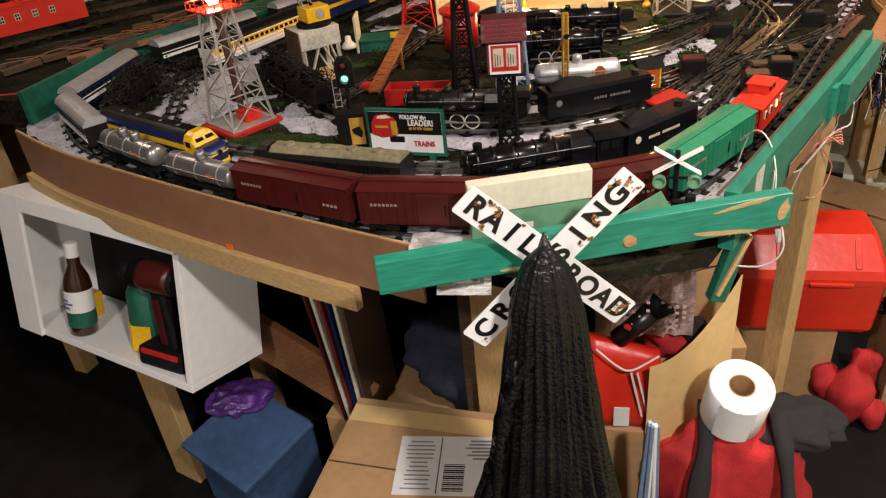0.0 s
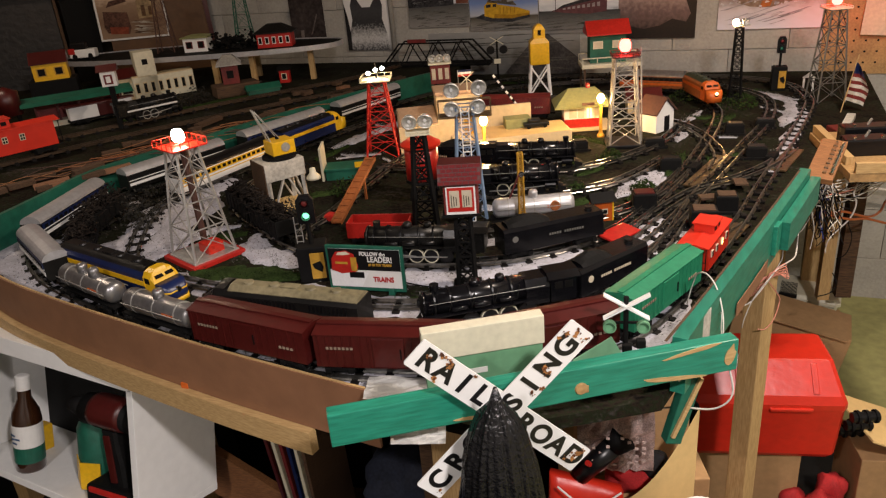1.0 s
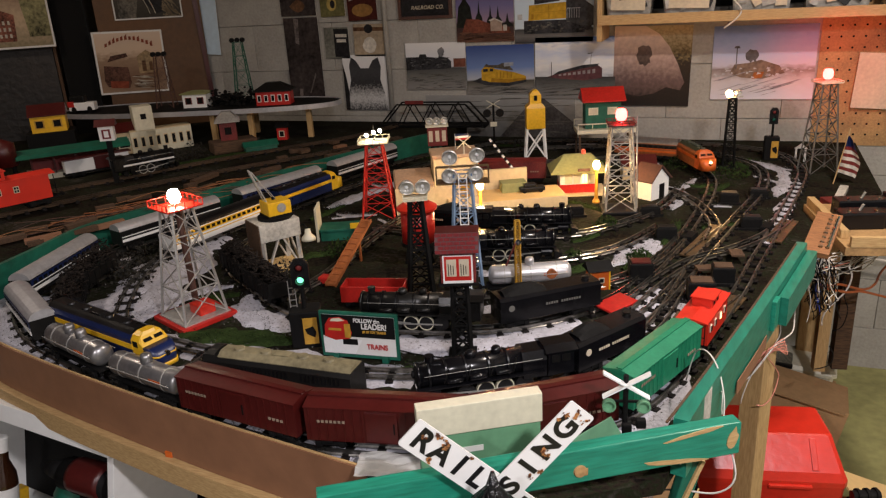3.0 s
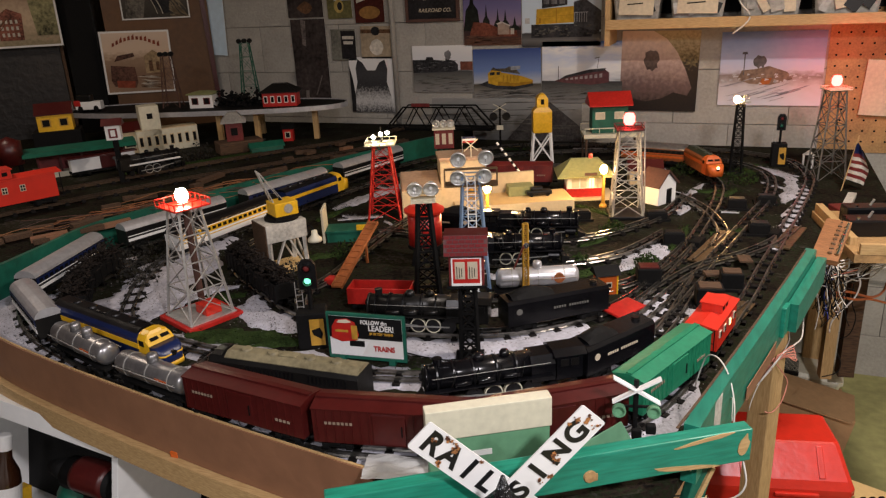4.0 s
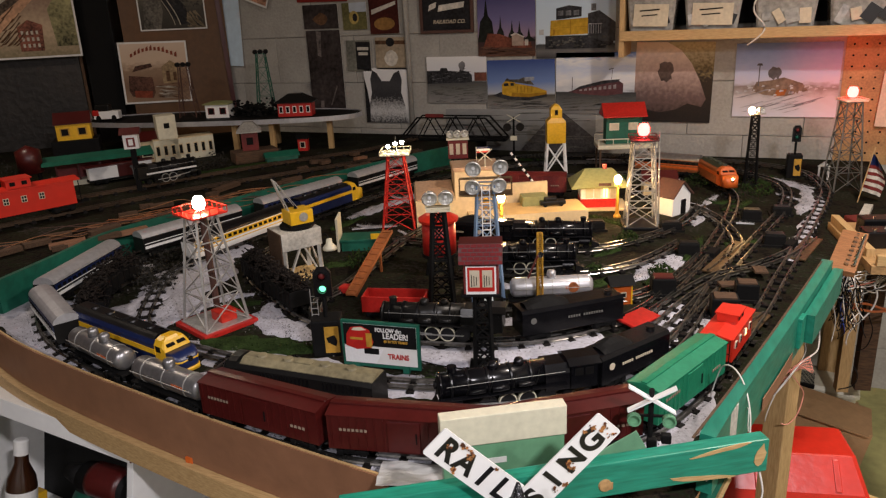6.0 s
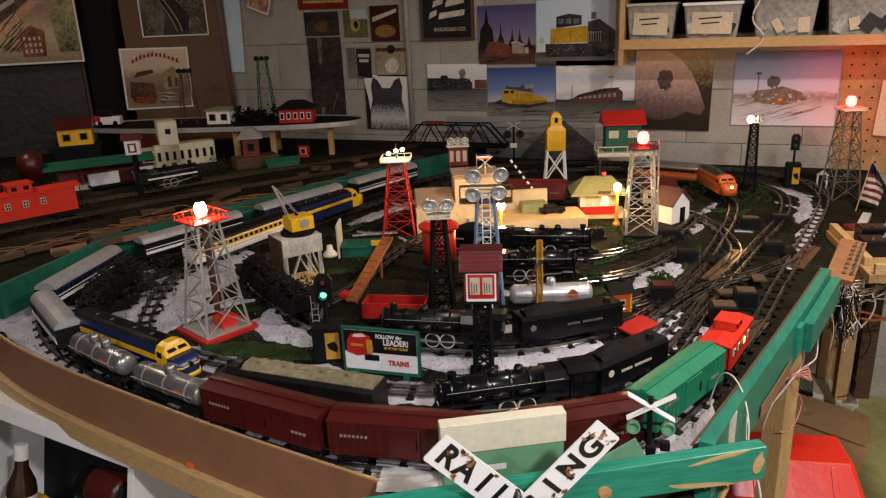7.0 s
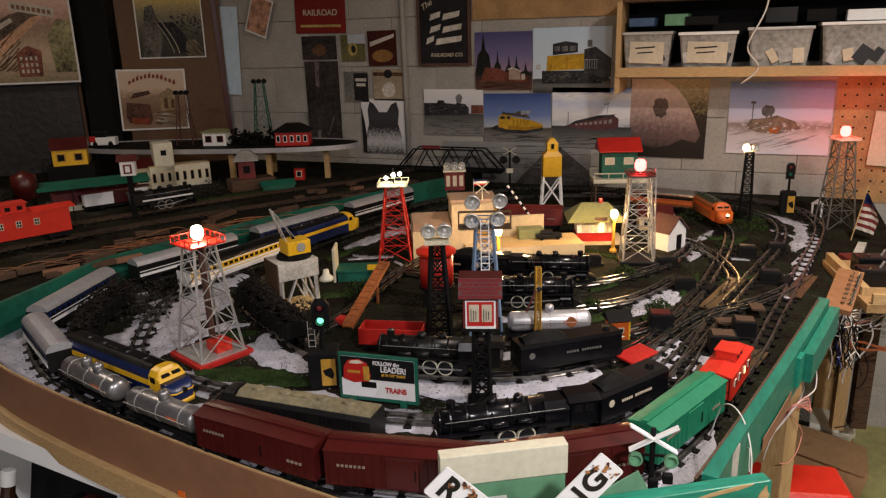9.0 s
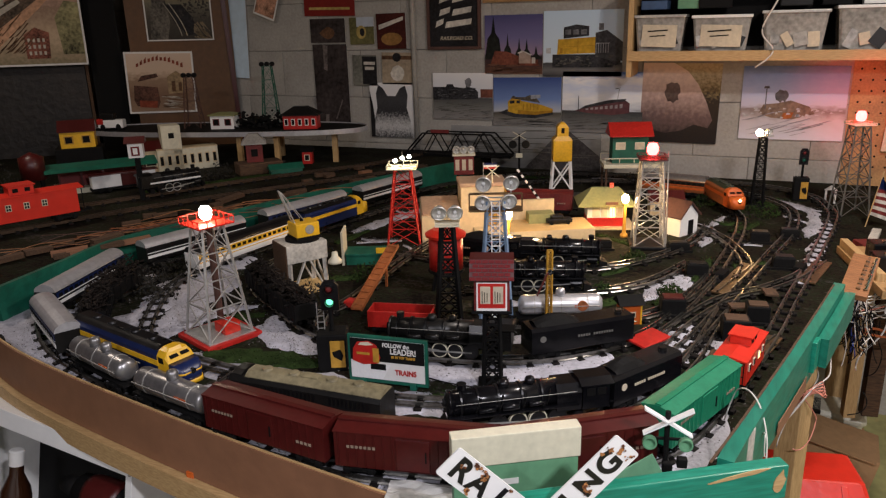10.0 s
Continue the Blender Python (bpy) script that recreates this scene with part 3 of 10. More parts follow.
GRAVEL = [([(-0.83, 1.58), (-0.77, 1.47), (-0.66, 1.39), (-0.52, 1.345), (-0.35, 1.315), (-0.19, 1.283), (0.0, 1.262), (0.2, 1.272), (0.38, 1.318), (0.50, 1.44), (0.57, 1.56), (0.60, 1.68)], 0.085),
          ([(-0.76, 1.44), (-0.62, 1.36), (-0.44, 1.305), (-0.25, 1.255), (-0.1, 1.228), (0.1, 1.20), (0.3, 1.205), (0.47, 1.275), (0.58, 1.39), (0.64, 1.54)], 0.045), ([(0.46, 1.38), (0.54, 1.47), (0.59, 1.58), (0.625, 1.70)], 0.05),
          ([(-0.50, 1.45), (-0.55, 1.56), (-0.60, 1.70), (-0.62, 1.84), (-0.58, 2.0)], 0.085), ([(-0.43, 1.47), (-0.48, 1.58), (-0.52, 1.72), (-0.55, 1.88)], 0.075), ([(-0.28, 1.60), (-0.20, 1.56), (-0.10, 1.525)], 0.05), ([(-0.43, 1.56), (-0.40, 1.66), (-0.34, 1.70)], 0.035), ([(-0.74, 1.80), (-0.76, 1.66), (-0.70, 1.54), (-0.62, 1.46)], 0.05),
          ([(-0.28, 1.66), (-0.22, 1.58), (-0.09, 1.54), (0.06, 1.525), (0.2, 1.545), (0.33, 1.60), (0.44, 1.70)], 0.05),
          ([(-0.35, 1.44), (-0.2, 1.415), (-0.05, 1.42), (0.10, 1.41), (0.24, 1.43), (0.36, 1.50)], 0.05), ([(0.40, 1.50), (0.48, 1.62), (0.53, 1.76), (0.56, 1.90)], 0.055), ([(0.12, 1.88), (0.24, 1.90)], 0.03), ([(0.20, 1.68), (0.34, 1.755), (0.42, 1.86)], 0.03),
          ([(0.59, 1.74), (0.635, 1.86), (0.66, 1.98)], 0.028), ([(0.45, 2.0), (0.50, 2.10), (0.54, 2.22)], 0.05), ([(0.82, 2.62), (0.85, 2.8), (0.84, 2.97), (0.7, 3.1)], 0.032), ([(0.56, 2.66), (0.60, 2.8)], 0.02), ([(0.1, 3.26), (0.4, 3.24), (0.62, 3.16)], 0.05),
          ([(0.775, 2.20), (0.815, 2.40), (0.865, 2.66), (0.89, 2.85)], 0.026), ([(0.55, 2.45), (0.56, 2.60), (0.5, 2.72)], 0.03), ([(-0.10, 2.30), (0.0, 2.35), (0.15, 2.33)], 0.05), ([(-0.44, 2.30), (-0.36, 2.55), (-0.26, 2.8)], 0.035)]
for line, w in GRAVEL:
    bed("gravel_bed", "pale grey gravel scattered between the tracks", line, w, "snow")
GRASS = [([(-0.30, 1.455), (-0.18, 1.47), (-0.06, 1.49)], 0.055), ([(0.17, 1.43), (0.26, 1.47), (0.36, 1.53)], 0.035), ([(-0.68, 1.41), (-0.60, 1.40), (-0.55, 1.37)], 0.022), ([(0.16, 1.30), (0.19, 1.28)], 0.02),
         ([(0.48, 1.98), (0.52, 2.08)], 0.03), ([(0.55, 2.15), (0.58, 2.35)], 0.025), ([(0.62, 2.62), (0.7, 2.75)], 0.04), ([(0.76, 2.95), (0.72, 3.05)], 0.04), ([(-0.35, 1.86), (-0.22, 1.95)], 0.04), ([(0.4, 3.0), (0.5, 3.1)], 0.04), ([(0.34, 1.93), (0.42, 2.0)], 0.03),
         ([(-1.3, 2.35), (-1.1, 2.62), (-0.95, 2.85)], 0.05), ([(-0.50, 1.36), (-0.40, 1.34)], 0.014), ([(-0.38, 1.62), (-0.3, 1.66)], 0.03)]
for line, w in GRASS:
    bed("grass_bed", "dark green scatter grass", line, w, "grass", 0.006, 0.958 if line[0][0] < -1 else TABLE)

# bronze switch plates between the rails
for a, b in [((0.612, 2.083), (0.676, 2.322)), ((0.795, 2.22), (0.844, 2.395)), ((0.679, 1.754), (0.715, 1.873))]:
    sw = thing("switch_plate", "worn bronze switch plate between the rails", "switch plate", between(a, b, TABLE), "switch plates")
    ln = math.hypot(b[0] - a[0], b[1] - a[1])
    part("plate", box(nb(), (0, 0, 0.006), (ln, 0.040, 0.004), bev=0.001), "bronze", sw)
    part("point_blade", bar(nb(), (-ln / 2, 0.006, 0.010), (ln / 2, -0.006, 0.010), 0.003, 0.004), "rail", sw)
    part("housing", box(nb(), (0.0, 0.034, 0.009), (0.05, 0.022, 0.016), bev=0.002), "blackmatt", sw)
# scattered patches on the rest of the layout
SC = random.Random(21)
for k in range(40):
    x, y = SC.uniform(-0.45, 0.86), SC.uniform(2.15, 3.28)
    a, d = SC.uniform(0, 6.28), SC.uniform(0.03, 0.08)
    line = [(x - d * math.cos(a), y - d * math.sin(a)), (x, y + SC.uniform(-0.02, 0.02)), (x + d * math.cos(a), y + d * math.sin(a))]
    if k % 3:
        GRASS.append((line, SC.uniform(0.012, 0.032)))
        bed("grass_bed", "dark green scatter grass", line, GRASS[-1][1], "grass", 0.005)
    else:
        GRAVEL.append((line, SC.uniform(0.010, 0.024)))
        bed("gravel_bed", "pale grey gravel scattered between the tracks", line, GRAVEL[-1][1], "snow", 0.003)

# loose stones and tufts
bm = nb()
for line, w in GRAVEL:
    pts = curve_points([(x, y, TABLE) for x, y in line], step=0.002)
    for p in pts:
        for k in range(2):
            a = random.gauss(0, w * 0.55)
            b = random.uniform(0, 6.28)
            c = p + Vector((a * math.cos(b), a * math.sin(b), 0.0045))
            s = random.uniform(0.0009, 0.0024)
            if c.y < edge_y(c.x) + 0.004:
                continue
            v = [bm.verts.new(c + Vector((random.uniform(-s, s), random.uniform(-s, s), random.uniform(-0.5, 1) * s))) for _ in range(4)]
            for f in ((0, 1, 2), (0, 1, 3), (0, 2, 3), (1, 2, 3)):
                bm.faces.new([v[i] for i in f])
tagged(part("loose_stones", bm, mat("loose stone", (0.34, 0.33, 0.32), 0.9, var=0.6, scale=200)), "loose pale and dark gravel stones", "gravel", kind="stuff")
bm = nb()
for line, w in GRASS:
    pts = curve_points([(x, y, 0.958 if line[0][0] < -1 else TABLE) for x, y in line], step=0.0012)
    for p in pts:
        for k in range(4):
            a, b = random.gauss(0, w * 0.55), random.uniform(0, 6.28)
            c = p + Vector((a * math.cos(b), a * math.sin(b), 0.004))
            s = random.uniform(0.001, 0.003)
            v = [bm.verts.new(c + Vector((random.uniform(-s, s), random.uniform(-s, s), random.uniform(0, 2.2) * s))) for _ in range(3)]
            bm.faces.new(v)
for k in range(9000):
    x, y = SC.uniform(-0.75, 0.9), SC.uniform(1.42, 3.3)
    if noise.noise(Vector((x * 9, y * 9, 2))) < 0.08 or x > float(np.interp(y, [1.39, 1.59, 1.85, 2.2, 2.6, 3.3], [0.65, 0.70, 0.77, 0.85, 0.96, 1.08])):
        continue
    c, q = Vector((x, y, TABLE + 0.001)), SC.uniform(0.001, 0.0035)
    v = [bm.verts.new(c + Vector((SC.uniform(-q, q), SC.uniform(-q, q), SC.uniform(0, 1.6) * q))) for _ in range(3)]
    bm.faces.new(v)
tagged(part("grass_tufts", bm, "grass"), "tufts of dark green scatter grass", "grass", kind="stuff")

# ---- rolling stock (each lies along x, its front at +x, wheels on z = 0) ----
RAILTOP = TABLE + 0.014


def wheel(parent, x, y, r, material="blackmatt", rim=None):
    bm = nb()
    rod(bm, (x, y - 0.0025, r), (x, y + 0.0025, r), r, n=16)
    w = part("wheel", bm, material, parent)
    if rim:
        bm = nb()
        pr = [(r * 0.87, -0.0032), (r * 1.0, -0.0032), (r * 1.0, 0.0032), (r * 0.87, 0.0032)]
        loft(bm, [[Vector((x + a * math.cos(k * 0.2618), y + h, r + a * math.sin(k * 0.2618))) for a, h in pr] for k in range(25)], caps=False)
        part("rim", bm, rim, w, "pale wheel rim")
        bm = nb()
        for k in range(6):
            c, s = math.cos(k * 1.0472) * r * 0.8, math.sin(k * 1.0472) * r * 0.8
            bar(bm, (x, y, r), (x + c, y, r + s), 0.0015, 0.007)
        part("spokes", bm, "smoke", w)


def truck(parent, x, r=0.0085, base=0.034, w=0.040):
    bm = nb()
    for s in (-1, 1):
        box(bm, (x, s * w / 2, r + 0.001), (base + 0.012, 0.004, 0.007), bev=0.001)
        for k in (-1, 1):
            box(bm, (x + k * base / 2, s * (w / 2 + 0.002), r), (0.009, 0.004, 0.009), bev=0.001)
        rod(bm, (x - 0.005, s * (w / 2 + 0.002), r + 0.005), (x + 0.005, s * (w / 2 + 0.002), r + 0.005), 0.003, n=6)
    box(bm, (x, 0, r + 0.004), (0.014, w, 0.006))
    part("truck", bm, "blackmatt", parent)
    for k in (-1, 1):
        for s in (-1, 1):
            wheel(parent, x + k * base / 2, s * 0.0115, r)


def coupler(parent, x):
    bm = nb()
    s = 1 if x > 0 else -1
    bar(bm, (x, 0, 0.013), (x + s * 0.012, 0, 0.013), 0.004, 0.004)
    box(bm, (x + s * 0.013, 0.001, 0.013), (0.006, 0.009, 0.006), bev=0.001)
    part("coupler", bm, "blackmatt", parent)


def stripe(parent, x0, x1, y, z, h, material, label="", t=0.0012):
    for s in (-1, 1):
        bm = nb()
        box(bm, ((x0 + x1) / 2, s * (y + t / 2), z), (x1 - x0, t, h))
        part("stripe", bm, material, parent, label)


def diesel(label, m, length, body_mat, roof_mat, stripe_mat, cab_mat, vents=False, nose_lines=None):
    """A cab-unit diesel with a rounded nose."""
    t = thing("diesel_engine", label, "locomotive", m, "parked engines")
    w, h0, h1 = 0.052, 0.014, 0.070
    x0, x1 = -length / 2, length / 2
    half = [(w / 2, h0), (w / 2, h1 - 0.012), (w / 2 - 0.005, h1 - 0.005)]
    side = half + [(-y, z) for y, z in half[::-1]]
    bm = nb()
    prism(bm, side, x0, x1 - 0.062)
    part("body", bm, body_mat, t)
    bm = nb()
    roof = [(w / 2 - 0.0045, h1 - 0.0055), (w / 2 - 0.011, h1 - 0.001), (0.010, h1 + 0.002), (-0.010, h1 + 0.002), (-w / 2 + 0.011, h1 - 0.001), (-w / 2 + 0.0045, h1 - 0.0055)]
    prism(bm, roof, x0 + 0.001, x1 - 0.068)
    part("roof", bm, roof_mat, t)
    # cab with windscreen, then the nose
    bm = nb()
    cabside = [(w / 2, h0), (w / 2, h1 - 0.012), (w / 2 - 0.006, h1 - 0.003), (0.010, h1 + 0.001)]
    full = cabside + [(-y, z) for y, z in cabside[::-1]]

    def ring(x, zmax, k, zmin=h0):
        return [Vector((x, y * k, min(z, zmax) if z > zmin else zmin)) for y, z in full]
    loft(bm, [ring(x1 - 0.062, 1, 1), ring(x1 - 0.044, 1, 1), ring(x1 - 0.040, h1 - 0.004, 0.99), ring(x1 - 0.031, h1 - 0.020, 0.98)])
    part("cab", bm, cab_mat, t)
    bm = nb()
    loft(bm, [ring(x1 - 0.031, h1 - 0.020, 0.975), ring(x1 - 0.016, h1 - 0.022, 0.93), ring(x1 - 0.007, h1 - 0.027, 0.80), ring(x1 - 0.002, h1 - 0.034, 0.62), ring(x1, h1 - 0.040, 0.45)])
    part("nose", bm, nose_lines[0] if nose_lines else cab_mat, t, "", True)
    if nose_lines:
        bm = nb()
        loft(bm, [ring(x1 - 0.030, h1 - 0.0485, 0.99, 0.014), ring(x1 - 0.015, h1 - 0.0485, 0.95, 0.014), ring(x1 - 0.006, h1 - 0.0485, 0.83, 0.014), ring(x1 - 0.0, h1 - 0.0485, 0.66, 0.014), ring(x1 + 0.002, h1 - 0.0485, 0.5, 0.014)])
        part("nose_band", bm, nose_lines[1], t, "", True)
        bm = nb()
        loft(bm, [ring(x1 - 0.030, h1 - 0.0340, 0.985, h1 - 0.037), ring(x1 - 0.016, h1 - 0.0340, 0.945, h1 - 0.037), ring(x1 - 0.006, h1 - 0.0340, 0.82, h1 - 0.037), ring(x1 - 0.0012, h1 - 0.0340, 0.64, h1 - 0.037)])
        part("nose_line", bm, nose_lines[1], t, "", True)
    for s in (-1, 1):
        bm = nb()
        box(bm, (0, 0, 0), (0.002, 0.016, 0.009), pose(x1 - 0.0360, s * 0.0105, h1 - 0.0105, 0, -60, 0), bev=0.001)
        part("windscreen", bm, "blackmatt", t, "dark window")
        bm = nb()
        box(bm, (x1 - 0.051, s * (w / 2 - 0.0004), h1 - 0.018), (0.014, 0.002, 0.011), bev=0.001)
        part("window", bm, "blackmatt", t, "dark window")
    bm = nb()
    rod(bm, (x1 - 0.004, 0, h1 - 0.033), (x1 + 0.001, 0, h1 - 0.033), 0.005, n=12)
    part("headlight", bm, "chrome", t)
    if stripe_mat:
        stripe(t, x0, x1 - 0.06, w / 2, h1 - 0.025, 0.0095, stripe_mat)
    if vents:
        for s in (-1, 1):
            for k in range(26):
                bm = nb()
                x = x0 + 0.02 + k * 0.007
                if 0.35 < (k / 26) < 0.5:
                    continue
                box(bm, (x, s * (w / 2 + 0.0006), h1 - 0.020), (0.0022, 0.0016, 0.013))
                part("vent", bm, "black", t)
    for k in (0.15, 0.3, 0.52, 0.68):
        part("roof_fan", rod(nb(), (x0 + length * k, 0, h1), (x0 + length * k, 0, h1 + 0.005), 0.010, 0.008, n=14), roof_mat, t)
    part("roof_hatch", box(nb(), (x0 + length * 0.42, 0, h1 + 0.002), (0.03, 0.016, 0.005), bev=0.001), roof_mat, t)
    bm = nb()
    box(bm, ((x0 + x1) / 2, 0, 0.016), (length * 0.30, 0.036, 0.012), bev=0.002)
    part("fuel_tank", bm, "blackmatt", t)
    truck(t, x0 + 0.05)
    truck(t, x1 - 0.07)
    coupler(t, x0)
    return t


def steam(label, m, length=0.27, rims="ivory", group="parked engines", body="loco"):
    """A steam engine without its tender."""
    t = thing("steam_engine", label, "locomotive", m, group)
    L = length
    x0, x1 = -L / 2, L / 2
    bm = nb()
    rod(bm, (x0 + 0.30 * L, 0, 0.047), (x1 - 0.05 * L, 0, 0.047), 0.0215, 0.0195, n=24)
    rod(bm, (x1 - 0.06 * L, 0, 0.047), (x1 - 0.045 * L, 0, 0.047), 0.021, n=24)
    part("boiler", bm, body, t, "", True)
    bm = nb()
    prism(bm, [(-0.023, 0.024), (0.023, 0.024), (0.0235, 0.052), (0.016, 0.066), (-0.016, 0.066), (-0.0235, 0.052)], x0 + 0.17 * L, x0 + 0.32 * L)
    part("firebox", bm, body, t)
    bm = nb()
    rod(bm, (x1 - 0.05 * L, 0, 0.047), (x1 - 0.035 * L, 0, 0.047), 0.0185, 0.012, n=20)
    rod(bm, (x1 - 0.04 * L, 0, 0.050), (x1 - 0.02 * L, 0, 0.050), 0.006, n=12)
    part("smokebox_door", bm, "blackmatt", t)
    bm = nb()
    rod(bm, (x1 - 0.13 * L, 0, 0.064), (x1 - 0.13 * L, 0, 0.078), 0.0065, 0.0075, n=14)
    part("chimney", bm, body, t)
    for k, r in ((0.62, 0.009), (0.46, 0.008)):
        bm = nb()
        lathe(bm, [(r, 0), (r, 0.006), (r * 0.75, 0.010), (0.001, 0.0115)], 14, pose(x0 + k * L, 0, 0.066))
        part("dome", bm, body, t, "", True)
    for k in (0.4, 0.52, 0.66, 0.78, 0.88):
        part("boiler_band", rod(nb(), (x0 + k * L, 0, 0.047), (x0 + k * L + 0.0025, 0, 0.047), 0.0224, n=24), "black", t)
    bm = nb()
    prism(bm, [(-0.025, 0.024), (0.025, 0.024), (0.025, 0.062), (-0.025, 0.062)], x0, x0 + 0.165 * L)
    part("cab", bm, body, t)
    bm = nb()
    prism(bm, [(-0.028, 0.062), (-0.028, 0.064), (-0.014, 0.071), (0.014, 0.071), (0.028, 0.064), (0.028, 0.062)], x0 - 0.006, x0 + 0.18 * L)
    part("cab_roof", bm, body, t)
    for s in (-1, 1):
        for k in (0.05, 0.115):
            bm = nb()
            box(bm, (x0 + k * L, s * 0.0252, 0.052), (0.013, 0.0015, 0.012))
            part("window", bm, "smoke", t, "dull window")
        bm = nb()
        box(bm, (x0 + 0.58 * L, s * 0.0235, 0.034), (0.78 * L, 0.010, 0.0025), bev=0.0006)
        part("running_board", bm, body, t)
        bm = nb()
        rod(bm, (x0 + 0.2 * L, s * 0.0242, 0.055), (x1 - 0.08 * L, s * 0.0232, 0.055), 0.0005, n=6)
        part("handrail", bm, "steel", t)
        for k, z, r in ((0.44, 0.043, 0.004), (0.60, 0.042, 0.0055), (0.74, 0.041, 0.004)):
            part("air_tank", rod(nb(), (x0 + (k - 0.05) * L, s * 0.0235, z), (x0 + (k + 0.05) * L, s * 0.0235, z), r, n=10), body, t, "", True)
        for k in (0.36, 0.5, 0.64, 0.78):
            bm = nb()
            tube(bm, curve_points([(x0 + k * L, s * 0.020, 0.062), (x0 + (k + 0.01) * L, s * 0.0232, 0.050), (x0 + (k + 0.03) * L, s * 0.024, 0.036)], step=0.004), 0.0009, 5)
            part("pipe", bm, "smoke", t)
        bm = nb()
        rod(bm, (x1 - 0.17 * L, s * 0.021, 0.022), (x1 - 0.07 * L, s * 0.021, 0.022), 0.0085, n=14)
        part("cylinder", bm, body, t)
        bm = nb()
        bar(bm, (x0 + 0.30 * L, s * 0.0205, 0.013), (x0 + 0.66 * L, s * 0.0205, 0.013), 0.003, 0.0018)
        bar(bm, (x0 + 0.55 * L, s * 0.022, 0.015), (x1 - 0.15 * L, s * 0.022, 0.021), 0.0025, 0.0018)
        part("side_rod", bm, "steel", t)
        for k in (0.31, 0.43, 0.55, 0.67):
            wheel(t, x0 + k * L, s * 0.0165, 0.0145, "black", rims if k in (0.43, 0.55) else "smoke")
        for k in (0.8, 0.9, 0.17):
            wheel(t, x0 + k * L, s * 0.0125, 0.0085)
    bm = nb()
    box(bm, (x0 + 0.5 * L, 0, 0.022), (0.9 * L, 0.018, 0.014))
    part("frame", bm, "blackmatt", t)
    bm = nb()
    loft(bm, [[Vector((x1 - 0.045 * L, y, z)) for y, z in ((-0.022, 0.003), (0.022, 0.003), (0.022, 0.022), (-0.022, 0.022))], [Vector((x1 + 0.008, y, z)) for y, z in ((-0.006, 0.003), (0.006, 0.003), (0.006, 0.010), (-0.006, 0.010))]])
    part("pilot", bm, "blackmatt", t)
    return t


def tender(label, m, length=0.19, lettering="oldpaper"):
    t = thing("coal_tender", label, "tender", m, "parked engines")
    x0, x1 = -length / 2, length / 2
    bm = nb()
    prism(bm, [(-0.025, 0.016), (0.025, 0.016), (0.025, 0.058), (0.021, 0.064), (-0.021, 0.064), (-0.025, 0.058)], x0, x1)
    part("body", bm, "smoke" if not lettering else "loco", t)
    bm = nb()
    rings = []
    for i in range(9):
        x = x1 - 0.012 - i * length * 0.052
        h = 0.064 + 0.016 * math.sin(0.35 + i * 0.32)
        rings.append([Vector((x, y, 0.063 + (h - 0.063) * (1 - (y / 0.02) ** 2) + 0.0015 * noise.noise(Vector((x * 150, y * 150, 0))))) for y in (-0.02, -0.012, -0.004, 0.004, 0.012, 0.02)])
    loft(bm, rings, closed=False, caps=False)
    part("coal", bm, "blackmatt", t)
    bm = nb()
    rod(bm, (x0 + 0.02, 0, 0.064), (x0 + 0.02, 0, 0.069), 0.007, n=12)
    part("hatch", bm, "smoke", t)
    if lettering:
        for s in (-1, 1):
            bm = nb()
            for k in range(14):
                if k != 8:
                    box(bm, (x0 + 0.045 + k * 0.0052, s * 0.0254, 0.040), (0.0032, 0.001, 0.0042))
            part("lettering", bm, lettering, t, "small pale lettering")
        bm = nb()
        rod(bm, (x1 - 0.022, -0.0258, 0.043), (x1 - 0.022, 0.0258, 0.043), 0.0060, n=16)
        part("emblem", bm, lettering, t)
    truck(t, x0 + 0.035)
    truck(t, x1 - 0.035)
    coupler(t, x0)
    return t


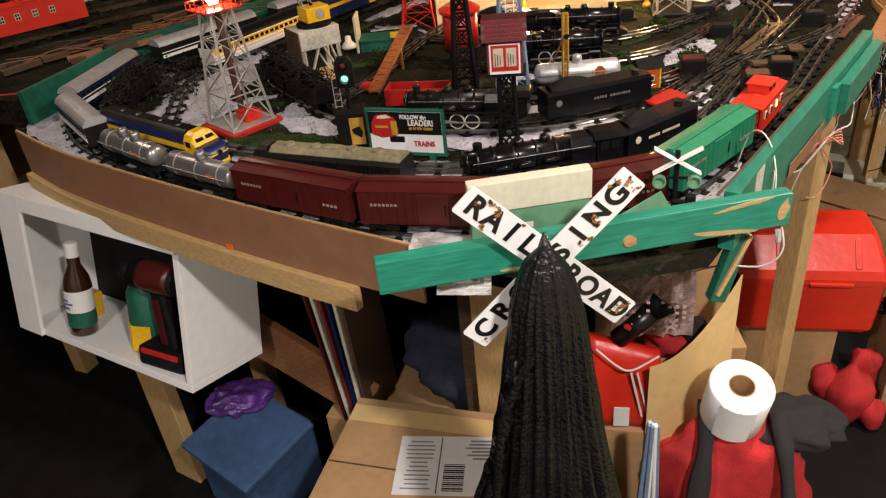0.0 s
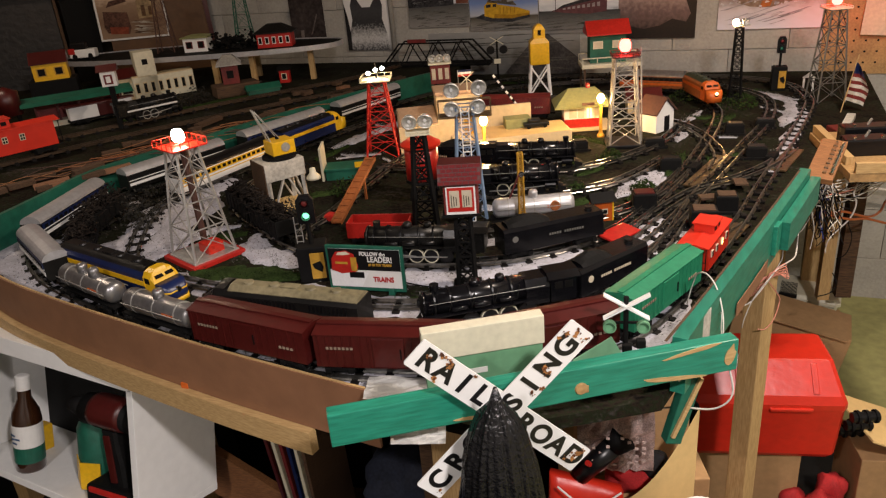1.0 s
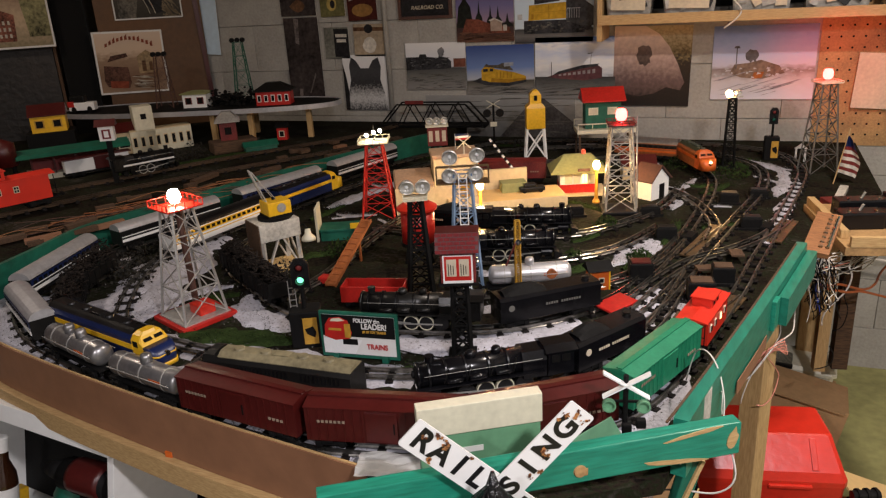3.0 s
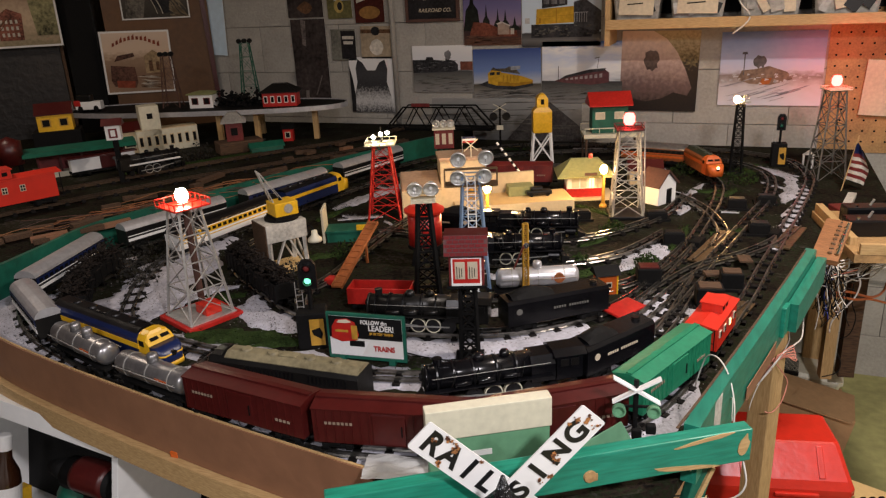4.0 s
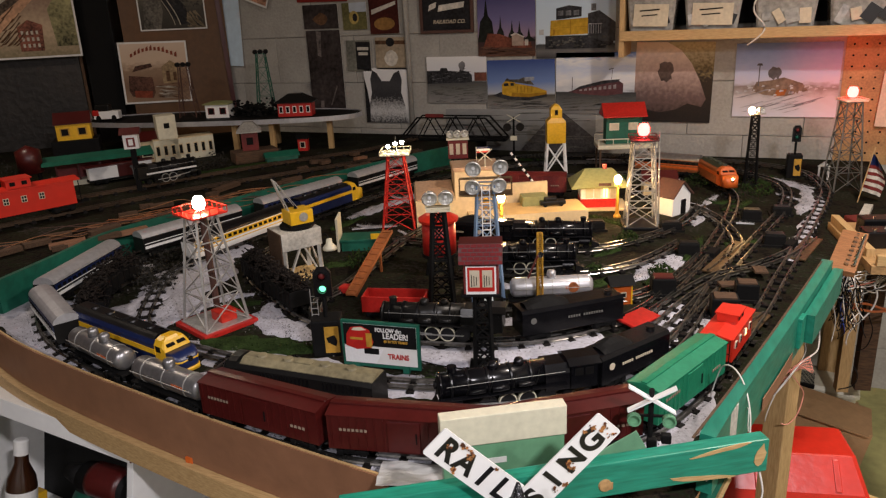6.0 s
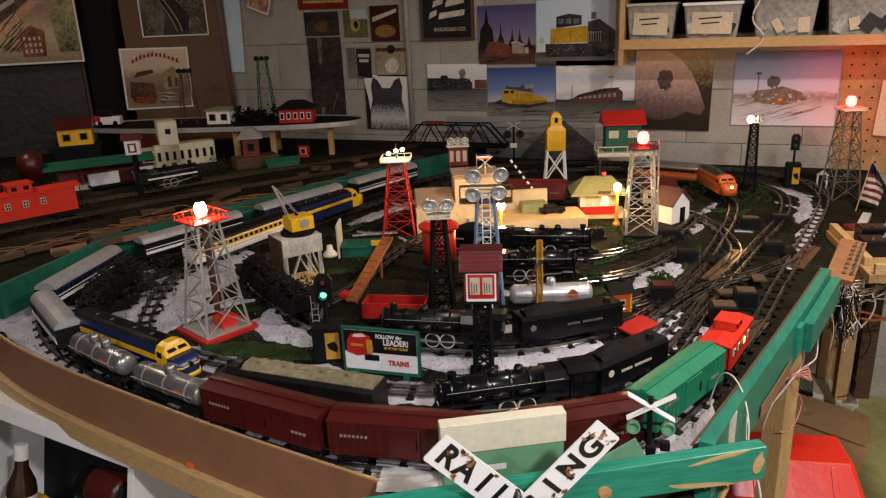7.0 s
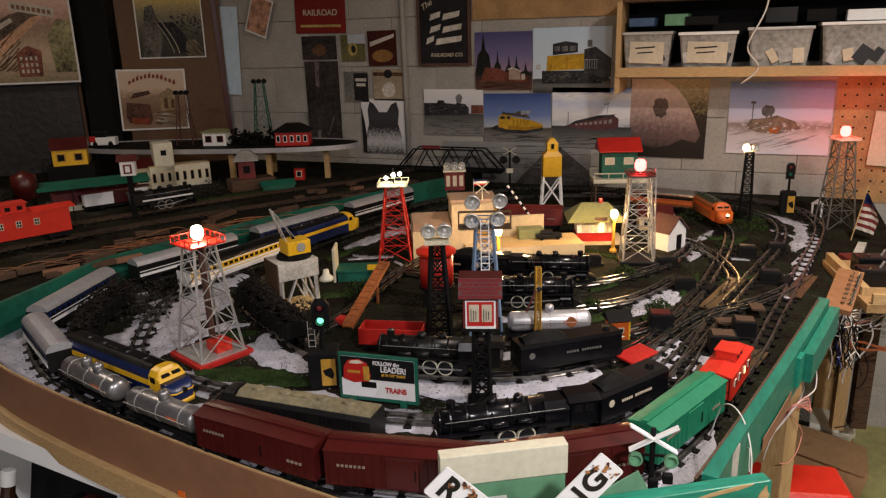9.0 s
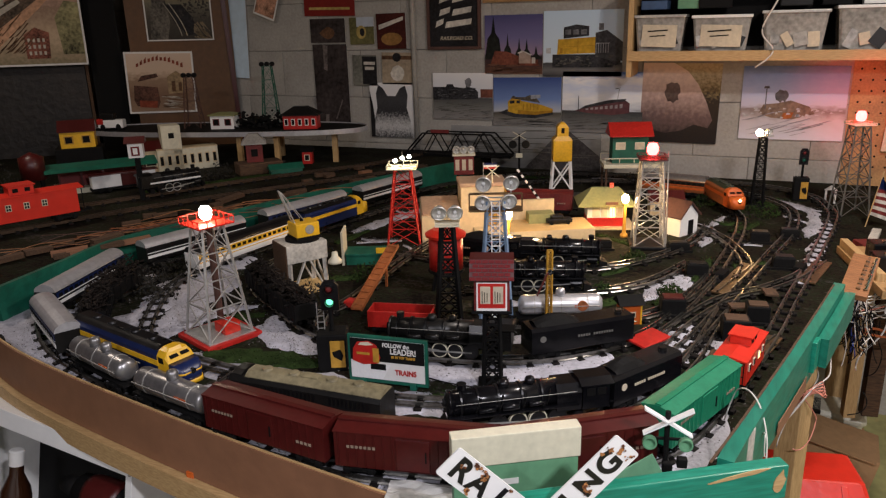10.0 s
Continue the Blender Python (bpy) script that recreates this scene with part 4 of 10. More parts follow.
def boxcar(label, m, length, material, roof=None, group="freight train"):
    t = thing("boxcar", label, "railway car", m, group)
    x0, x1, w, h0, h1 = -length / 2, length / 2, 0.050, 0.016, 0.068
    bm = nb()
    prism(bm, [(-w / 2, h0), (w / 2, h0), (w / 2, h1), (-w / 2, h1)], x0, x1)
    part("body", bm, material, t)
    bm = nb()
    prism(bm, [(-w / 2 - 0.0015, h1), (w / 2 + 0.0015, h1), (w / 2 + 0.0015, h1 + 0.0015), (0, h1 + 0.007), (-w / 2 - 0.0015, h1 + 0.0015)], x0 - 0.001, x1 + 0.001)
    part("roof", bm, roof or material, t)
    bm = nb()
    box(bm, (0, 0, h1 + 0.0078), (length, 0.009, 0.002))
    part("roof_walk", bm, roof or material, t)
    for s in (-1, 1):
        bm = nb()
        box(bm, (0, s * (w / 2 + 0.001), (h0 + h1) / 2), (0.046, 0.003, 0.046), bev=0.0008)
        d = part("door", bm, material, t)
        bm = nb()
        box(bm, (0.018, s * (w / 2 + 0.003), (h0 + h1) / 2), (0.0015, 0.002, 0.016))
        part("door_bar", bm, "blackmatt", d)
        for k in range(int(length / 0.0125)):
            x = x0 + 0.006 + k * 0.0125
            if abs(x) > 0.026:
                part("rib", box(nb(), (x, s * (w / 2 + 0.0005), (h0 + h1) / 2), (0.0016, 0.0014, h1 - h0 - 0.002)), material, t)
        for xa, n, dx, zz in ((x0 + 0.02, 7, 0.006, h0 + 0.032), (x1 - 0.045, 4, 0.007, h0 + 0.022)):
            bm = nb()
            for k in range(n):
                box(bm, (xa + k * dx, s * (w / 2 + 0.0014), zz), (dx * 0.65, 0.0008, 0.004))
            tagged(part("lettering", bm, mat("faded lettering", (0.30, 0.22, 0.16), 0.6) if "faded lettering" not in bpy.data.materials else bpy.data.materials["faded lettering"], t, "faint pale lettering"), kind="stuff")
    bm = nb()
    box(bm, (0, 0, 0.013), (length * 0.96, 0.026, 0.005))
    part("underframe", bm, "blackmatt", t)
    truck(t, x0 + 0.032)
    truck(t, x1 - 0.032)
    coupler(t, x0)
    coupler(t, x1)
    return t


def caboose(label, m, length=0.155, material="red", group="freight train", lit=False):
    t = thing("caboose", label, "railway car", m, group)
    x0, x1, w, h0, h1 = -length / 2, length / 2, 0.050, 0.016, 0.060
    bm = nb()
    prism(bm, [(-w / 2, h0), (w / 2, h0), (w / 2, h1), (-w / 2, h1)], x0 + 0.012, x1 - 0.012)
    part("body", bm, material, t)
    bm = nb()
    prism(bm, [(-w / 2 - 0.002, h1), (w / 2 + 0.002, h1), (w / 2 + 0.002, h1 + 0.0015), (0, h1 + 0.006), (-w / 2 - 0.002, h1 + 0.0015)], x0, x1)
    part("roof", bm, material, t)
    bm = nb()
    box(bm, (0.01, 0, h1 + 0.010), (0.042, 0.034, 0.016), bev=0.001)
    box(bm, (0.01, 0, h1 + 0.019), (0.047, 0.040, 0.002))
    part("cupola", bm, material, t)
    for s in (-1, 1):
        for x in (-0.045, -0.018, 0.012, 0.042):
            bm = nb()
            box(bm, (x, s * (w / 2 + 0.0008), 0.043), (0.0095, 0.002, 0.012))
            f = part("window", bm, "ivory", t, "pale window frame")
            for a in (-1, 1):
                for b in (-1, 1):
                    bm = nb()
                    box(bm, (x + a * 0.0021, s * (w / 2 + 0.0019), 0.043 + b * 0.0028), (0.003, 0.001, 0.0042))
                    part("pane", bm, "winlit" if lit and x == 0.012 else "blackmatt", f)
        for x in (0, 0.02):
            bm = nb()
            box(bm, (x, s * 0.0175, h1 + 0.011), (0.009, 0.001, 0.007))
            part("cupola_window", bm, "blackmatt", t)
        for e in (x0 + 0.003, x1 - 0.003):
            bm = nb()
            rod(bm, (e, s * 0.022, 0.016), (e, s * 0.022, 0.058), 0.0009, n=6)
            rod(bm, (e, s * 0.022, 0.034), (e, s * 0.004, 0.034), 0.0009, n=6)
            part("railing", bm, "blackmatt", t)
    bm = nb()
    box(bm, (0, 0, 0.0145), (length, 0.044, 0.003))
    part("platform", bm, "blackmatt", t)
    truck(t, x0 + 0.035, base=0.028)
    truck(t, x1 - 0.035, base=0.028)
    coupler(t, x0)
    coupler(t, x1)
    return t


def tankcar(label, m, length, material, group="freight train", domes=1):
    t = thing("tank_car", label, "railway car", m, group)
    x0, x1 = -length / 2, length / 2
    bm = nb()
    prof = [(0.001, x0 + 0.004), (0.012, x0 + 0.005), (0.019, x0 + 0.010), (0.0205, x0 + 0.016), (0.0205, x1 - 0.016), (0.019, x1 - 0.010), (0.012, x1 - 0.005), (0.001, x1 - 0.004)]
    lathe(bm, prof, 22, pose(0, 0, 0.038, 0, 90, 0))
    part("tank", bm, material, t, "", True)
    for k in range(domes):
        bm = nb()
        lathe(bm, [(0.0095, 0), (0.0095, 0.012), (0.008, 0.016), (0.001, 0.018)], 14, pose((k - (domes - 1) / 2) * 0.04, 0, 0.055))
        part("dome", bm, material, t, "", True)
    for k in (-0.3, 0.0, 0.3):
        bm = nb()
        rod(bm, (k * length - 0.001, 0, 0.038), (k * length + 0.001, 0, 0.038), 0.0212, n=22)
        part("band", bm, "steel", t)
    for s in (-1, 1):
        bm = nb()
        rod(bm, (x0 + 0.012, s * 0.0235, 0.041), (x1 - 0.012, s * 0.0235, 0.041), 0.0008, n=6)
        for k in range(5):
            x = x0 + 0.02 + k * (length - 0.04) / 4
            rod(bm, (x, s * 0.0205, 0.041), (x, s * 0.0235, 0.041), 0.0007, n=5)
        part("handrail", bm, "steel", t)
        bm = nb()
        for k in range(5):
            box(bm, (0.028 + k * 0.006, s * 0.0207, 0.040), (0.004, 0.001, 0.005))
        part("lettering", bm, "orange", t, "small orange lettering")
    bm = nb()
    box(bm, (0, 0, 0.0155), (length, 0.036, 0.004))
    part("underframe", bm, "blackmatt", t)
    truck(t, x0 + 0.030)
    truck(t, x1 - 0.030)
    coupler(t, x0)
    return t


def coach(label, m, length, body, roof, band, group="passenger train", lit=False, line_mat="white", lines=((0.0385, 0.0022), (0.0285, 0.0070))):
    """A streamlined passenger car."""
    t = thing("passenger_car", label, "railway car", m, group)
    x0, x1, w, h0, h1 = -length / 2, length / 2, 0.050, 0.014, 0.062
    bm = nb()
    prism(bm, [(-w / 2 + 0.003, h0), (w / 2 - 0.003, h0), (w / 2, h0 + 0.008), (w / 2, h1 - 0.008), (-w / 2, h1 - 0.008), (-w / 2, h0 + 0.008)], x0, x1)
    part("body", bm, body, t)
    bm = nb()
    arc = [(w / 2 * math.cos(k * math.pi / 10), h1 - 0.008 + 0.017 * math.sin(k * math.pi / 10)) for k in range(11)]
    prism(bm, arc, x0, x1)
    part("roof", bm, roof, t)
    for s in (-1, 1):
        bm = nb()
        box(bm, (0, s * (w / 2 + 0.0005), h1 - 0.0165), (length * 0.985, 0.0014, 0.0125))
        b = part("window_band", bm, band, t, "coloured window band")
        n = int(length / 0.019)
        for k in range(n):
            bm = nb()
            box(bm, ((k - (n - 1) / 2) * 0.0185, s * (w / 2 + 0.0014), h1 - 0.0175), (0.0115, 0.001, 0.008))
            part("pane", bm, "winlit" if lit else "blackmatt", b)
        for z, hh in lines:
            part("trim_line", box(nb(), (0, s * (w / 2 + 0.0006), z), (length * 0.98, 0.0014, hh)), line_mat, t)
    truck(t, x0 + 0.040)
    truck(t, x1 - 0.040)
    coupler(t, x0)
    return t


M["greenroof"] = mat("dark green engine roof", (0.022, 0.035, 0.020), 0.4, var=0.3, scale=50)
# parked engines on the second loop
diesel("blue and yellow striped toy diesel engine on the second loop", between((-0.530, 1.390), (-0.195, 1.308), RAILTOP), 0.335, "blue", "black", "yellow", "yellow", nose_lines=("blue", "yellow"))
grey_diesel = diesel("dark grey diesel engine with red stripes and dusty tan roof", between((0.170, 1.300), (-0.135, 1.294), RAILTOP), 0.305, "smoke", "tan", None, "smoke", vents=True)
for x0, x1 in ((-0.145, 0.022), (0.03, 0.098)):
    stripe(grey_diesel, x0, x1, 0.026, 0.0235, 0.0105, "red")
for k in range(3):
    stripe(grey_diesel, 0.118, 0.142, 0.0235, 0.034 + k * 0.004, 0.0016, "red")
for x0, n, dx in ((-0.075, 12, 0.0058), (0.036, 14, 0.0042)):
    bm = nb()
    for k in range(n):
        if k != n // 2:
            box(bm, (x0 + k * dx, 0.0275, 0.0235), (dx * 0.6, 0.0008, 0.0045))
    part("lettering", bm, "oldpaper", grey_diesel, "small pale lettering")
steam("gloss black toy steam engine with pale driving wheel rims", between((0.455, 1.459), (0.251, 1.326), RAILTOP), 0.258)
tender("black coal tender with white lettering behind the steam engine", between((0.545, 1.600), (0.461, 1.472), RAILTOP), 0.160)
# parked engines on the inner loop
steam("dull black toy steam engine on the inner loop", between((0.275, 1.605), (0.035, 1.562), RAILTOP), 0.24, body="smoke")
tender("long dark grey coal tender with faint lettering", between((0.455, 1.740), (0.298, 1.613), RAILTOP), 0.205, "faintletter")
badge_car = tankcar("silver toy tank car with an orange badge", between((0.232, 1.763), (0.398, 1.832), RAILTOP), 0.178, "silver", "parked cars")
part("badge", rod(nb(), (0.042, -0.0212, 0.040), (0.042, 0.0212, 0.040), 0.0105, n=18), "rampbrown", badge_car, "round orange badge")
# engines parked before the station
steam("black steam engine parked on the station siding", between((0.10, 2.125), (0.33, 2.175), RAILTOP), 0.25)
tender("black tender on the station siding", between((-0.10, 2.125), (0.08, 2.12), RAILTOP), 0.18)
steam("black steam engine with pale wheel rims beside the tank car", between((0.105, 1.933), (0.330, 1.998), RAILTOP), 0.24)

# the train on the outer loop
boxcar("oxide red toy boxcar on the outer loop", between((-0.083, 1.222), (0.138, 1.198), RAILTOP), 0.222, "redcar")
boxcar("oxide red toy boxcar beside the dark engine", between((0.145, 1.198), (0.365, 1.237), RAILTOP), 0.22, "redcar")
boxcar("oxide red toy boxcar on the curve", between((0.372, 1.239), (0.546, 1.358), RAILTOP), 0.205, "redcar")
boxcar("bright green toy boxcar on the curve", between((0.550, 1.372), (0.636, 1.570), RAILTOP), 0.208, "boxcargreen")
caboose("bright red toy caboose with a lit window", between((0.640, 1.588), (0.674, 1.728), RAILTOP), 0.145, "redplastic", lit=True)
tankcar("grey toy tank car with a domed top", between((-0.272, 1.261), (-0.093, 1.225), RAILTOP), 0.18, "dullsilver", domes=1)
tankcar("grey toy tank car on the outer loop", between((-0.487, 1.325), (-0.288, 1.266), RAILTOP), 0.19, "dullsilver", domes=2)
coach("silver streamlined passenger car on the sharp curve", between((-0.705, 1.445), (-0.51, 1.337), RAILTOP), 0.215, "smoke", "silver", "blue")
coach("silver streamlined passenger car beside the divider", between((-0.805, 1.75), (-0.735, 1.470), RAILTOP), 0.27, "smoke", "silver", "blue")
coach("silver streamlined passenger car on the straight", between((-0.69, 2.12), (-0.79, 1.80), RAILTOP), 0.31, "smoke", "silver", "blackmatt")
coach("silver streamlined passenger car with a blue window band", between((-0.57, 2.50), (-0.675, 2.17), RAILTOP), 0.32, "smoke", "silver", "blue")
coach("silver streamlined passenger car at the head of the straight", between((-0.46, 2.86), (-0.555, 2.54), RAILTOP), 0.31, "smoke", "silver", "blackmatt")
# the blue train on the second loop
diesel("navy toy diesel engine with a bright yellow nose", between((-0.548, 2.195), (-0.487, 2.468), RAILTOP), 0.285, "blue", "black", "yellow", "yellow")
coach("navy passenger car with a yellow band and lit windows", between((-0.621, 1.803), (-0.556, 2.165), RAILTOP), 0.36, "white", "black", "yellow", lit=False, line_mat="yellow", lines=((0.0385, 0.0030), (0.0300, 0.0020)))
# the orange train behind the station
M["lamplit"] = mat("lit headlamp", (1.0, 0.62, 0.25), emit=9.0)
orange = diesel("orange toy diesel engine with a dark green roof by the yard", between((0.553, 2.985), (0.640, 2.795), RAILTOP), 0.21, "rampbrown", "greenroof", "orange", "orange")
part("headlamp_lens", ball(nb(), (0.1055, 0, 0.042), 0.0045), "lamplit", orange, "lit warm headlamp", True)
coach("orange brown passenger car behind the orange engine", between((0.315, 3.050), (0.540, 3.000), RAILTOP), 0.22, "rampbrown", "dullsilver", "smoke", line_mat="orange")
# red gondola and dark cars inside
bm = nb()
gond = thing("gondola_car", "red open gondola car under the conveyor", "railway car", between((-0.047, 1.668), (0.078, 1.695), TABLE), "parked cars")
for y in (-0.024, 0.024):
    part("side", box(nb(), (0, y, 0.033), (0.132, 0.003, 0.034), bev=0.0008), "red", gond)
for x in (-0.0645, 0.0645):
    part("end", box(nb(), (x, 0, 0.033), (0.003, 0.048, 0.034), bev=0.0008), "red", gond)
part("floor_plate", box(nb(), (0, 0, 0.017), (0.130, 0.05, 0.004)), "blackmatt", gond)
truck(gond, -0.040, base=0.026)
truck(gond, 0.040, base=0.026)


def brush_car(label, m, length, seed):
    """A dark open car heaped with dry brush."""
    t = thing("brush_car", label, "railway car", m, "parked cars")
    x0, x1 = -length / 2, length / 2
    for y in (-0.024, 0.024):
        part("side", box(nb(), (0, y, 0.032), (length, 0.003, 0.034), bev=0.0008), "blackmatt", t)
        for k in range(6):
            part("rib", box(nb(), (x0 + 0.01 + k * (length - 0.02) / 5, y * 1.08, 0.032), (0.003, 0.002, 0.034)), "blackmatt", t)
    for x in (x0 + 0.0015, x1 - 0.0015):
        part("end", box(nb(), (x, 0, 0.032), (0.003, 0.045, 0.034), bev=0.0008), "blackmatt", t)
    part("floor_plate", box(nb(), (0, 0, 0.0165), (length - 0.006, 0.045, 0.004)), "blackmatt", t)
    rb = random.Random(seed)
    bm = nb()
    for k in range(420):
        x, y = rb.uniform(x0 + 0.004, x1 - 0.004), rb.gauss(0, 0.013)
        y = max(-0.025, min(0.025, y))
        top = 0.052 + 0.040 * (1 - (y / 0.028) ** 2) * (0.6 + 0.5 * noise.noise(Vector((x * 25, seed, 0))))
        a = Vector((x, y, rb.uniform(0.040, top)))
        b = a + Vector((rb.gauss(0, 0.008), rb.gauss(0, 0.005), rb.gauss(0.0, 0.003)))
        bar(bm, a, b, rb.uniform(0.0015, 0.0042), 0.0018)
    tagged(part("brush_load", bm, "drybrush", t, "heap of dark dry twigs"), kind="stuff")
    truck(t, x0 + 0.028, base=0.028)
    truck(t, x1 - 0.028, base=0.028)
    coupler(t, x0)


M["drybrush"] = mat("dark dry brush", (0.019, 0.013, 0.010), 0.85, var=0.6, scale=90, bump=0.4, spec=0.3)
brush_car("dark open car heaped with dry brush behind the blue engine", between((-0.553, 1.430), (-0.652, 1.543), RAILTOP), 0.15, 1)
brush_car("dark open car heaped with dry brush on the parking siding", between((-0.661, 1.556), (-0.702, 1.700), RAILTOP), 0.15, 2)
brush_car("dark open car heaped with dry brush beside the crane", between((-0.165, 1.611), (-0.285, 1.688), RAILTOP), 0.14, 3)
brush_car("dark open car heaped with dry brush on the curved siding", between((-0.297, 1.697), (-0.412, 1.780), RAILTOP), 0.14, 4)
# deck stock
caboose("bright red toy caboose on the raised deck", pose(-1.264, 1.851, 0.958 + 0.014, 0, 0, 65) @ Matrix.Scale(1.55, 4), 0.225, "redplastic", "deck train")
deck_steam = steam("black steam engine with a bright white running board edge", between((-1.225, 2.275), (-1.120, 2.470), 0.958 + 0.014), 0.215, "steel", group="deck train", body="smoke")
for s in (-1, 1):
    part("board_edge", bar(nb(), (-0.080, s * 0.0300, 0.039), (0.092, s * 0.0300, 0.039), 0.0040, 0.0050), "white", deck_steam, "white painted edge")
boxcar("brown boxcar behind the freight station", between((-0.08, 2.62), (0.16, 2.66), TABLE + 0.014), 0.23, "brick", group="parked cars")

# ---- towers ----


def lattice(parent, h, wb, wt, levels, material, z0=0.0, leg=0.0032, brace=0.0018, names=("leg", "lattice"), sides=(0, 1, 2, 3)):
    """Four tapered legs with crossed braces between them."""
    cs = [(-1, -1), (1, -1), (1, 1), (-1, 1)]

    def corner(k, f):
        w = (wb + (wt - wb) * f) / 2
        return Vector((cs[k % 4][0] * w, cs[k % 4][1] * w, z0 + h * f))
    for k in range(4):
        part(names[0], bar(nb(), corner(k, 0), corner(k, 1), leg, leg), material, parent)
    for k in sides:
        bm = nb()
        for i in range(levels):
            f0, f1 = (i / levels) ** 0.92, ((i + 1) / levels) ** 0.92
            bar(bm, corner(k, f0), corner(k + 1, f1), brace, brace * 0.7)
            bar(bm, corner(k + 1, f0), corner(k, f1), brace, brace * 0.7)
            bar(bm, corner(k, f1), corner(k + 1, f1), brace, brace)
        part(names[1], bm, material, parent)


def platform(parent, z, s, material, rail=True, h=0.014, t=0.003):
    bm = nb()
    box(bm, (0, 0, z), (s, s, t), bev=0.0006)
    p = part("platform", bm, material, parent)
    if rail:
        bm = nb()
        c = [(-s / 2, -s / 2), (s / 2, -s / 2), (s / 2, s / 2), (-s / 2, s / 2)]
        for i in range(4):
            a, b = c[i], c[(i + 1) % 4]
            bar(bm, (*a, z + h), (*b, z + h), 0.0016)
            for k in range(4):
                q = (a[0] + (b[0] - a[0]) * k / 4, a[1] + (b[1] - a[1]) * k / 4)
                bar(bm, (*q, z), (*q, z + h), 0.0014)
        part("railing", bm, material, p)


def flood(parent, x, y, z, m, r=0.0125):
    """A round floodlight: chrome bowl and bezel, silvered reflector, clear bulb and bracket."""
    at = pose(x, y, z) @ m
    bm = nb()
    lathe(bm, [(0.003, 0.016), (r * 0.75, 0.012), (r, 0.002), (r * 1.06, 0.001), (r * 1.06, -0.003), (r * 0.90, -0.0035), (r * 0.86, -0.001), (r * 0.62, 0.005), (r * 0.2, 0.008), (0.001, 0.0085)], 22, at)
    f = part("floodlight", bm, "silvered", parent, "round chrome floodlight", True)
    part("bulb", ball(nb(), (0, 0, 0), r * 0.26, (1, 1, 1)), "tissue", f, "small frosted bulb", True).matrix_local = at @ pose(0, 0, 0.0015)
    bm = nb()
    bar(bm, (0, -r * 1.02, 0.004), (0, r * 1.02, 0.004), 0.0016)
    bmesh.ops.transform(bm, matrix=at, verts=bm.verts[:])
    part("bracket", bm, "steel", f)


def beacon(parent, z, r, red=0.5):
    """A glowing drum with a cap."""
    bm = nb()
    lathe(bm, [(r * 0.5, 0), (r * 0.55, 0.006), (r * 0.3, 0.008)], 14, pose(0, 0, z))
    part("lamp_base", bm, "chrome", parent)
    bm = nb()
    lathe(bm, [(r * 0.7, 0), (r, r * 0.5), (r, r * 1.4), (r * 0.7, r * 2), (0.001, r * 2.1)], 18, pose(0, 0, z + 0.007))
    part("bulb", bm, "bulbwhite" if not red else "bulbred", parent, "glowing beacon drum", True)


tower1 = thing("beacon_tower", "silver lattice beacon tower with red platform and glowing lamp", "tower", pose(-0.328, 1.536, TABLE, 0, 0, -22), "lattice towers")
bm = nb()
box(bm, (0, 0, 0.005), (0.122, 0.122, 0.010), bev=0.002)
part("base_plate", bm, "red", tower1, "dusty red base")
part("base_top", box(nb(), (0, 0, 0.0112), (0.104, 0.104, 0.0024)), "steel", tower1)
part("transformer", box(nb(), (0.012, 0.012, 0.022), (0.042, 0.036, 0.022), bev=0.003), "redplastic", tower1, "small red box")
part("dark_tube", rod(nb(), (-0.012, 0.012, 0.01), (-0.006, 0.006, 0.235), 0.007), "brownroof", tower1, "dark centre tube")
lattice(tower1, 0.226, 0.094, 0.044, 4, "steel", 0.012, 0.0042, 0.0022)
platform(tower1, 0.240, 0.076, "redplastic")
beacon(tower1, 0.242, 0.0120, 0)

tower2 = thing("beacon_tower", "grey lattice beacon tower with red lamp beside the station", "tower", pose(0.412, 2.425, TABLE, 0, 0, 14), "lattice towers")
part("base_plate", box(nb(), (0, 0, 0.005), (0.098, 0.098, 0.010), bev=0.002), "black", tower2, "black base")
lattice(tower2, 0.228, 0.080, 0.052, 5, "steel", 0.010, 0.0045, 0.0026)
# The platform's dark red colour takes in the red lamp's glow on it.
platform(tower2, 0.243, 0.072, "redcar", True, 0.008)
beacon(tower2, 0.246, 0.015, 1)
part("side_pole", rod(nb(), (0.048, -0.01, 0.01), (0.040, -0.01, 0.262), 0.002), "steel", tower2)

tower_red = thing("floodlight_tower", "red lattice tower with a white railed platform of lit floodlights", "tower", pose(-0.244, 2.262, TABLE, 0, 0, 20), "lattice towers")
lattice(tower_red, 0.215, 0.092, 0.042, 5, "red", 0.0, 0.0042, 0.0024)
platform(tower_red, 0.218, 0.082, "ivory", True, 0.010)
for x, y in ((-0.02, 0.0), (0.0, 0.008), (0.02, -0.008)):
    part("bulb", ball(nb(), (x, y, 0.242 + x * 0.3), 0.0060, (1, 1, 0.9)), "bulbwhite", tower_red, "lit floodlight bulb", True)
part("lamp_post", rod(nb(), (0, 0.01, 0.218), (0, 0.01, 0.262), 0.002), "blackmatt", tower_red)

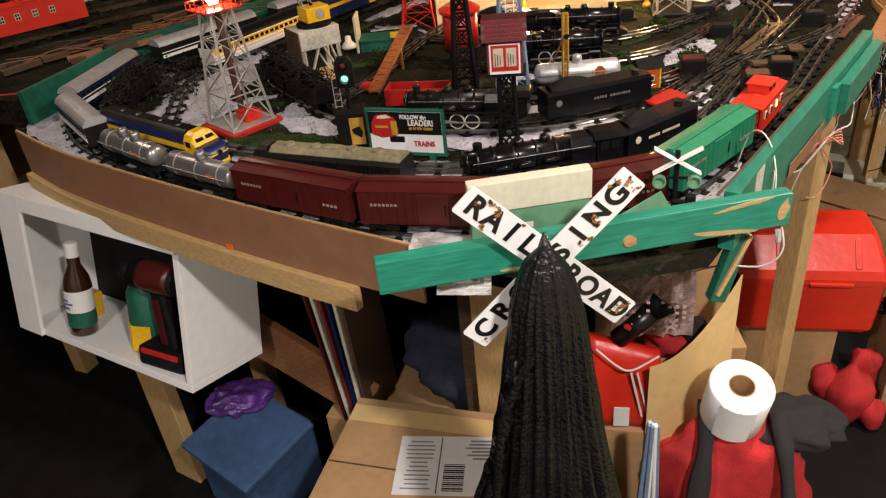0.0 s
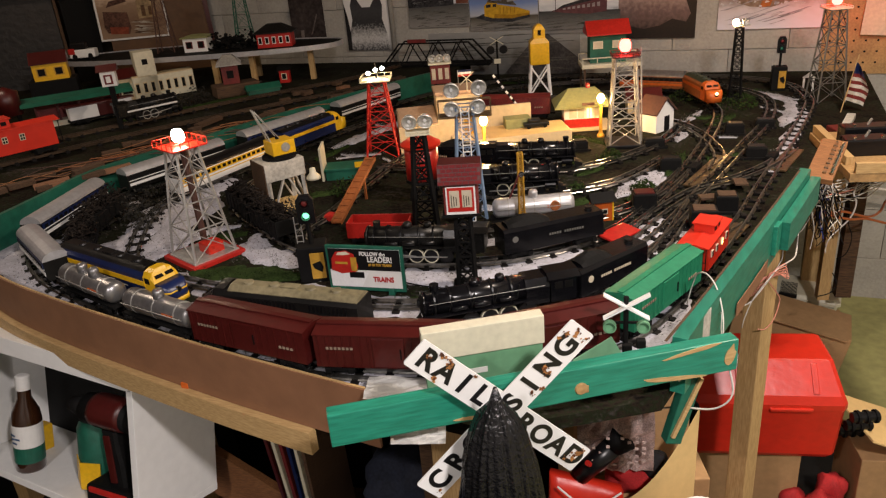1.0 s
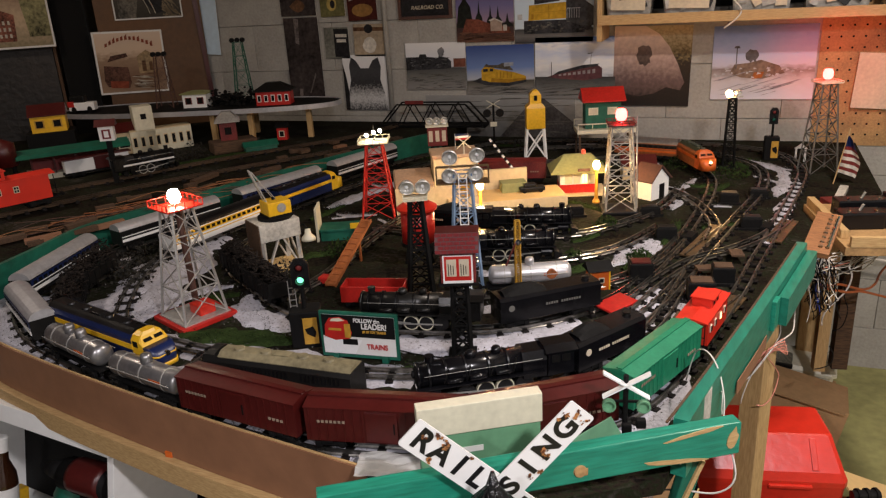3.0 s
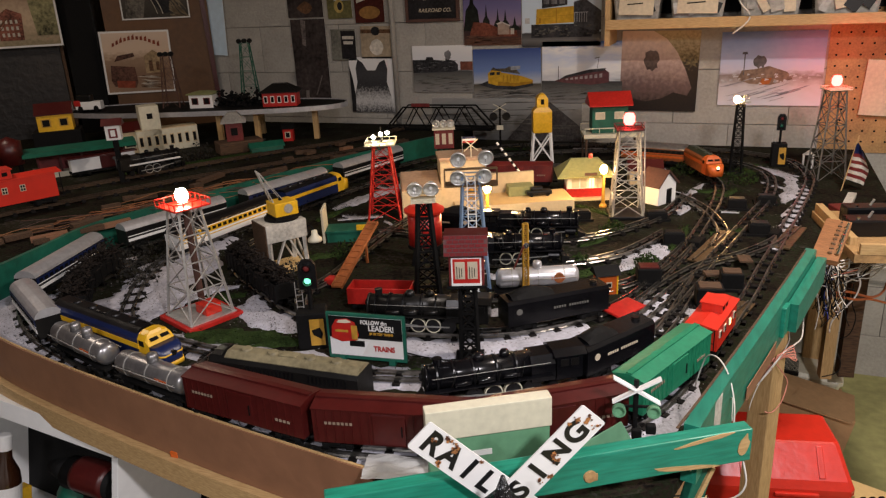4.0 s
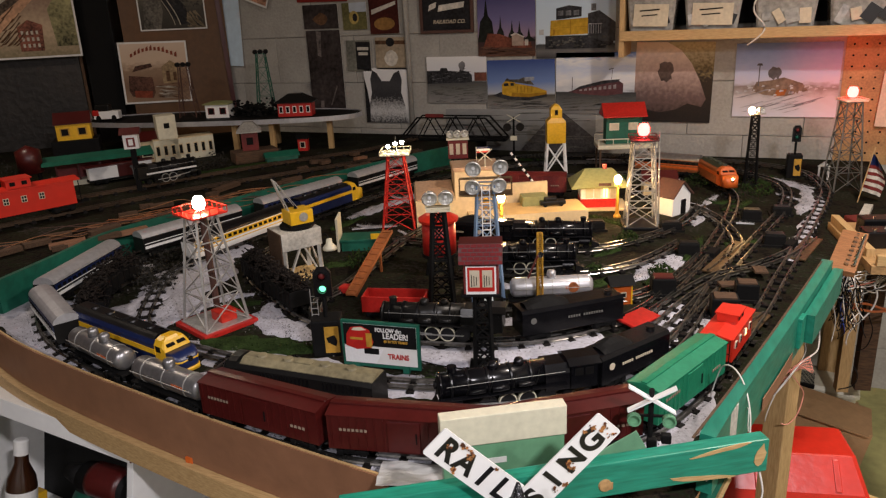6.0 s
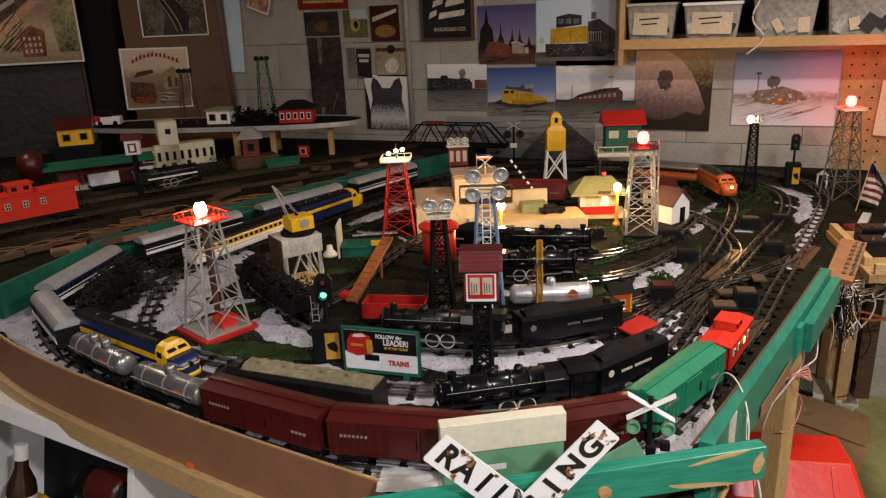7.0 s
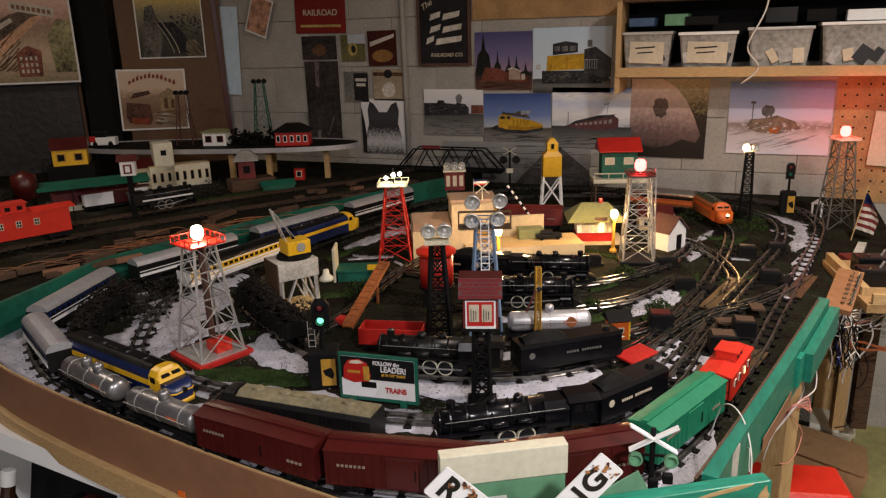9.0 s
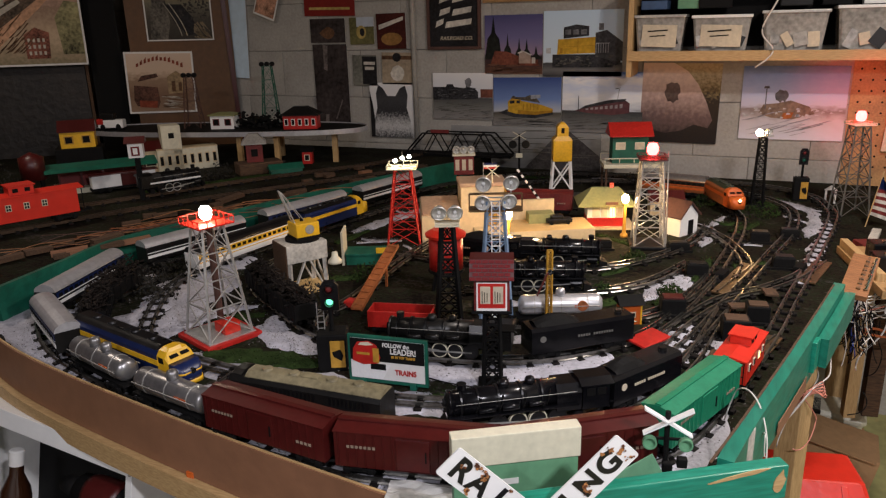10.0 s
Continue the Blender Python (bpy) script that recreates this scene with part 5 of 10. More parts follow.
tower_blue = thing("floodlight_tower", "pale blue lattice tower with four chrome floodlights", "tower", pose(0.181, 1.79, TABLE, 0, 0, 20), "lattice towers")
lattice(tower_blue, 0.262, 0.066, 0.032, 6, "bluesteel", 0.0, 0.005, 0.0024)
bm = nb()
for k in range(19):
    bar(bm, (-0.008, -0.036 + k * 0.0010, 0.01 + k * 0.0135), (0.008, -0.036 + k * 0.0010, 0.01 + k * 0.0135), 0.0018)
for s in (-1, 1):
    bar(bm, (s * 0.008, -0.037, 0.0), (s * 0.008, -0.018, 0.262), 0.002)
part("ladder", bm, "white", tower_blue, "white ladder")
bm = nb()
for z in (0.243, 0.278):
    bar(bm, (-0.052, -0.018, z), (0.052, -0.018, z), 0.004, 0.004)
for x in (-0.052, 0.052):
    bar(bm, (x, -0.018, 0.243), (x, -0.018, 0.278), 0.003, 0.004)
box(bm, (0, 0.0, 0.243), (0.108, 0.036, 0.003))
part("platform_frame", bm, "bronze", tower_blue, "dark bronze platform frame")
for x, z in ((-0.026, 0.261), (0.026, 0.263), (-0.024, 0.298), (0.03, 0.300)):
    flood(tower_blue, x, -0.022, z, pose(0, 0, 0, -78, 0, 6 if x > 0 else -4), 0.0150)
for x in (-0.024, 0.03):
    part("arm", bar(nb(), (x, -0.016, 0.276), (x, -0.016, 0.296), 0.003), "steel", tower_blue)

tower_black = thing("floodlight_tower", "black perforated floodlight tower beside the red water tank", "tower", pose(0.098, 1.735, TABLE, 0, 0, 22), "lattice towers")
lattice(tower_black, 0.218, 0.050, 0.022, 6, "blackmatt", 0.0, 0.0075, 0.004)
platform(tower_black, 0.220, 0.048, "ivory", True, 0.007)
for x in (-0.016, 0.016):
    flood(tower_black, x, -0.006, 0.243, pose(0, 0, 0, -72, 0, 0), 0.0150)

hut_tower = thing("signal_cabin", "red brick-roofed watchman cabin on a black lattice post", "cabin", pose(0.264, 1.515, TABLE, 0, 0, 17))
lattice(hut_tower, 0.142, 0.030, 0.024, 5, "blackmatt", 0.004, 0.005, 0.0035)
part("base_plate", box(nb(), (0, 0, 0.003), (0.05, 0.05, 0.006), bev=0.001), "blackmatt", hut_tower)
part("floor_plate", box(nb(), (0, 0, 0.147), (0.066, 0.056, 0.004)), "blackmatt", hut_tower)
part("cabin_wall", box(nb(), (0, 0, 0.176), (0.058, 0.046, 0.056), bev=0.001), "brick", hut_tower)
bm = nb()
box(bm, (0, -0.0238, 0.174), (0.050, 0.002, 0.049))
win = part("window", bm, "white", hut_tower, "white framed window")
part("window_frame", box(nb(), (0, -0.0250, 0.1755), (0.0445, 0.0014, 0.0425)), "red", win)
part("window_sill", box(nb(), (0, -0.0255, 0.152), (0.050, 0.003, 0.004)), "white", win)
for x in (-0.0105, 0.0105):
    part("pane", box(nb(), (x, -0.0262, 0.177), (0.0165, 0.001, 0.030)), "oldpaper", win, "pale printed pane")
    bm = nb()
    for k in range(3):
        box(bm, (x - 0.005 + k * 0.004, -0.0270, 0.1735), (0.0011, 0.0008, 0.021 - 0.003 * k))
    part("print", bm, "blackmatt", win, "dark printed figure lines")
roof = part("roof", prism(nb(), [(-0.033, 0.204), (0.033, 0.204), (0.020, 0.236), (-0.020, 0.236)], -0.036, 0.036), "redcar", hut_tower, "red brick-patterned roof")
for r in range(5):
    for k in range(7):
        x = -0.031 + k * 0.0103 + (0.005 if r % 2 else 0)
        if x < 0.034:
            y = -0.033 + 0.013 * (r + 0.5) / 5
            part("brick", box(nb(), (0, 0, 0), (0.0092, 0.0016, 0.0054), pose(x, y - 0.0004, 0.204 + 0.032 * (r + 0.5) / 5, -22, 0, 0)), "roofbrick", roof)

tower3 = thing("lamp_tower", "slender black perforated tower with a bright lamp", "tower", pose(0.692, 2.966, TABLE, 0, 0, 0), "lattice towers")
lattice(tower3, 0.225, 0.036, 0.020, 8, "blackmatt", 0.0, 0.006, 0.003)
part("base_plate", box(nb(), (0, 0, 0.003), (0.05, 0.05, 0.006)), "blackmatt", tower3)
part("head", bar(nb(), (-0.02, 0, 0.23), (0.03, 0, 0.232), 0.005), "steel", tower3)
part("bulb", ball(nb(), (-0.012, -0.004, 0.242), 0.011), "bulbwarm", tower3, "bright bulb", True)
flood(tower3, 0.016, -0.004, 0.243, pose(0, 0, 0, -75, 0, 40), 0.010)

tower4 = thing("beacon_tower", "grey lattice beacon tower with a glowing red lamp near the pegboard", "tower", pose(0.955, 2.95, TABLE, 0, 0, 20), "lattice towers")
lattice(tower4, 0.272, 0.085, 0.044, 5, "duskysteel", 0.0, 0.004, 0.0022)
platform(tower4, 0.277, 0.066, "ivory", True, 0.006)
beacon(tower4, 0.280, 0.0145, 1)
BEACON_LIGHT.matrix_world = look((0.960, 2.990, TABLE + 0.305), (1.05, 3.41, TABLE + 0.33))

# ---- crane, tanks and towers of the yard ----
crane = thing("derrick_crane", "yellow crane cab on a worn white wooden trestle tower", "crane", pose(-0.317, 1.835, TABLE, 0, 0, 56) @ Matrix.Scale(0.9, 4))
part("base_plate", box(nb(), (0, 0, 0.004), (0.118, 0.10, 0.008), bev=0.002), "cardlight", crane)
for x in (-0.05, 0.05):
    for y in (-0.04, 0.04):
        part("leg", bar(nb(), (x, y, 0.0), (x * 0.96, y * 0.96, 0.128), 0.009), "whitewood", crane)
for y in (-0.04, 0.04):
    part("brace", bar(nb(), (-0.046, y, 0.004), (-0.006, y, 0.09), 0.008, 0.004), "whitewood", crane)
    part("brace", bar(nb(), (0.046, y, 0.004), (0.006, y, 0.09), 0.008, 0.004), "whitewood", crane)
for x in (-0.05, 0.05):
    part("brace", bar(nb(), (x, -0.04, 0.004), (x, 0.03, 0.09), 0.004, 0.008), "whitewood", crane)
part("trestle_head", box(nb(), (0, 0, 0.112), (0.112, 0.092, 0.048), bev=0.002), "whitewood", crane)
part("side_board", box(nb(), (-0.0575, 0, 0.072), (0.003, 0.086, 0.126)), "oldwood", crane, "brown side board")
part("turntable", rod(nb(), (0.008, 0, 0.136), (0.008, 0, 0.143), 0.045, n=24), "blackmatt", crane)
cabp = part("cab", box(nb(), (0.012, -0.004, 0.164), (0.064, 0.058, 0.042), bev=0.003), "yellow", crane)
part("window", rod(nb(), (0.016, -0.0325, 0.168), (0.016, -0.035, 0.168), 0.012, n=20), "steel", cabp, "round grey window")
part("cab_base", box(nb(), (0.012, -0.004, 0.146), (0.068, 0.062, 0.008)), "blackmatt", cabp)
part("roof_knob", rod(nb(), (0.01, 0, 0.185), (0.01, 0, 0.192), 0.005), "blackmatt", cabp)
bm = nb()
for y in (-0.012, 0.012):
    bar(bm, (-0.01, y, 0.175), (-0.045, y * 0.4, 0.272), 0.003)
    bar(bm, (0.012, y, 0.188), (-0.040, y * 0.4, 0.268), 0.0015)
for k in range(5):
    bar(bm, (-0.015 - k * 0.007, 0.011 - k * 0.0015, 0.185 + k * 0.019), (-0.015 - k * 0.007, -0.011 + k * 0.0015, 0.185 + k * 0.019), 0.002)
part("boom", bm, "steel", crane)

water = thing("water_tank", "red water tank with conical lid on black legs", "water tank", pose(0.005, 1.955, TABLE, 0, 0, 20))
part("tank", lathe(nb(), [(0.040, 0.045), (0.040, 0.128), (0.001, 0.130)], 28), "red", water, "", True)
part("lid", lathe(nb(), [(0.047, 0.126), (0.048, 0.132), (0.030, 0.143), (0.001, 0.147)], 28), "redplastic", water, "bright red conical lid")
for a in range(4):
    c, s = math.cos(a * 1.5708 + 0.78), math.sin(a * 1.5708 + 0.78)
    part("leg", bar(nb(), (c * 0.044, s * 0.044, 0), (c * 0.032, s * 0.032, 0.046), 0.006), "blackmatt", water)
part("tank_floor", rod(nb(), (0, 0, 0.040), (0, 0, 0.047), 0.043, n=24), "blackmatt", water)
bm = nb()
for k in range(11):
    bar(bm, (-0.016, -0.0425, 0.046 + k * 0.008), (-0.004, -0.0425, 0.046 + k * 0.008), 0.0014)
for x in (-0.016, -0.004):
    bar(bm, (x, -0.0425, 0.0), (x, -0.0425, 0.130), 0.0016)
part("ladder", bm, "blackmatt", water)

conveyor = thing("coal_conveyor", "orange sloping conveyor with dark rungs", "conveyor", pose(-0.118, 1.76, TABLE, 0, 0, 0))
a, b = Vector((0.004, -0.035, 0.014)), Vector((-0.020, 0.21, 0.085))
q = (b - a).to_track_quat("Z", "Y")
for s in (-1, 1):
    o = q @ Vector((0, s * 0.011, 0))
    o = Vector((o.x, o.y, o.z))
    part("side_rail", bar(nb(), a + Vector((s * 0.012, 0, 0)), b + Vector((s * 0.012, 0, 0)), 0.003, 0.008), "rampbrown", conveyor)
part("belt", bar(nb(), a, b, 0.024, 0.004), "rampbrown", conveyor)
for k in range(11):
    p = a + (b - a) * (k + 0.5) / 11 + Vector((0, 0, 0.003))
    part("rung", box(nb(), p, (0.022, 0.003, 0.0022)), "rampbrown", conveyor)
part("support", bar(nb(), (-0.014, 0.15, 0), (-0.014, 0.15, 0.062), 0.005), "rampbrown", conveyor)
part("foot", box(nb(), (-0.026, 0.0, 0.010), (0.030, 0.026, 0.020), bev=0.004), "red", conveyor, "red foot")

green_plat = thing("loading_platform", "dark green loading platform with an ivory end wall", "platform", pose(-0.295, 2.06, TABLE, 0, 0, 22))
part("deck_plate", box(nb(), (0.03, 0, 0.028), (0.11, 0.07, 0.006), bev=0.001), "greendark", green_plat)
part("skirt", box(nb(), (0.03, 0, 0.013), (0.104, 0.064, 0.026)), "greendark", green_plat)
part("end_wall", box(nb(), (-0.03, 0, 0.045), (0.006, 0.075, 0.09), bev=0.001), "ivory", green_plat, "ivory end wall")
part("sign", box(nb(), (0.075, -0.038, 0.040), (0.035, 0.004, 0.014)), "yellow", green_plat, "yellow sign")

coal = thing("coaling_tower", "yellow coaling tower on white splayed legs", "tower", pose(0.03, 3.03, TABLE, 0, 0, 20))
for x in (-0.030, 0.030):
    for y in (-0.022, 0.022):
        part("leg", bar(nb(), (x * 1.25, y, 0), (x, y, 0.115), 0.007), "white", coal)
for y in (-0.022, 0.022):
    part("brace", bar(nb(), (-0.036, y, 0.004), (0.026, y, 0.095), 0.005), "white", coal)
    part("brace", bar(nb(), (0.036, y, 0.004), (-0.026, y, 0.095), 0.005), "white", coal)
part("hopper", box(nb(), (0, 0, 0.150), (0.068, 0.056, 0.078), bev=0.004), "yellow", coal)
bm = nb()
loft(bm, [[Vector((x * w, y * d, z)) for x, y in ((-1, -1), (1, -1), (1, 1), (-1, 1))] for w, d, z in ((0.034, 0.028, 0.189), (0.020, 0.024, 0.202), (0.020, 0.024, 0.232), (0.012, 0.018, 0.244), (0.004, 0.012, 0.250))])
part("head_house", bm, "yellow", coal)
part("window", box(nb(), (0, -0.0245, 0.222), (0.011, 0.002, 0.018)), "blackmatt", coal, "dark window")

# ---- buildings ----
bld = thing("freight_station", "cream freight station with flat peach roofs, annex and platform", "building", pose(-0.06, 2.36, TABLE, 0, 0, 26))
part("main_wall", box(nb(), (0.02, 0.055, 0.075), (0.13, 0.10, 0.15), bev=0.002), "cream", bld)
part("main_roof", box(nb(), (0.02, 0.055, 0.156), (0.138, 0.108, 0.012), bev=0.003), "peach", bld, "flat peach roof")
bm = nb()
prism(bm, [(-0.030, 0), (0.10, 0), (0.10, 0.104), (-0.030, 0.078)], -0.160, -0.047)
part("annex_wall", bm, "cream", bld)
part("annex_roof", box(nb(), (0, 0, 0), (0.108, 0.124, 0.004), pose(-0.103, 0.036, 0.0935, 11.3, 0, 0)), "peach", bld, "flat peach annex roof")
part("platform", box(nb(), (0.16, -0.005, 0.016), (0.34, 0.12, 0.032), bev=0.002), "cream", bld)
part("ramp", prism(nb(), [(-0.065, 0.032), (0.055, 0.032), (0.055, 0.034), (-0.065, 0.033)], 0.09, 0.325), "cardlight", bld)
part("back_wall", box(nb(), (0.16, 0.075, 0.045), (0.16, 0.01, 0.09)), "cream", bld)
part("door", box(nb(), (0.045, 0.004, 0.05), (0.028, 0.003, 0.075)), "mustard", bld)
part("crate", box(nb(), (0.19, 0.03, 0.047), (0.075, 0.05, 0.030), bev=0.002), "olive", bld)
part("downpipe", rod(nb(), (0.083, 0.003, 0.03), (0.083, 0.003, 0.15), 0.003), "mustard", bld)
crossb = thing("crossing_sign", "small ivory crossbuck on the freight station roof", "sign", pose(-0.02, 2.38, TABLE + 0.16, 0, 0, 24))
part("mast", rod(nb(), (0, 0, 0), (0, 0, 0.035), 0.002), "ivory", crossb)
for s in (-1, 1):
    part("arm", bar(nb(), (-0.02 * s, -0.003, 0.018), (0.02 * s, -0.003, 0.052), 0.006, 0.002), "ivory", crossb)
fl = thing("toy_flag", "small red, white and blue paper flag on a pin", "flag", pose(-0.06, 2.42, TABLE + 0.16, 0, 0, 24))
part("pin", rod(nb(), (0, 0, 0), (0, 0, 0.05), 0.001), "steel", fl)
for k, mm in enumerate(("red", "white", "blue")):
    part("stripe", box(nb(), (0.02, 0, 0.034 + k * 0.006), (0.04, 0.001, 0.006)), mm, fl)

yard_truck = thing("toy_car", "dark toy car parked on the platform", "toy car", pose(0.155, 2.465, TABLE + 0.034, 0, 0, 26))
bm = nb()
box(bm, (0, 0, 0.010), (0.075, 0.030, 0.012), bev=0.003)
box(bm, (-0.006, 0, 0.020), (0.036, 0.026, 0.012), bev=0.004)
part("body", bm, "smoke", yard_truck)
for x in (-0.024, 0.024):
    for y in (-0.015, 0.015):
        wheel(yard_truck, x, y, 0.006)

stn = thing("station", "white and red station with olive hip roof and lit windows", "building", pose(0.262, 2.605, TABLE, 0, 0, 18))
part("base_wall", box(nb(), (0, 0, 0.016), (0.112, 0.074, 0.032)), "red", stn, "red lower wall")
part("wall", box(nb(), (0, 0, 0.053), (0.110, 0.072, 0.044)), "white", stn)
part("floor_slab", box(nb(), (0, 0, 0.003), (0.17, 0.12, 0.006), bev=0.001), "cream", stn)
bm = nb()
loft(bm, [[Vector((x, y, z)) for x, y in ((-w, -d), (w, -d), (w, d), (-w, d))] for w, d, z in ((0.085, 0.064, 0.070), (0.085, 0.064, 0.074), (0.040, 0.004, 0.118))])
part("roof", bm, "olive", stn, "olive green hip roof")
part("chimney", box(nb(), (0.018, 0, 0.122), (0.012, 0.012, 0.018)), "red", stn)
for x, lit, w in ((-0.030, 0, 0.022), (0.018, 1, 0.014), (0.040, 0, 0.014), (-0.006, 0, 0.018)):
    wn = part("window", box(nb(), (x, -0.0368, 0.050), (w, 0.002, 0.030)), "winlit" if lit else "ivory", stn, "lit window" if lit else "")
    part("window_frame", box(nb(), (x, -0.0380, 0.050), (0.0016, 0.001, 0.030)), "ivory", wn)
part("name_board", box(nb(), (0.012, -0.062, 0.082), (0.036, 0.003, 0.008)), "brownroof", stn, "dark name board")

shed = thing("tool_shed", "white shed with a brown gable roof beside the beacon tower", "building", pose(0.482, 2.585, TABLE, 0, 0, 58))
bm = nb()
prism(bm, [(-0.04, 0), (0.04, 0), (0.04, 0.055), (0, 0.092), (-0.04, 0.055)], -0.032, 0.032, pose(0, 0, 0, 0, 0, 90))
part("wall", bm, "white", shed)
for s in (-1, 1):
    part("roof", box(nb(), (0, 0, 0), (0.064, 0.078, 0.004), pose(s * 0.0235, 0, 0.0755, 0, s * 43, 0)), "brownroof", shed, "brown roof slope")
part("door", box(nb(), (0.008, -0.0325, 0.022), (0.022, 0.002, 0.042)), "blackmatt", shed, "dark doorway")

elev = thing("elevated_cabin", "green switch cabin with red roof on ivory stilts", "building", pose(0.265, 3.12, TABLE, 0, 0, 18))
for x in (-0.095, 0.095):
    for y in (-0.05, 0.05):
        part("stilt", bar(nb(), (x, y, 0), (x, y, 0.09), 0.007), "oldwood", elev)
part("deck_plate", box(nb(), (0, 0, 0.094), (0.21, 0.115, 0.014), bev=0.002), "ivory", elev, "ivory balcony deck")
bm = nb()
for y in (-0.056, 0.056):
    bar(bm, (-0.103, y, 0.123), (0.103, y, 0.123), 0.0035)
    for k in range(5):
        bar(bm, (-0.102 + k * 0.051, y, 0.095), (-0.102 + k * 0.051, y, 0.123), 0.0025)
part("railing", bm, "ivory", elev)
part("wall", box(nb(), (-0.01, 0.01, 0.150), (0.125, 0.075, 0.10)), "greendark", elev)
bm = nb()
prism(bm, [(-0.052, 0.198), (0.072, 0.198), (0.072, 0.202), (0.010, 0.243), (-0.052, 0.202)], -0.086, 0.066)
part("roof", bm, "red", elev, "red roof")
for x in (-0.045, 0.022):
    wn = part("window", box(nb(), (x, -0.0285, 0.163), (0.034, 0.002, 0.026)), "ivory", elev)
    part("pane", box(nb(), (x, -0.0300, 0.163), (0.028, 0.001, 0.020)), "oldpaper", wn)

# ---- signs and signals ----
bill = thing("billboard", "green framed billboard with a printed toy train poster", "billboard", between((0.022, 1.447), (0.168, 1.462), TABLE) @ Matrix.Diagonal((0.92, 1.0, 1.10, 1.0)))
part("backing", box(nb(), (0, 0, 0.045), (0.158, 0.006, 0.080), bev=0.0015), "greendark", bill)
for x in (-0.05, 0.05):
    part("foot", box(nb(), (x, 0.004, 0.006), (0.012, 0.022, 0.012)), "greendark", bill)
poster = part("poster", box(nb(), (0, -0.0035, 0.046), (0.146, 0.001, 0.068)), "paper", bill, "printed train poster")
part("print_dark", box(nb(), (0.0, -0.0043, 0.0615), (0.146, 0.0007, 0.037)), "blackmatt", poster)
part("print_shade", prism(nb(), [(-0.073, 0.013), (-0.01, 0.013), (0.006, 0.038), (-0.073, 0.038)], 0, 0.0004, pose(0, -0.0040, 0, 0, 0, -90)), "tissue", poster)
part("print_engine", prism(nb(), [(-0.069, 0.042), (-0.067, 0.062), (-0.058, 0.074), (-0.036, 0.077), (-0.020, 0.071), (-0.013, 0.050), (-0.018, 0.040), (-0.048, 0.036)], 0, 0.0004, pose(0, -0.0048, 0, 0, 0, -90)), "red", poster)
part("print_roof", prism(nb(), [(-0.056, 0.069), (-0.052, 0.0735), (-0.036, 0.0755), (-0.026, 0.071), (-0.04, 0.069)], 0, 0.0004, pose(0, -0.0052, 0, 0, 0, -90)), "ivory", poster)
part("print_nose", box(nb(), (-0.0215, -0.0053, 0.0535), (0.012, 0.0006, 0.024)), "mustard", poster)
part("print_band", box(nb(), (-0.047, -0.0053, 0.055), (0.026, 0.0006, 0.004)), "mustard", poster)
part("print_freight", box(nb(), (-0.018, -0.0045, 0.034), (0.030, 0.0008, 0.010)), "blackmatt", poster)
for body, size, x, z, mm in (("FOLLOW the", 0.0092, 0.018, 0.0720, "paper"), ("LEADER!", 0.0135, 0.032, 0.0622, "paper"), ("#1 IN TOY TRAINS", 0.0056, 0.032, 0.0530, "mustard"), ("TRAINS", 0.0125, 0.036, 0.0270, "red")):
    o = text("lettering", body, size, mm, bill.matrix_world @ pose(x, -0.0050, z, 90, 0, 0), None, "", 0.0, 0.0003)
    o.parent = poster
    o.matrix_parent_inverse = bill.matrix_world.inverted()

def block_signal(label, m, h, boxh, lens_on=True):
    t = thing("block_signal", label, "signal", m, "signals")
    part("relay_box", box(nb(), (0, 0, boxh / 2), (0.054, 0.046, boxh), bev=0.003), "blackmatt", t)
    part("placard", box(nb(), (0.010, -0.0235, boxh * 0.48), (0.026, 0.002, boxh * 0.72)), "mustard", t, "yellow placard")
    bm = nb()
    prism(bm, [(-0.008, boxh * 0.30), (0.006, boxh * 0.42), (0.009, boxh * 0.55), (-0.006, boxh * 0.62), (-0.011, boxh * 0.45)], -0.0120, -0.0115, pose(0.009, -0.0135, 0, 0, 0, 90))
    part("emblem", bm, "blackmatt", t, "dark printed emblem")
    part("mast", rod(nb(), (0, 0, boxh), (0, 0, h - 0.03), 0.0045), "blackmatt", t)
    bm = nb()
    prism(bm, [(-0.016, h - 0.055), (0.016, h - 0.055), (0.016, h - 0.010), (0.009, h), (-0.009, h), (-0.016, h - 0.010)], -0.005, 0.005, pose(0, 0, 0, 0, 0, 90))
    part("head", bm, "black", t)
    for dz, mm in ((-0.014, "brick"), (-0.038, "bulbgreen" if lens_on else "greendark")):
        bm = nb()
        lathe(bm, [(0.0075, 0), (0.0085, 0.009), (0.0078, 0.009), (0.0068, 0)], 16, pose(0, -0.005, h + dz, 90, 0, 0))
        part("hood", bm, "black", t)
        part("lens", ball(nb(), (0, -0.007, h + dz), 0.0062, (1, 0.4, 1)), mm, t, "", True)
    bm = nb()
    for k in range(9):
        bar(bm, (-0.026, 0.006, boxh * 0.2 + k * 0.012), (-0.014, 0.006, boxh * 0.2 + k * 0.012), 0.0012)
    for x in (-0.026, -0.014):
        bar(bm, (x, 0.006, 0), (x, 0.006, boxh * 0.2 + 0.11), 0.0014)
    part("ladder", bm, "steel", t)
    return t


block_signal("black block signal with a green lamp and yellow placard", pose(-0.035, 1.492, TABLE, 0, 0, 24), 0.168, 0.072)
block_signal("dark block signal on a black box with yellow placard", pose(0.825, 3.10, TABLE, 0, 0, 5) @ Matrix.Diagonal((0.85, 0.85, 0.98, 1.0)), 0.178, 0.080, False)

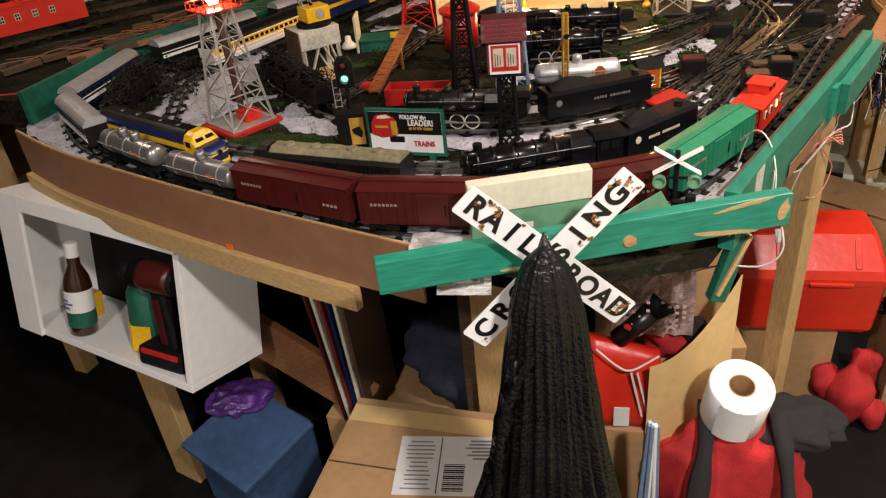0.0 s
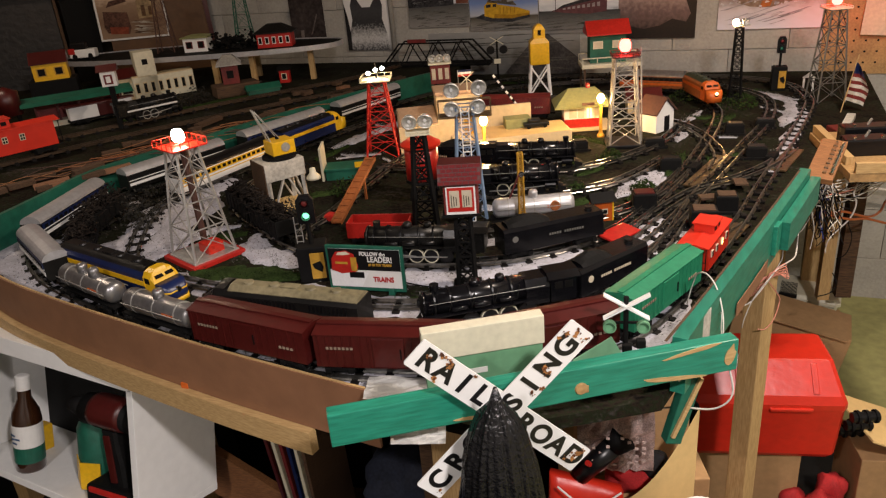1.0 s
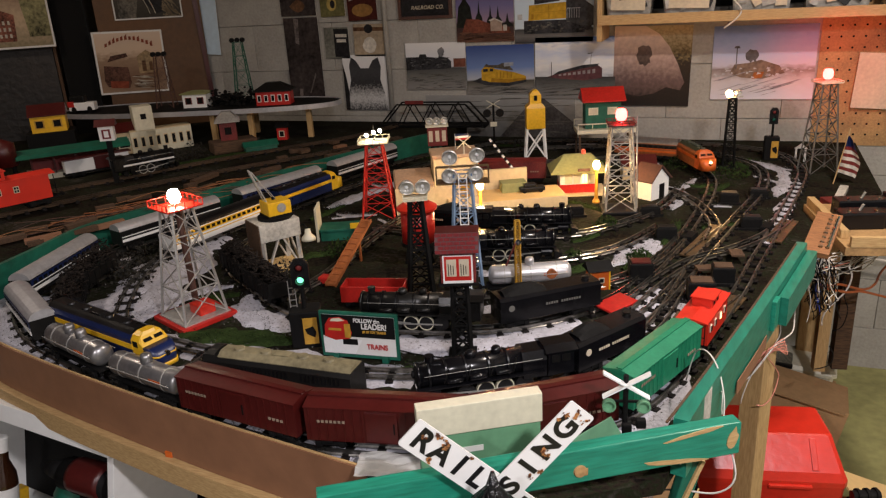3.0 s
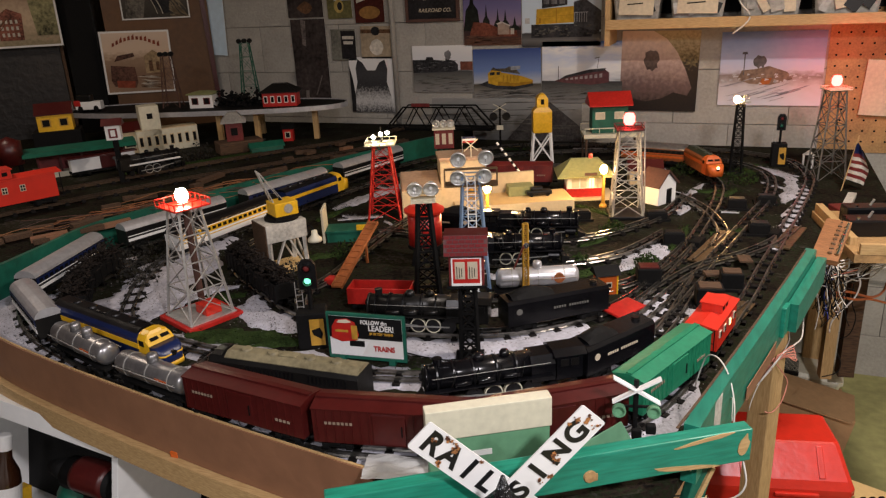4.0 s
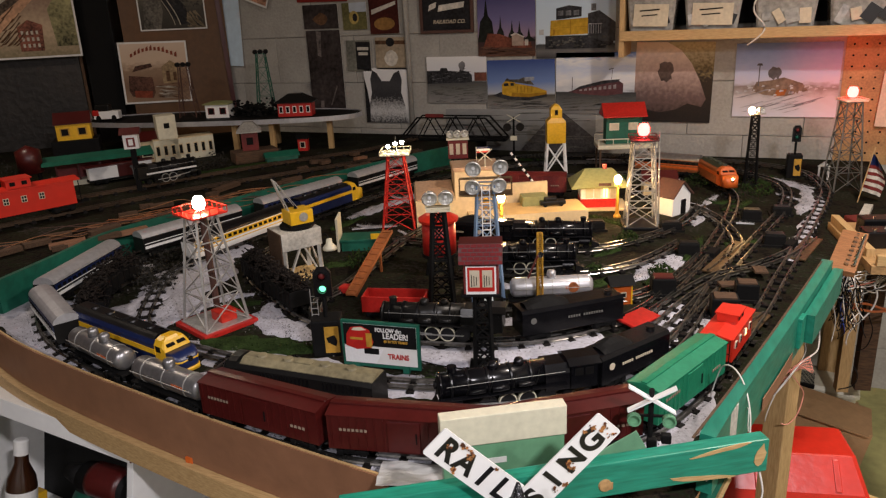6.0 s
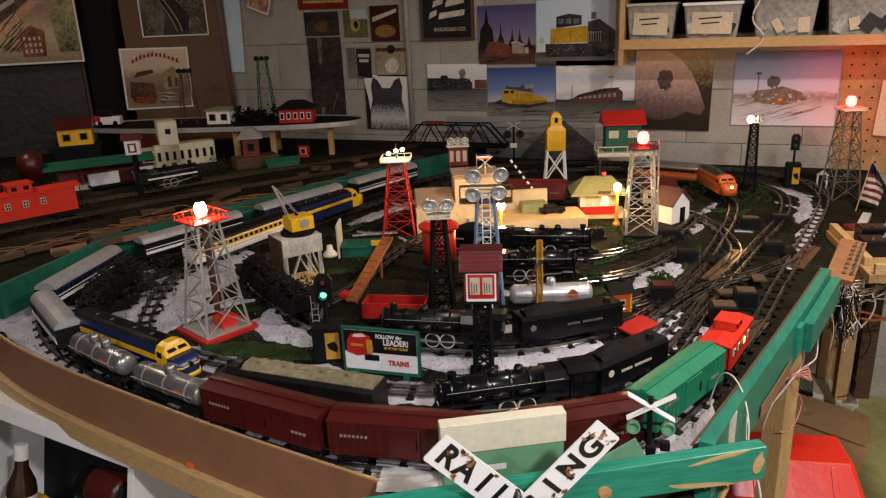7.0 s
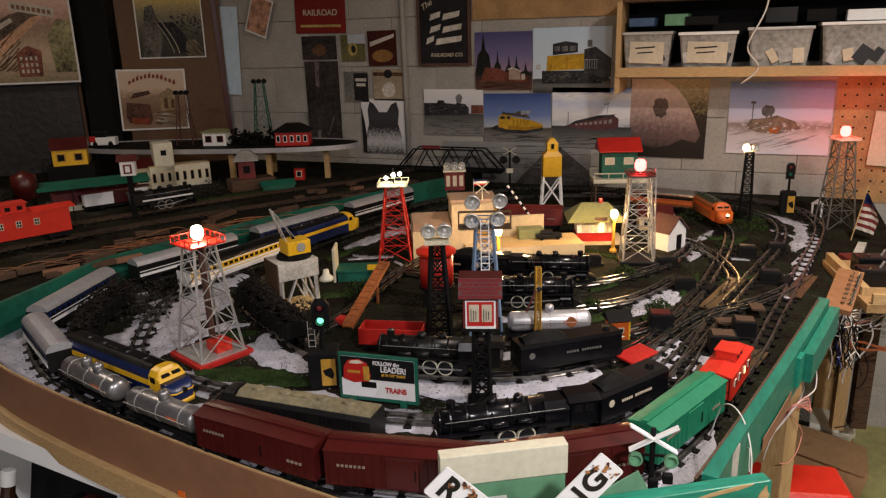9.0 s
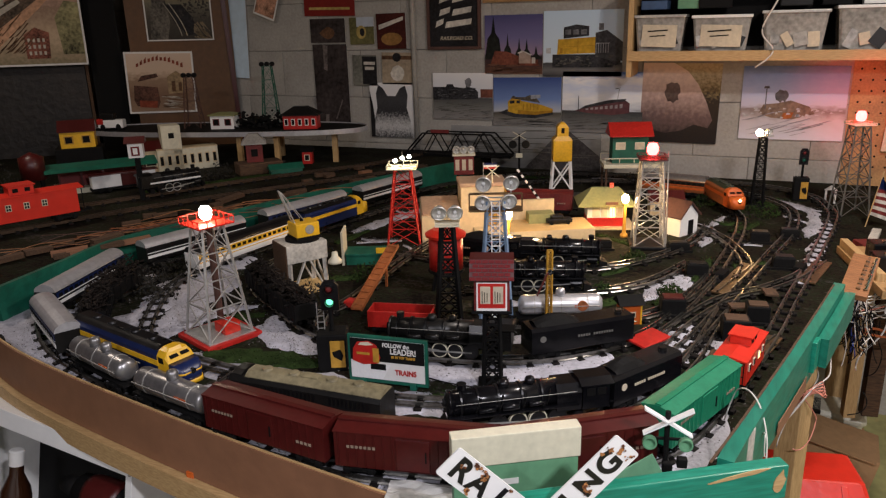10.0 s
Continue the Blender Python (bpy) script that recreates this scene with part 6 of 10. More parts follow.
xs = thing("crossing_sign", "white crossbuck sign with two green lamp hoods on a dark mast", "sign", pose(0.571, 1.292, TABLE, 0, 0, 12))
part("mast", rod(nb(), (0, 0, 0), (0, 0, 0.128), 0.0035), "blackmatt", xs)
for s in (-1, 1):
    part("arm", bar(nb(), (-0.030 * s, -0.005, 0.098), (0.030 * s, -0.005, 0.134), 0.010, 0.002), "white", xs, "white crossbuck arm")
    bm = nb()
    lathe(bm, [(0.003, 0.0), (0.009, 0.006), (0.009, 0.013), (0.007, 0.013), (0.006, 0.008)], 14, pose(s * 0.022, -0.002, 0.089, 90, 0, 0))
    part("lamp_hood", bm, "sage", xs, "pale green lamp hood")
part("lamp_bar", bar(nb(), (-0.026, 0, 0.089), (0.026, 0, 0.089), 0.003), "blackmatt", xs)
part("base_plate", box(nb(), (0, 0, 0.004), (0.045, 0.03, 0.008), bev=0.001), "blackmatt", xs)
for k in range(3):
    part("counterweight", box(nb(), (0.02 - k * 0.018, -0.006, 0.06 - k * 0.008), (0.013, 0.01, 0.013), bev=0.002), "blackmatt", xs)

far_x = thing("crossing_sign", "far crossbuck sign with dark round lamps before the bridge", "sign", pose(-0.178, 3.20, 0.90, 0, 0, 14))
part("mast", rod(nb(), (0, 0, 0.0), (0, 0, 0.175), 0.004), "blackmatt", far_x)
for s in (-1, 1):
    part("arm", bar(nb(), (-0.026 * s, -0.005, 0.155), (0.026 * s, -0.005, 0.185), 0.006, 0.002), "ivory", far_x)
    part("lamp", rod(nb(), (s * 0.025, -0.004, 0.135), (s * 0.025, 0.004, 0.135), 0.016, n=18), "black", far_x)
part("plate", box(nb(), (0, -0.006, 0.092), (0.026, 0.002, 0.018)), "ivory", far_x)

gate = thing("crossing_gate", "raised black and white striped crossing gate", "gate", pose(0.093, 2.572, TABLE, 0, 0, 0))
part("gate_base", box(nb(), (0, 0, 0.022), (0.030, 0.024, 0.044), bev=0.002), "blackmatt", gate)
part("pivot", rod(nb(), (-0.005, -0.014, 0.050), (-0.005, 0.014, 0.050), 0.008, n=12), "blackmatt", gate)
pa, pb = Vector((-0.005, 0, 0.050)), Vector((-0.095, 0, 0.164))
for k in range(14):
    part("gate_band", bar(nb(), pa + (pb - pa) * (k / 14), pa + (pb - pa) * ((k + 1) / 14), 0.009, 0.004), "white" if k % 2 else "blackmatt", gate)

pole = thing("semaphore", "yellow lattice semaphore mast with a red arm", "signal", pose(0.303, 1.752, TABLE, 0, 0, 20), "signals")
lattice(pole, 0.178, 0.011, 0.009, 14, "mustard", 0.0, 0.0025, 0.0014)
part("arm", bar(nb(), (-0.004, -0.006, 0.135), (-0.024, -0.006, 0.088), 0.010, 0.002), "brick", pole, "drooping red arm")
part("spectacle", rod(nb(), (0.001, -0.004, 0.136), (0.001, -0.008, 0.136), 0.006), "chrome", pole)
part("base_plate", box(nb(), (0, 0, 0.003), (0.03, 0.03, 0.006)), "blackmatt", pole)

def street_lamp(m, lift=0.0):
    t = thing("toy_street_lamp", "ochre street lamp with a glowing warm globe", "lamp", m, "street lamps")
    part("post", rod(nb(), (0, 0, 0), (0, 0, 0.098 + lift), 0.0055, 0.004, 10), "mustard", t)
    part("foot", lathe(nb(), [(0.011, 0), (0.011, 0.005), (0.006, 0.012), (0.005, 0.02)], 12), "mustard", t)
    part("collar", rod(nb(), (0, 0, 0.096 + lift), (0, 0, 0.1 + lift), 0.008, n=12), "mustard", t)
    part("globe", ball(nb(), (0, 0, 0.112 + lift), 0.0105, (1, 1, 1.25)), "bulbwarm", t, "glowing globe", True)


street_lamp(pose(0.083, 2.20, TABLE), 0.010)
street_lamp(pose(0.338, 2.495, TABLE))

ohut = thing("gate_hut", "orange hut with a yellow edge and black roof", "hut", pose(0.442, 1.872, TABLE, 0, 0, 28))
part("wall", box(nb(), (0, 0, 0.022), (0.040, 0.032, 0.044)), "orange", ohut)
for x in (-0.0205, 0.0205):
    part("corner_post", box(nb(), (x, -0.016, 0.022), (0.003, 0.003, 0.044)), "yellow", ohut)
bm = nb()
prism(bm, [(-0.024, 0.044), (0.024, 0.044), (0.0, 0.060)], -0.027, 0.027)
part("roof", bm, "blackmatt", ohut)
wn = part("window", box(nb(), (0.003, -0.0168, 0.022), (0.012, 0.002, 0.012)), "ivory", ohut)
part("pane", box(nb(), (0.003, -0.0182, 0.022), (0.008, 0.001, 0.008)), "blackmatt", wn)

def switch_box(x, y, rz, sx=0.05, sy=0.03, h=0.034, top="steel", lamp=False):
    t = thing("switch_machine", "black switch machine box beside the rails", "switch machine", pose(x, y, TABLE, 0, 0, rz), "switch machines")
    part("housing", box(nb(), (0, 0, h / 2 + 0.004), (sx, sy, h), bev=0.003), "blackmatt", t)
    part("base_plate", box(nb(), (0, 0, 0.003), (sx * 1.25, sy * 1.35, 0.006)), "blackmatt", t)
    part("cover", box(nb(), (0, 0, h + 0.005), (sx * 0.8, sy * 0.8, 0.004), bev=0.001), top, t)


for x, y, rz, sx, sy, h, top in ((0.522, 1.945, 15, 0.05, 0.038, 0.034, "redcar"), (0.648, 1.850, 10, 0.052, 0.040, 0.04, "oldwood"), (0.688, 1.955, 8, 0.045, 0.036, 0.034, "oldwood"), (0.555, 2.21, 10, 0.05, 0.03, 0.028, "smoke"),
                                 (0.75, 2.335, 5, 0.05, 0.034, 0.026, "smoke"), (0.697, 2.55, 5, 0.05, 0.034, 0.026, "smoke"), (0.775, 2.62, 5, 0.05, 0.03, 0.02, "smoke"), (0.30, 2.36, 20, 0.05, 0.03, 0.022, "blackmatt"), (0.495, 2.40, 20, 0.055, 0.03, 0.020, "smoke")):
    switch_box(x, y, rz, sx, sy, h, top)
# Thin, slightly tilted red slab beside the rails.
bm = nb()
box(bm, (0, 0, 0.004), (0.080, 0.045, 0.005), bev=0.002)
single("red_patch", bm, "red", "flat red patch lying beside the rails", "plate", pose(0.495, 1.765, TABLE + 0.012, 6, 0, 60))
for x, y, rz in ((0.655, 1.985, 20), (0.62, 1.72, 80), (0.715, 2.09, 100)):
    single("wood_offcut", box(nb(), (0, 0, 0.003), (0.045, 0.028, 0.005), bev=0.001), "oldwood", "small weathered wood offcut between the rails", "wood", pose(x, y, TABLE + 0.016, 0, 2, rz), "wood offcuts")

# green and cream box behind the crossing sign
tray = thing("plastic_tray", "ivory and pale green plastic box standing at the table corner", "box", between((0.335, 1.152), (0.470, 1.231), TABLE))
part("lid", box(nb(), (0, 0.009, 0.100), (0.164, 0.020, 0.042), bev=0.0015), "ivory", tray, "ivory upper part")
part("body", box(nb(), (0, 0.010, 0.039), (0.160, 0.016, 0.078), bev=0.0015), "sage", tray, "pale green lower part")
part("label", box(nb(), (-0.02, 0.0015, 0.052), (0.045, 0.001, 0.008)), "paper", tray, "pale label strip")
single("green_card", box(nb(), (0, 0, 0), (0.06, 0.003, 0.05), bev=0.0008), "sage", "pale green plastic card beside the crossing sign", "card", pose(0.548, 1.235, 0.955, -20, -25, 32))

# ---- the big crossbuck sign and its wrapped pole ----
sign = thing("railroad_crossing_sign", "rusty white enamel railroad crossing crossbuck sign in front of the table", "sign", pose(0.4525, 1.100, 0.9605, 0, 0, 30.6))


def rounded(w, h, r, n=4):
    pts = []
    for cx, cy, a0 in ((w / 2 - r, h / 2 - r, 0), (-w / 2 + r, h / 2 - r, 90), (-w / 2 + r, -h / 2 + r, 180), (w / 2 - r, -h / 2 + r, 270)):
        for k in range(n + 1):
            a = math.radians(a0 + 90 * k / n)
            pts.append((cx + r * math.cos(a), cy + r * math.sin(a)))
    return pts


def local_text(parent, body, size, material, m, bold=0.0, shear=0.0, name="lettering", label=""):
    """Letters on a thing, placed in the thing's own space."""
    o = text(name, body, size, material, m, None, label, shear, bold)
    o.parent = parent
    return o


M["rustpale"] = mat("orange rust stain", (0.46, 0.20, 0.06), 0.8, var=0.5, scale=200, bump=0.2)
M["blackletter"] = mat("black enamel", (0.01, 0.01, 0.011), 0.3, var=0.2, scale=80, bump=0.02)
for ang, y, words in ((-45.5, 0.003, (("RAIL", -0.078, 0.0280), ("ROAD", 0.081, 0.0290))), (44.5, -0.003, (("CROS", -0.0685, 0.0330), ("SING", 0.0640, 0.0312)))):
    am = pose(0, y, 0, 0, -ang, 0)
    bm = nb()
    prism(bm, rounded(0.281, 0.0385, 0.003), -0.0011, 0.0011, am @ pose(0, 0, 0, 0, 0, -90) @ pose(0, 0, 0, 0, 0, 0))
    arm = part("arm", bm, "white", sign, "white enamel arm with rust")
    for body, x, step in words:
        for i, ch in enumerate(body):
            local_text(arm, ch, 0.0365, "blackletter", am @ pose(x + (i - 1.5) * step, -0.0018, 0.0, 90, 0, 0), 0.0012)
    spots = ((-0.121, 0.004, 0.0034), (-0.104, 0.015, 0.0052), (-0.094, 0.012, 0.0040), (-0.100, -0.015, 0.0048), (-0.060, 0.016, 0.0022), (0.124, 0.002, 0.0052), (0.131, 0.012, 0.0036), (0.118, -0.008, 0.0026)) if ang < 0 else \
        ((0.040, -0.010, 0.0036), (0.052, -0.016, 0.0030), (0.074, 0.003, 0.0046), (0.070, -0.006, 0.0030), (0.122, 0.014, 0.0040), (0.134, 0.000, 0.0044), (0.131, -0.012, 0.0034), (-0.132, -0.010, 0.0026))
    for sx, sz, size in spots:
        for k in range(7):
            q = size * random.uniform(0.25, 1.0) * (1.0 if k < 3 else 0.55)
            x, z = sx + random.gauss(0, size * 0.7), max(-0.0185 + q, min(0.0185 - q, sz + random.gauss(0, size * 0.6)))
            blob = [(q * math.cos(a * 0.5236) * random.uniform(0.35, 1.25), q * math.sin(a * 0.5236) * random.uniform(0.35, 1.25)) for a in range(12)]
            bm = nb()
            prism(bm, blob, 0, 0.0004, am @ pose(max(-0.1395 + q, min(0.1395 - q, x)), -0.0022 - 0.0002 * k, z) @ pose(0, 0, 0, 0, 0, -90))
            part("rust_stain", bm, "rustpale" if k < 3 else "rust", arm, "brown rust spot")
part("bolt", rod(nb(), (0, -0.004, 0), (0, -0.010, 0), 0.006), "steel", sign)

wrap = thing("wrapped_pole", "pole wrapped in pleated black plastic film", "wrapped pole", pose(0.463, 1.046, 0.0, 0, 0, 0))
bm = nb()
rings = []
NP = 120
SHAPE = [(1.032, 0.002), (1.014, 0.006), (1.004, 0.018), (0.985, 0.030), (0.93, 0.044), (0.86, 0.051), (0.78, 0.060), (0.68, 0.076), (0.57, 0.094), (0.45, 0.112), (0.3, 0.13), (0.0, 0.15)]
for i in range(60):
    f = i / 59
    z = 1.032 * (1 - f) ** 1.15
    r = float(np.interp(-z, [-a for a, b in SHAPE], [b for a, b in SHAPE]))
    ring = []
    for k in range(NP):
        a = 6.28318 * k / NP
        pl = 1 + 0.10 * noise.noise(Vector((math.cos(a) * 5, math.sin(a) * 5, z * 1.5))) + 0.085 * math.sin(k * 1.5 + 5 * noise.noise(Vector((a, 0, z * 2)))) * min(1, f * 6) + 0.05 * noise.noise(Vector((math.cos(a) * 14, math.sin(a) * 14, z * 16)))
        ring.append(Vector((r * pl * math.cos(a), r * 0.8 * pl * math.sin(a), z)))
    rings.append(ring)
loft(bm, rings)
part("film", bm, "bag", wrap, "", True)
for k in range(3):
    bm = nb()
    pts = curve_points([(0.028 * math.cos(k * 2 + 1), -0.03, 0.92 - k * 0.05), (-0.04 - 0.01 * k, -0.05, 0.80 - k * 0.05), (-0.055 - 0.012 * k, -0.075, 0.62), (-0.07, -0.085, 0.48)], step=0.012)
    rings = []
    for i, p in enumerate(pts):
        w = 0.010 + 0.006 * noise.noise(p * 30 + Vector((k, 0, 0)))
        q = 0.006 * noise.noise(p * 60)
        rings.append([p + Vector((-w, q, 0)), p + Vector((0, -0.004 - q, 0)), p + Vector((w, q, 0)), p + Vector((0, 0.002, 0))])
    loft(bm, rings)
    part("loose_fold", bm, "bag", wrap, "", True)

# ---- things under and beside the table ----
shelf = thing("hanging_shelf", "white hanging shelf box under the table's front", "shelf", between((-0.875, 1.243), (-0.312, 1.172), 0.474) @ pose(0, 0, 0, -13, 0, 0))
SW, SD, SH = 0.567, 0.20, 0.335
part("bottom_board", box(nb(), (0, SD / 2, 0.008), (SW, SD, 0.016), bev=0.001), "white", shelf)
part("top_board", box(nb(), (0, SD / 2, SH - 0.008), (SW, SD, 0.016), bev=0.001), "white", shelf)
part("side_board", box(nb(), (SW / 2 - 0.008, SD / 2, SH / 2), (0.016, SD - 0.002, SH - 0.033), bev=0.001), "white", shelf)
part("side_board", box(nb(), (-SW / 2 + 0.008, SD / 2, SH / 2), (0.016, SD - 0.002, SH - 0.033), bev=0.001), "white", shelf)
part("front_frame", box(nb(), (-SW / 2 + 0.0425, -0.004, SH / 2), (0.085, 0.008, SH), bev=0.001), "white", shelf)
part("top_frame", box(nb(), (0.0425, -0.004, SH - 0.0175), (SW - 0.085, 0.008, 0.035), bev=0.001), "white", shelf)
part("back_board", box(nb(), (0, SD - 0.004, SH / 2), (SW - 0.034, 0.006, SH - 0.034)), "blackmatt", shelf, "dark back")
sm = shelf.matrix_world.copy()
SHZ = 0.0165
bottle = thing("beer_bottle", "brown glass beer bottle with white label on the shelf", "bottle", sm @ pose(-0.108, 0.040, SHZ))
part("glass", lathe(nb(), [(0.028, 0), (0.030, 0.004), (0.030, 0.115), (0.027, 0.135), (0.014, 0.165), (0.0125, 0.205), (0.014, 0.208), (0.014, 0.214), (0.001, 0.2142)], 28), "glassbrown", bottle, "", True)
part("label", lathe(nb(), [(0.0304, 0.058), (0.0306, 0.059), (0.0306, 0.108), (0.0304, 0.109)], 28), "paper", bottle, "white paper label")
part("lower_label", lathe(nb(), [(0.0304, 0.022), (0.0306, 0.023), (0.0306, 0.057), (0.0304, 0.058)], 28), "greendark", bottle, "dark green lower label")
part("neck_foil", lathe(nb(), [(0.0145, 0.184), (0.0148, 0.186), (0.0150, 0.214), (0.012, 0.2165), (0.001, 0.217)], 24), "paper", bottle, "white foil round the neck")
for a, z, w in ((-100, 0.088, 0.018), (-84, 0.080, 0.022), (-92, 0.070, 0.015)):
    part("label_print", box(nb(), (0, -0.0309, z), (w, 0.0006, 0.004), pose(0, 0, 0, 0, 0, a + 92)), "bluetote", bottle, "dark printed stroke")
drill = thing("cordless_drill", "red and black cordless drill standing on its battery", "drill", sm @ pose(0.175, 0.050, SHZ, 0, 0, 5))
part("battery", box(nb(), (0, 0, 0.022), (0.12, 0.075, 0.044), bev=0.008), "blackmatt", drill)
part("battery_trim", box(nb(), (0, -0.036, 0.035), (0.10, 0.008, 0.012), bev=0.003), "red", drill)
bm = nb()
loft(bm, [[Vector((cx + x * 0.020, y * 0.019, z)) for x, y in ((-1, -0.7), (-0.7, -1), (0.7, -1), (1, -0.7), (1, 0.7), (0.7, 1), (-0.7, 1), (-1, 0.7))] for cx, z in ((0.01, 0.04), (0.004, 0.09), (-0.006, 0.13), (-0.01, 0.16))])
part("grip", bm, "blackmatt", drill)
part("grip_panel", box(nb(), (0, 0, 0), (0.018, 0.006, 0.10), pose(-0.006, -0.0185, 0.10, 0, -8, 0), bev=0.002), "redcar", drill, "red grip panel")
part("motor_body", rod(nb(), (-0.075, 0, 0.19), (0.045, 0, 0.19), 0.032, 0.030, 20), "blackmatt", drill, "", True)
part("motor_shell", lathe(nb(), [(0.0335, -0.05), (0.0345, -0.04), (0.0345, 0.02), (0.033, 0.03)], 20, pose(0, 0, 0.192, 0, 90, 0)), "redcar", drill, "dark red shell", True)
part("rear_cap", rod(nb(), (0.045, 0, 0.19), (0.066, 0, 0.19), 0.031, 0.022, 20), "blackmatt", drill, "", True)
part("chuck", rod(nb(), (-0.075, 0, 0.19), (-0.125, 0, 0.19), 0.026, 0.014, 18), "blackmatt", drill, "", True)
part("collar", rod(nb(), (-0.040, 0, 0.19), (-0.020, 0, 0.19), 0.0335, n=20), "blackmatt", drill)
jar = thing("green_canister", "dark green canister with yellow labels behind the drill", "canister", sm @ pose(0.075, 0.080, SHZ))
part("body", lathe(nb(), [(0.042, 0), (0.043, 0.004), (0.043, 0.13), (0.030, 0.16), (0.030, 0.175), (0.001, 0.177)], 22), "greendark", jar, "", True)
for a in (-0.5, 0.4):
    part("label", box(nb(), (0, -0.0435, 0.035), (0.044, 0.002, 0.06), pose(0, 0, 0, 0, 0, math.degrees(a))), "yellow", jar, "yellow label")
single("yellow_tin", box(nb(), (0, 0, 0.03), (0.03, 0.03, 0.06), bev=0.003), "yellow", "small yellow tin at the back of the shelf", "tin", sm @ pose(-0.165, 0.11, SHZ))
single("shelf_post", box(nb(), (0, 0, 0.225), (0.09, 0.03, 0.45), bev=0.002), "pine", "short pale wooden upright below the shelf", "post", pose(-0.575, 1.30, 0.0, 0, 0, -8))

tote = thing("storage_tote", "blue plastic tote with a sloping lid under the table", "tote", pose(-0.355, 1.33, 0.0, 0, 0, -14))
part("body", box(nb(), (0, 0, 0.105), (0.21, 0.20, 0.21), bev=0.012), "bluetote", tote)
part("lid", box(nb(), (0, 0, 0.225), (0.225, 0.215, 0.018), pose(0, 0, 0, 7, 6, 0), bev=0.006), "bluetote", tote)
part("grip", box(nb(), (0, -0.106, 0.17), (0.08, 0.014, 0.016), bev=0.004), "bluetote", tote)
bm = nb()
bmesh.ops.create_icosphere(bm, subdivisions=5, radius=0.05)
for v in bm.verts:
    d = noise.noise(v.co * 60) * 0.007 + abs(noise.noise(v.co * 35 + Vector((5, 0, 0)))) * 0.018
    v.co = Vector((v.co.x * 1.55, v.co.y * 1.0, v.co.z * 0.55)) + v.normal * d
single("purple_bag", bm, mat("purple film", (0.10, 0.03, 0.22), 0.3, var=0.6, scale=60, bump=0.4, dark=(0.02, 0.01, 0.03)), "crumpled purple bag on the blue tote", "bag", pose(-0.40, 1.37, 0.262, 0, 8, 50))
# Black box and panel added to fill the dark space under the table.
single("dark_box", box(nb(), (0, 0, 0.15), (0.40, 0.30, 0.30), bev=0.006), "blackmatt", "black box filling the dark space under the table", "crate", pose(-0.78, 1.62, 0.0, 0, 0, 5))
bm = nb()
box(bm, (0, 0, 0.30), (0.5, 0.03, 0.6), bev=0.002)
single("dark_panel", bm, "blackmatt", "black panel standing behind the shelf under the table", "panel", pose(-0.10, 1.74, 0.0, 0, 0, 4))
for k, mm in enumerate(("redcar", "ivory", "brick", "blue", "ivory", "oldwood")):
    single("board_sheet", box(nb(), (0, 0, 0.24), (0.008, 0.16, 0.48), bev=0.001), mm, "thin coloured board standing edgewise under the table", "board", pose(-0.150 + k * 0.013, 1.50, 0.2105, 0, -6 + k * 0.8, 3), "standing boards")
single("low_box", box(nb(), (0, 0, 0.105), (0.30, 0.24, 0.21), bev=0.002), "card", "cardboard box on the floor under the standing boards", "box", pose(-0.06, 1.55, 0.0, 0, 0, 4))
carton = thing("shipping_carton", "closed cardboard shipping carton with a white address label", "carton", pose(0.140, 1.245, 0.0, 0, 0, 7.6))
part("body", box(nb(), (0, 0, 0.178), (0.36, 0.30, 0.356), bev=0.003), "card", carton)
part("tape_strip", box(nb(), (0, 0.105, 0.3568), (0.355, 0.045, 0.0012)), "cardlight", carton, "glossy packing tape")
part("flap_edge", box(nb(), (0, -0.03, 0.3565), (0.352, 0.003, 0.0016)), "oldwood", carton, "dark slit between the flaps")
LB = pose(0.073, 0.0, 0.3585, 0, 0, 9)
lab = part("label", box(nb(), (0, 0, 0), (0.225, 0.145, 0.001), LB), "paper", carton, "white shipping label")
part("print_rule", box(nb(), (-0.03, 0, 0.0008), (0.002, 0.138, 0.0006), LB), "blackmatt", lab)
for k in range(14):
    part("print_bar", box(nb(), (0, 0, 0.0008), (0.040, random.choice((0.0012, 0.002, 0.0032)), 0.0006), LB @ pose(0.0, -0.062 + k * 0.0048, 0)), "blackmatt", lab)
for k in range(12):
    part("print_bar", box(nb(), (0, 0, 0.0008), (random.uniform(0.03, 0.06), 0.003, 0.0006), LB @ pose(-0.07, -0.058 + k * 0.0105, 0)), mat("grey print", (0.25, 0.25, 0.25), 0.7) if k == 0 else bpy.data.materials["grey print"], lab)
for k in range(6):
    part("print_bar", box(nb(), (0, 0, 0.0008), (random.uniform(0.05, 0.09), 0.004, 0.0006), LB @ pose(0.06, 0.015 + k * 0.009, 0)), bpy.data.materials["grey print"], lab)
cloth = thing("dark_cloth_heap", "heap of dark blue and grey cloth under the table", "cloth", pose(0.10, 1.62, 0.2105))
bm = nb()
bmesh.ops.create_icosphere(bm, subdivisions=4, radius=0.13)
for v in bm.verts:
    v.co += v.normal * (0.05 * noise.noise(v.co * 12) + 0.018 * noise.noise(v.co * 40))
    v.co.z = v.co.z * 0.95 + 0.11
part("folds", bm, mat("navy cloth", (0.022, 0.028, 0.05), 0.85, var=0.4, scale=60, bump=0.4), cloth, "", True)
part("patch", box(nb(), (0, 0, 0), (0.07, 0.004, 0.07), pose(0.10, -0.11, 0.20, 20, 30, 20), bev=0.001), "redfabric", cloth, "red printed patch")

